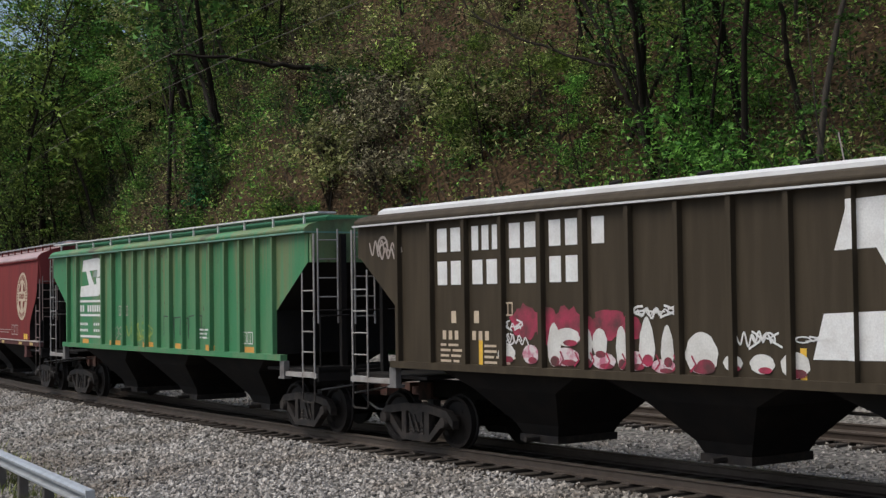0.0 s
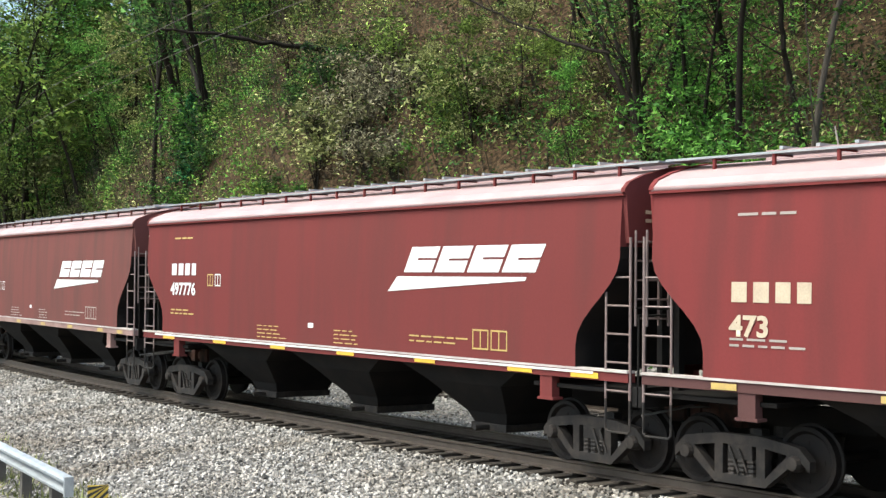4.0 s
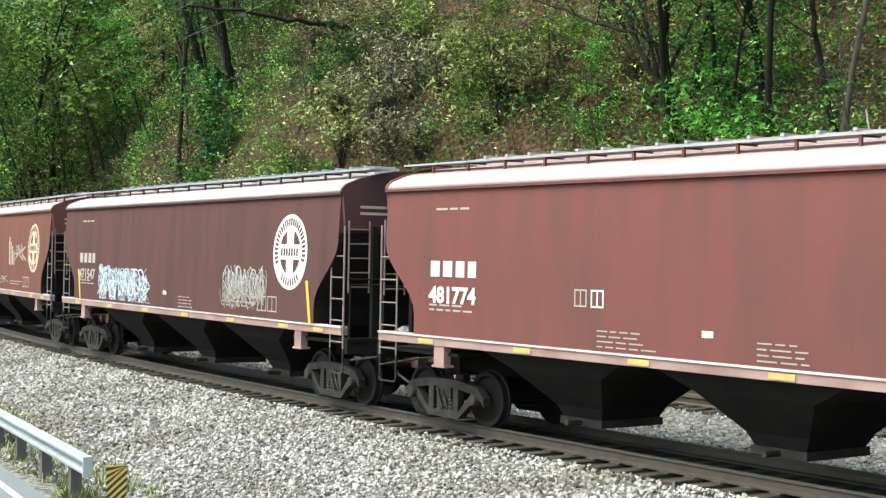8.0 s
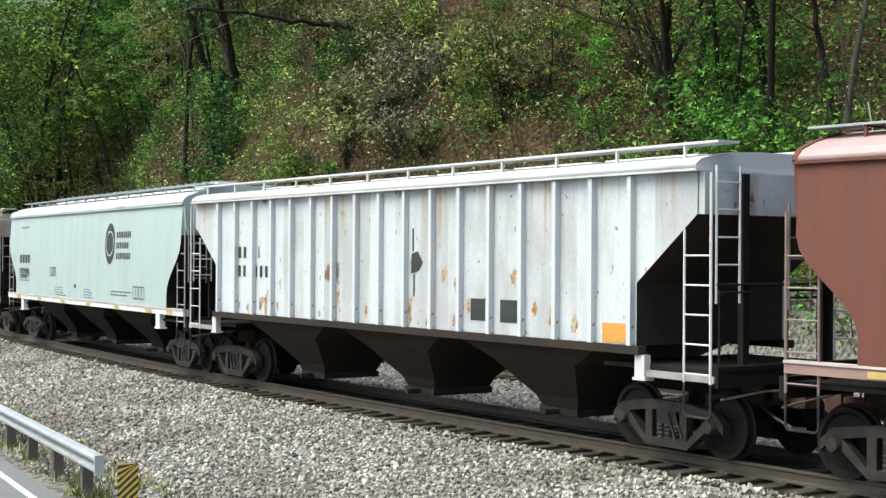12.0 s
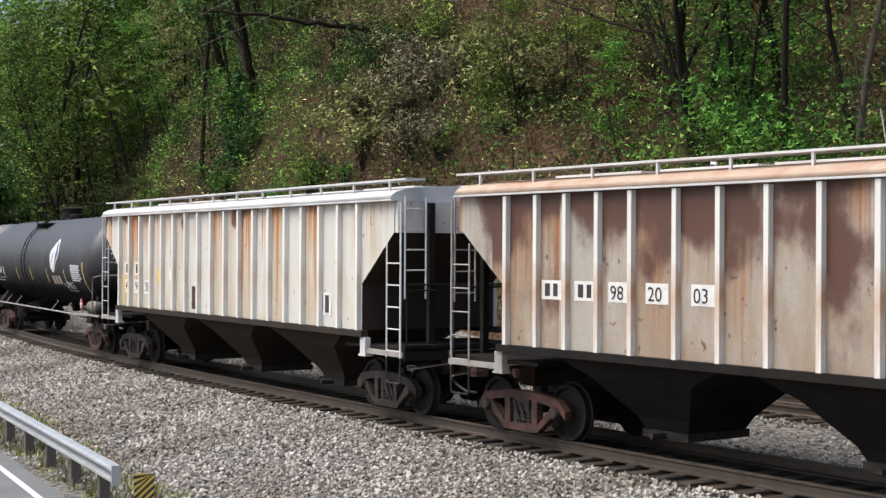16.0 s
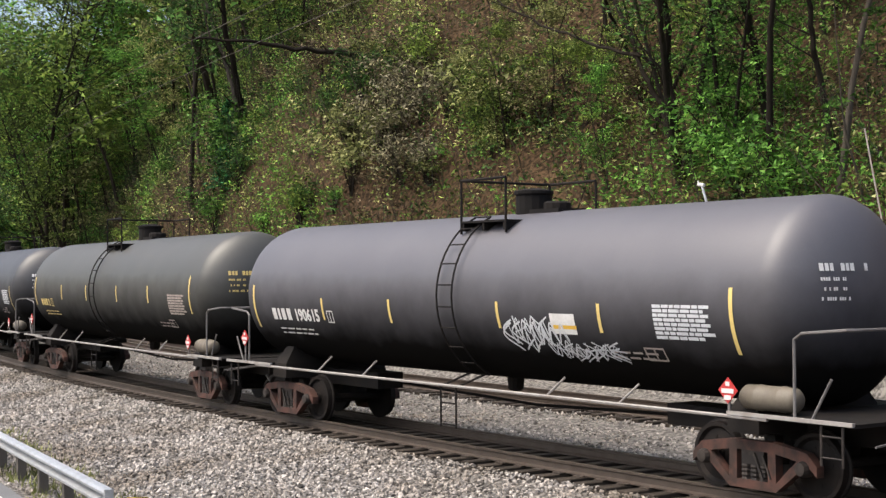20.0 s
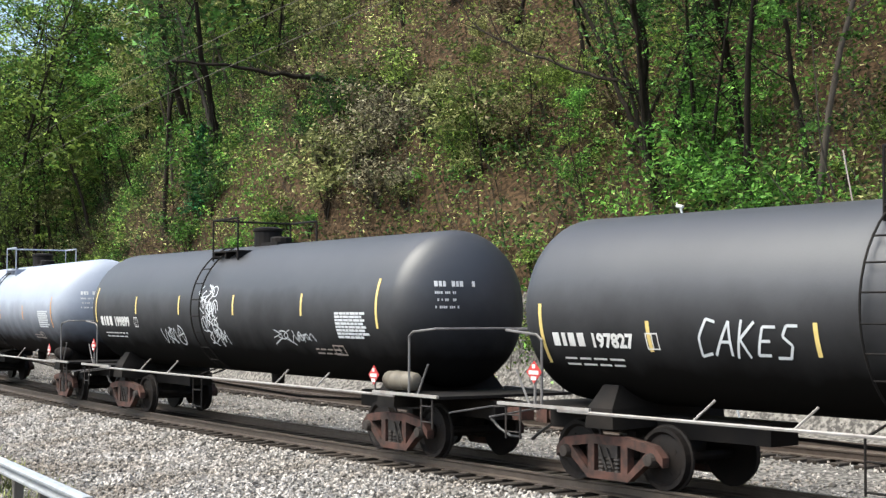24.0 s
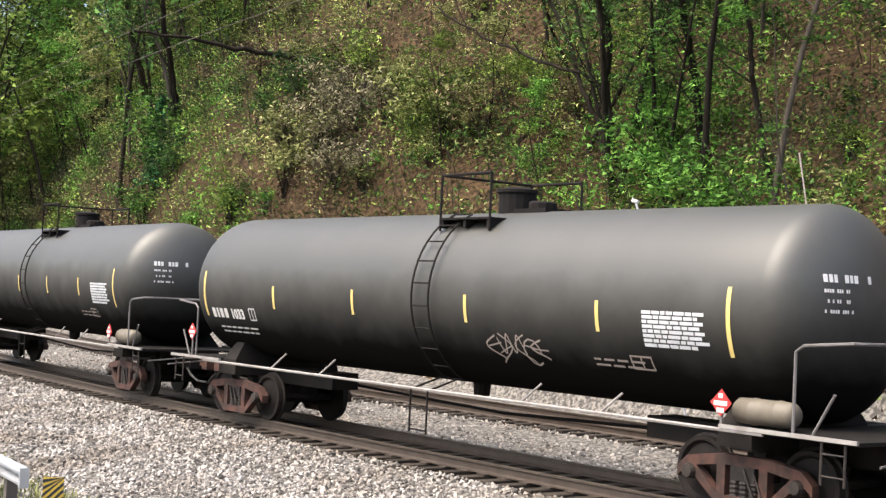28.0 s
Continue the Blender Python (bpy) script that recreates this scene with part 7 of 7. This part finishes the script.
def build_undergrowth():
    """Low leaves, brush and thin stems over the whole slope."""
    rng = np.random.default_rng(12)
    rnd = random.Random(12)
    clumps = {"mid": [], "bright": [], "dark": [], "pale": [], "brown": []}
    for k in range(24000):
        s = rnd.uniform(-120, 6)
        u = toe(s)[0] + 0.5 + 44.2 * rnd.random() ** 1.62
        p = beside(s, u, height(s, u))
        patch = noise.noise((s * 0.13, u * 0.13, 9.0)) + rnd.gauss(0, 0.22)
        if middling(s, u) and u > toe(s)[0] + 5:
            tint = "brown" if patch < -0.08 else ("dark" if patch < 0.06 else ("mid" if patch < 0.28 else "pale"))
        else:
            tint = "brown" if patch < -0.32 else ("dark" if patch < -0.05 else ("mid" if patch < 0.22 else "bright"))
            if rnd.random() < 0.14:
                tint = "pale"
        tall = rnd.uniform(0.1, 1.5) if tint != "brown" else rnd.uniform(0.05, 1.1)
        clumps[tint].append((*p.xy, p.z + tall, rnd.uniform(0.16, 0.5)))
    words = {"mid": "green undergrowth", "bright": "bright green undergrowth", "dark": "dark green undergrowth", "pale": "pale budding undergrowth", "brown": "dry brown leaves and brush"}
    for tint, rows in clumps.items():
        c = np.repeat(np.array(rows), 22, axis=0)
        n = len(c)
        at = c[:, :3] + rng.normal(0, 1, (n, 3)) * c[:, 3:4] * (1, 1, 0.7)
        a = rng.normal(0, 1, (n, 3)) * (1, 1, 0.6)
        a /= np.linalg.norm(a, axis=1)[:, None]
        b = np.cross(a, rng.normal(0, 1, (n, 3)))
        b /= np.linalg.norm(b, axis=1)[:, None]
        size = rng.uniform(0.05, 0.13, (n, 1))
        v = np.stack([at - a * size, at + b * size * 0.7, at + a * size * 0.8], 1).reshape(-1, 3)
        me = bpy.data.meshes.new("undergrowth")
        me.from_pydata(v.tolist(), [], np.arange(3 * n).reshape(n, 3).tolist())
        me.materials.append(LEAVES[tint])
        tagged(new("undergrowth", me), words[tint] + " covering the wooded slope", "undergrowth", kind="stuff")
    verts, faces = [], []
    for k in range(3600):
        s = rnd.uniform(-115, 5)
        u = toe(s)[0] + 0.5 + 38 * rnd.random() ** 1.5
        p = beside(s, u, height(s, u) - 0.1)
        long = rnd.uniform(0.8, 4.5)
        way = Vector((rnd.gauss(-0.1, 0.25), rnd.gauss(-0.15, 0.25), 1)).normalized()
        mid = p + way * long * 0.5 + Vector((rnd.gauss(0, 0.12), rnd.gauss(0, 0.12), 0))
        tube(verts, faces, [p, mid, p + way * long], [rnd.uniform(0.012, 0.03), 0.014, 0.005], 3)
    tagged(raw("brush", verts, faces, PALE_BARK), "thin bare grey stems standing on the slope", "brush", kind="stuff")


build_undergrowth()


def build_bare_trunks():
    """Dark trunks and limbs that lean out from the slope: foot, bends, thickness."""
    rows = (("fallen_log", "dark fallen trunk jutting from the slope", -34.9, 16.1, ((-0.1, -1.9, -0.2), (-0.4, -4.0, -0.2), (-0.6, -6.1, 0.0), (-1.1, -8.4, 0.0)), 0.15, 0.05),
            ("leaning_trunk", "dark bare trunk leaning over the slope", -63.0, 15.4, ((1.0, -0.9, 1.7), (1.9, -2.1, 3.9), (2.9, -3.1, 6.1), (4.0, -3.8, 8.2)), 0.26, 0.14),
            ("leaning_trunk", "dark bare trunk leaning over the slope", -48.5, 14.1, ((0.8, -0.9, 1.4), (1.7, -1.7, 3.1), (2.5, -2.6, 4.8), (3.4, -3.3, 7.2)), 0.21, 0.11),
            ("leaning_trunk", "slim dark trunk with a slight bend", -10.9, 15.1, ((0.5, -0.6, 2.2), (0.9, -1.2, 3.5), (1.3, -1.8, 5.4), (1.7, -2.4, 6.3)), 0.12, 0.07),
            ("leaning_trunk", "crooked dark trunk on the slope", -8.4, 16.8, ((0.4, -0.6, 1.0), (0.7, -1.3, 2.6), (1.0, -2.1, 3.9), (1.4, -2.7, 4.7)), 0.13, 0.09),
            ("leaning_trunk", "slim grey-brown trunk on the slope", -4.2, 15.3, ((0.2, -0.8, 2.5), (0.5, -1.5, 3.8), (0.8, -2.1, 5.2)), 0.09, 0.06),
            ("leaning_trunk", "dark trunk with a slight double bend", -10.7, 15.3, ((-0.05, -0.24, 1.8), (-0.16, -0.47, 3.6), (0.25, -0.75, 4.7), (-0.1, -1.0, 6.2), (-0.15, -1.2, 7.4)), 0.13, 0.07),
            ("leaning_trunk", "dark side stem leaning away from the trunk", -10.9, 15.3, ((-0.45, -0.23, 2.2), (-0.97, -0.45, 3.2), (-1.66, -0.65, 5.0), (-2.6, -0.9, 6.7), (-3.3, -1.1, 7.8)), 0.10, 0.05),
            ("leaning_trunk", "long thin dark limb arching far over the slope", -10.8, 15.2, ((-0.43, -0.23, 3.4), (-1.0, -0.46, 3.9), (-2.4, -0.64, 4.25), (-4.4, -0.77, 5.0), (-6.2, -0.9, 5.85), (-7.6, -1.1, 6.5), (-8.7, -1.2, 7.5)), 0.075, 0.03),
            ("leaning_trunk", "thin dark stem on the slope", -16.4, 17.8, ((0.2, -1.1, 1.5), (0.5, -2.0, 2.5), (0.9, -2.8, 3.4)), 0.07, 0.04))
    rnd = random.Random(8)
    for name, label, s, u, bends, thick, thin in rows:
        foot = beside(s, u, height(s, u))
        spine = [foot + Vector((0.1, 0.15, -0.3))] + [foot + Vector(b) for b in bends]
        pts = []
        for p, q in zip(spine, spine[1:]):
            pts += [p.lerp(q, k / 4) + Vector((rnd.gauss(0, 0.03), rnd.gauss(0, 0.03), rnd.gauss(0, 0.03))) for k in range(4)]
        pts.append(spine[-1])
        n = len(pts) - 1
        verts, faces = [], []
        tube(verts, faces, pts, [thick + (thin - thick) * k / n for k in range(n + 1)], 8)
        ob = raw(name, verts, faces, BARK)
        tagged(ob, label, "log" if name == "fallen_log" else "tree trunk")
        for k in range(3, n, 2):
            verts, faces = [], []
            way = Vector((rnd.gauss(0, 0.6), rnd.gauss(-0.3, 0.6), rnd.uniform(0.3, 1.0)))
            long = rnd.uniform(0.6, 1.8)
            tube(verts, faces, [pts[k], pts[k] + way * long * 0.5, pts[k] + way * long + Vector((0, 0, 0.2))], [thick * 0.3, thick * 0.2, 0.008], 5)
            raw("limb", verts, faces, BARK, ob)


build_bare_trunks()


def build_cables():
    for n, (u, z) in enumerate(((4.2, 11.2), (4.8, 10.4))):
        verts, faces = [], []
        pts = []
        for k in range(41):
            s = -150 + 4.5 * k
            sag = ((s + 60) / 90) ** 2 * 1.8
            pts.append(beside(s, u, z + sag))
        tube(verts, faces, pts, [0.011] * len(pts), 5)
        tagged(raw("overhead_cable", verts, faces, POST_WOOD), "thin grey overhead cable strung along the railway", "cable")


build_cables()


# ---- motion ----
SPEED, GAIN = 11.37, 0.038


def run(t):
    """How far the train has gone at t seconds."""
    return SPEED * (t - 15) + 0.5 * GAIN * (t - 15) ** 2


def motions():
    for car, mid in TRAIN:
        rows = []
        for k in range(57):
            t = k * 0.5
            s = mid + run(t)
            xa, ya, _ = centre(s - 6.4)
            xb, yb, _ = centre(s + 6.4)
            rows.append((t, pose((xa + xb) / 2, (ya + yb) / 2, 0, 0, 0, math.degrees(math.atan2(yb - ya, xb - xa)))))
        walk(car, rows)
    place = {car: mid for car, mid in TRAIN}
    for car, wheel, x in WHEELSETS:
        mid = place[car]
        times = [t / 20 for t in range(561) if -46 < mid + run(t / 20) < 20]
        if not times:
            continue
        rows = [(t, pose(x, 0, 0.457, 0, math.degrees(run(t) / 0.457) % 360, 0)) for t in times]
        if times[0] > 0:
            rows.insert(0, (0.0, rows[0][1]))
        if times[-1] < 28.0:
            rows.append((28.0, rows[-1][1]))
        walk(wheel, rows)


motions()
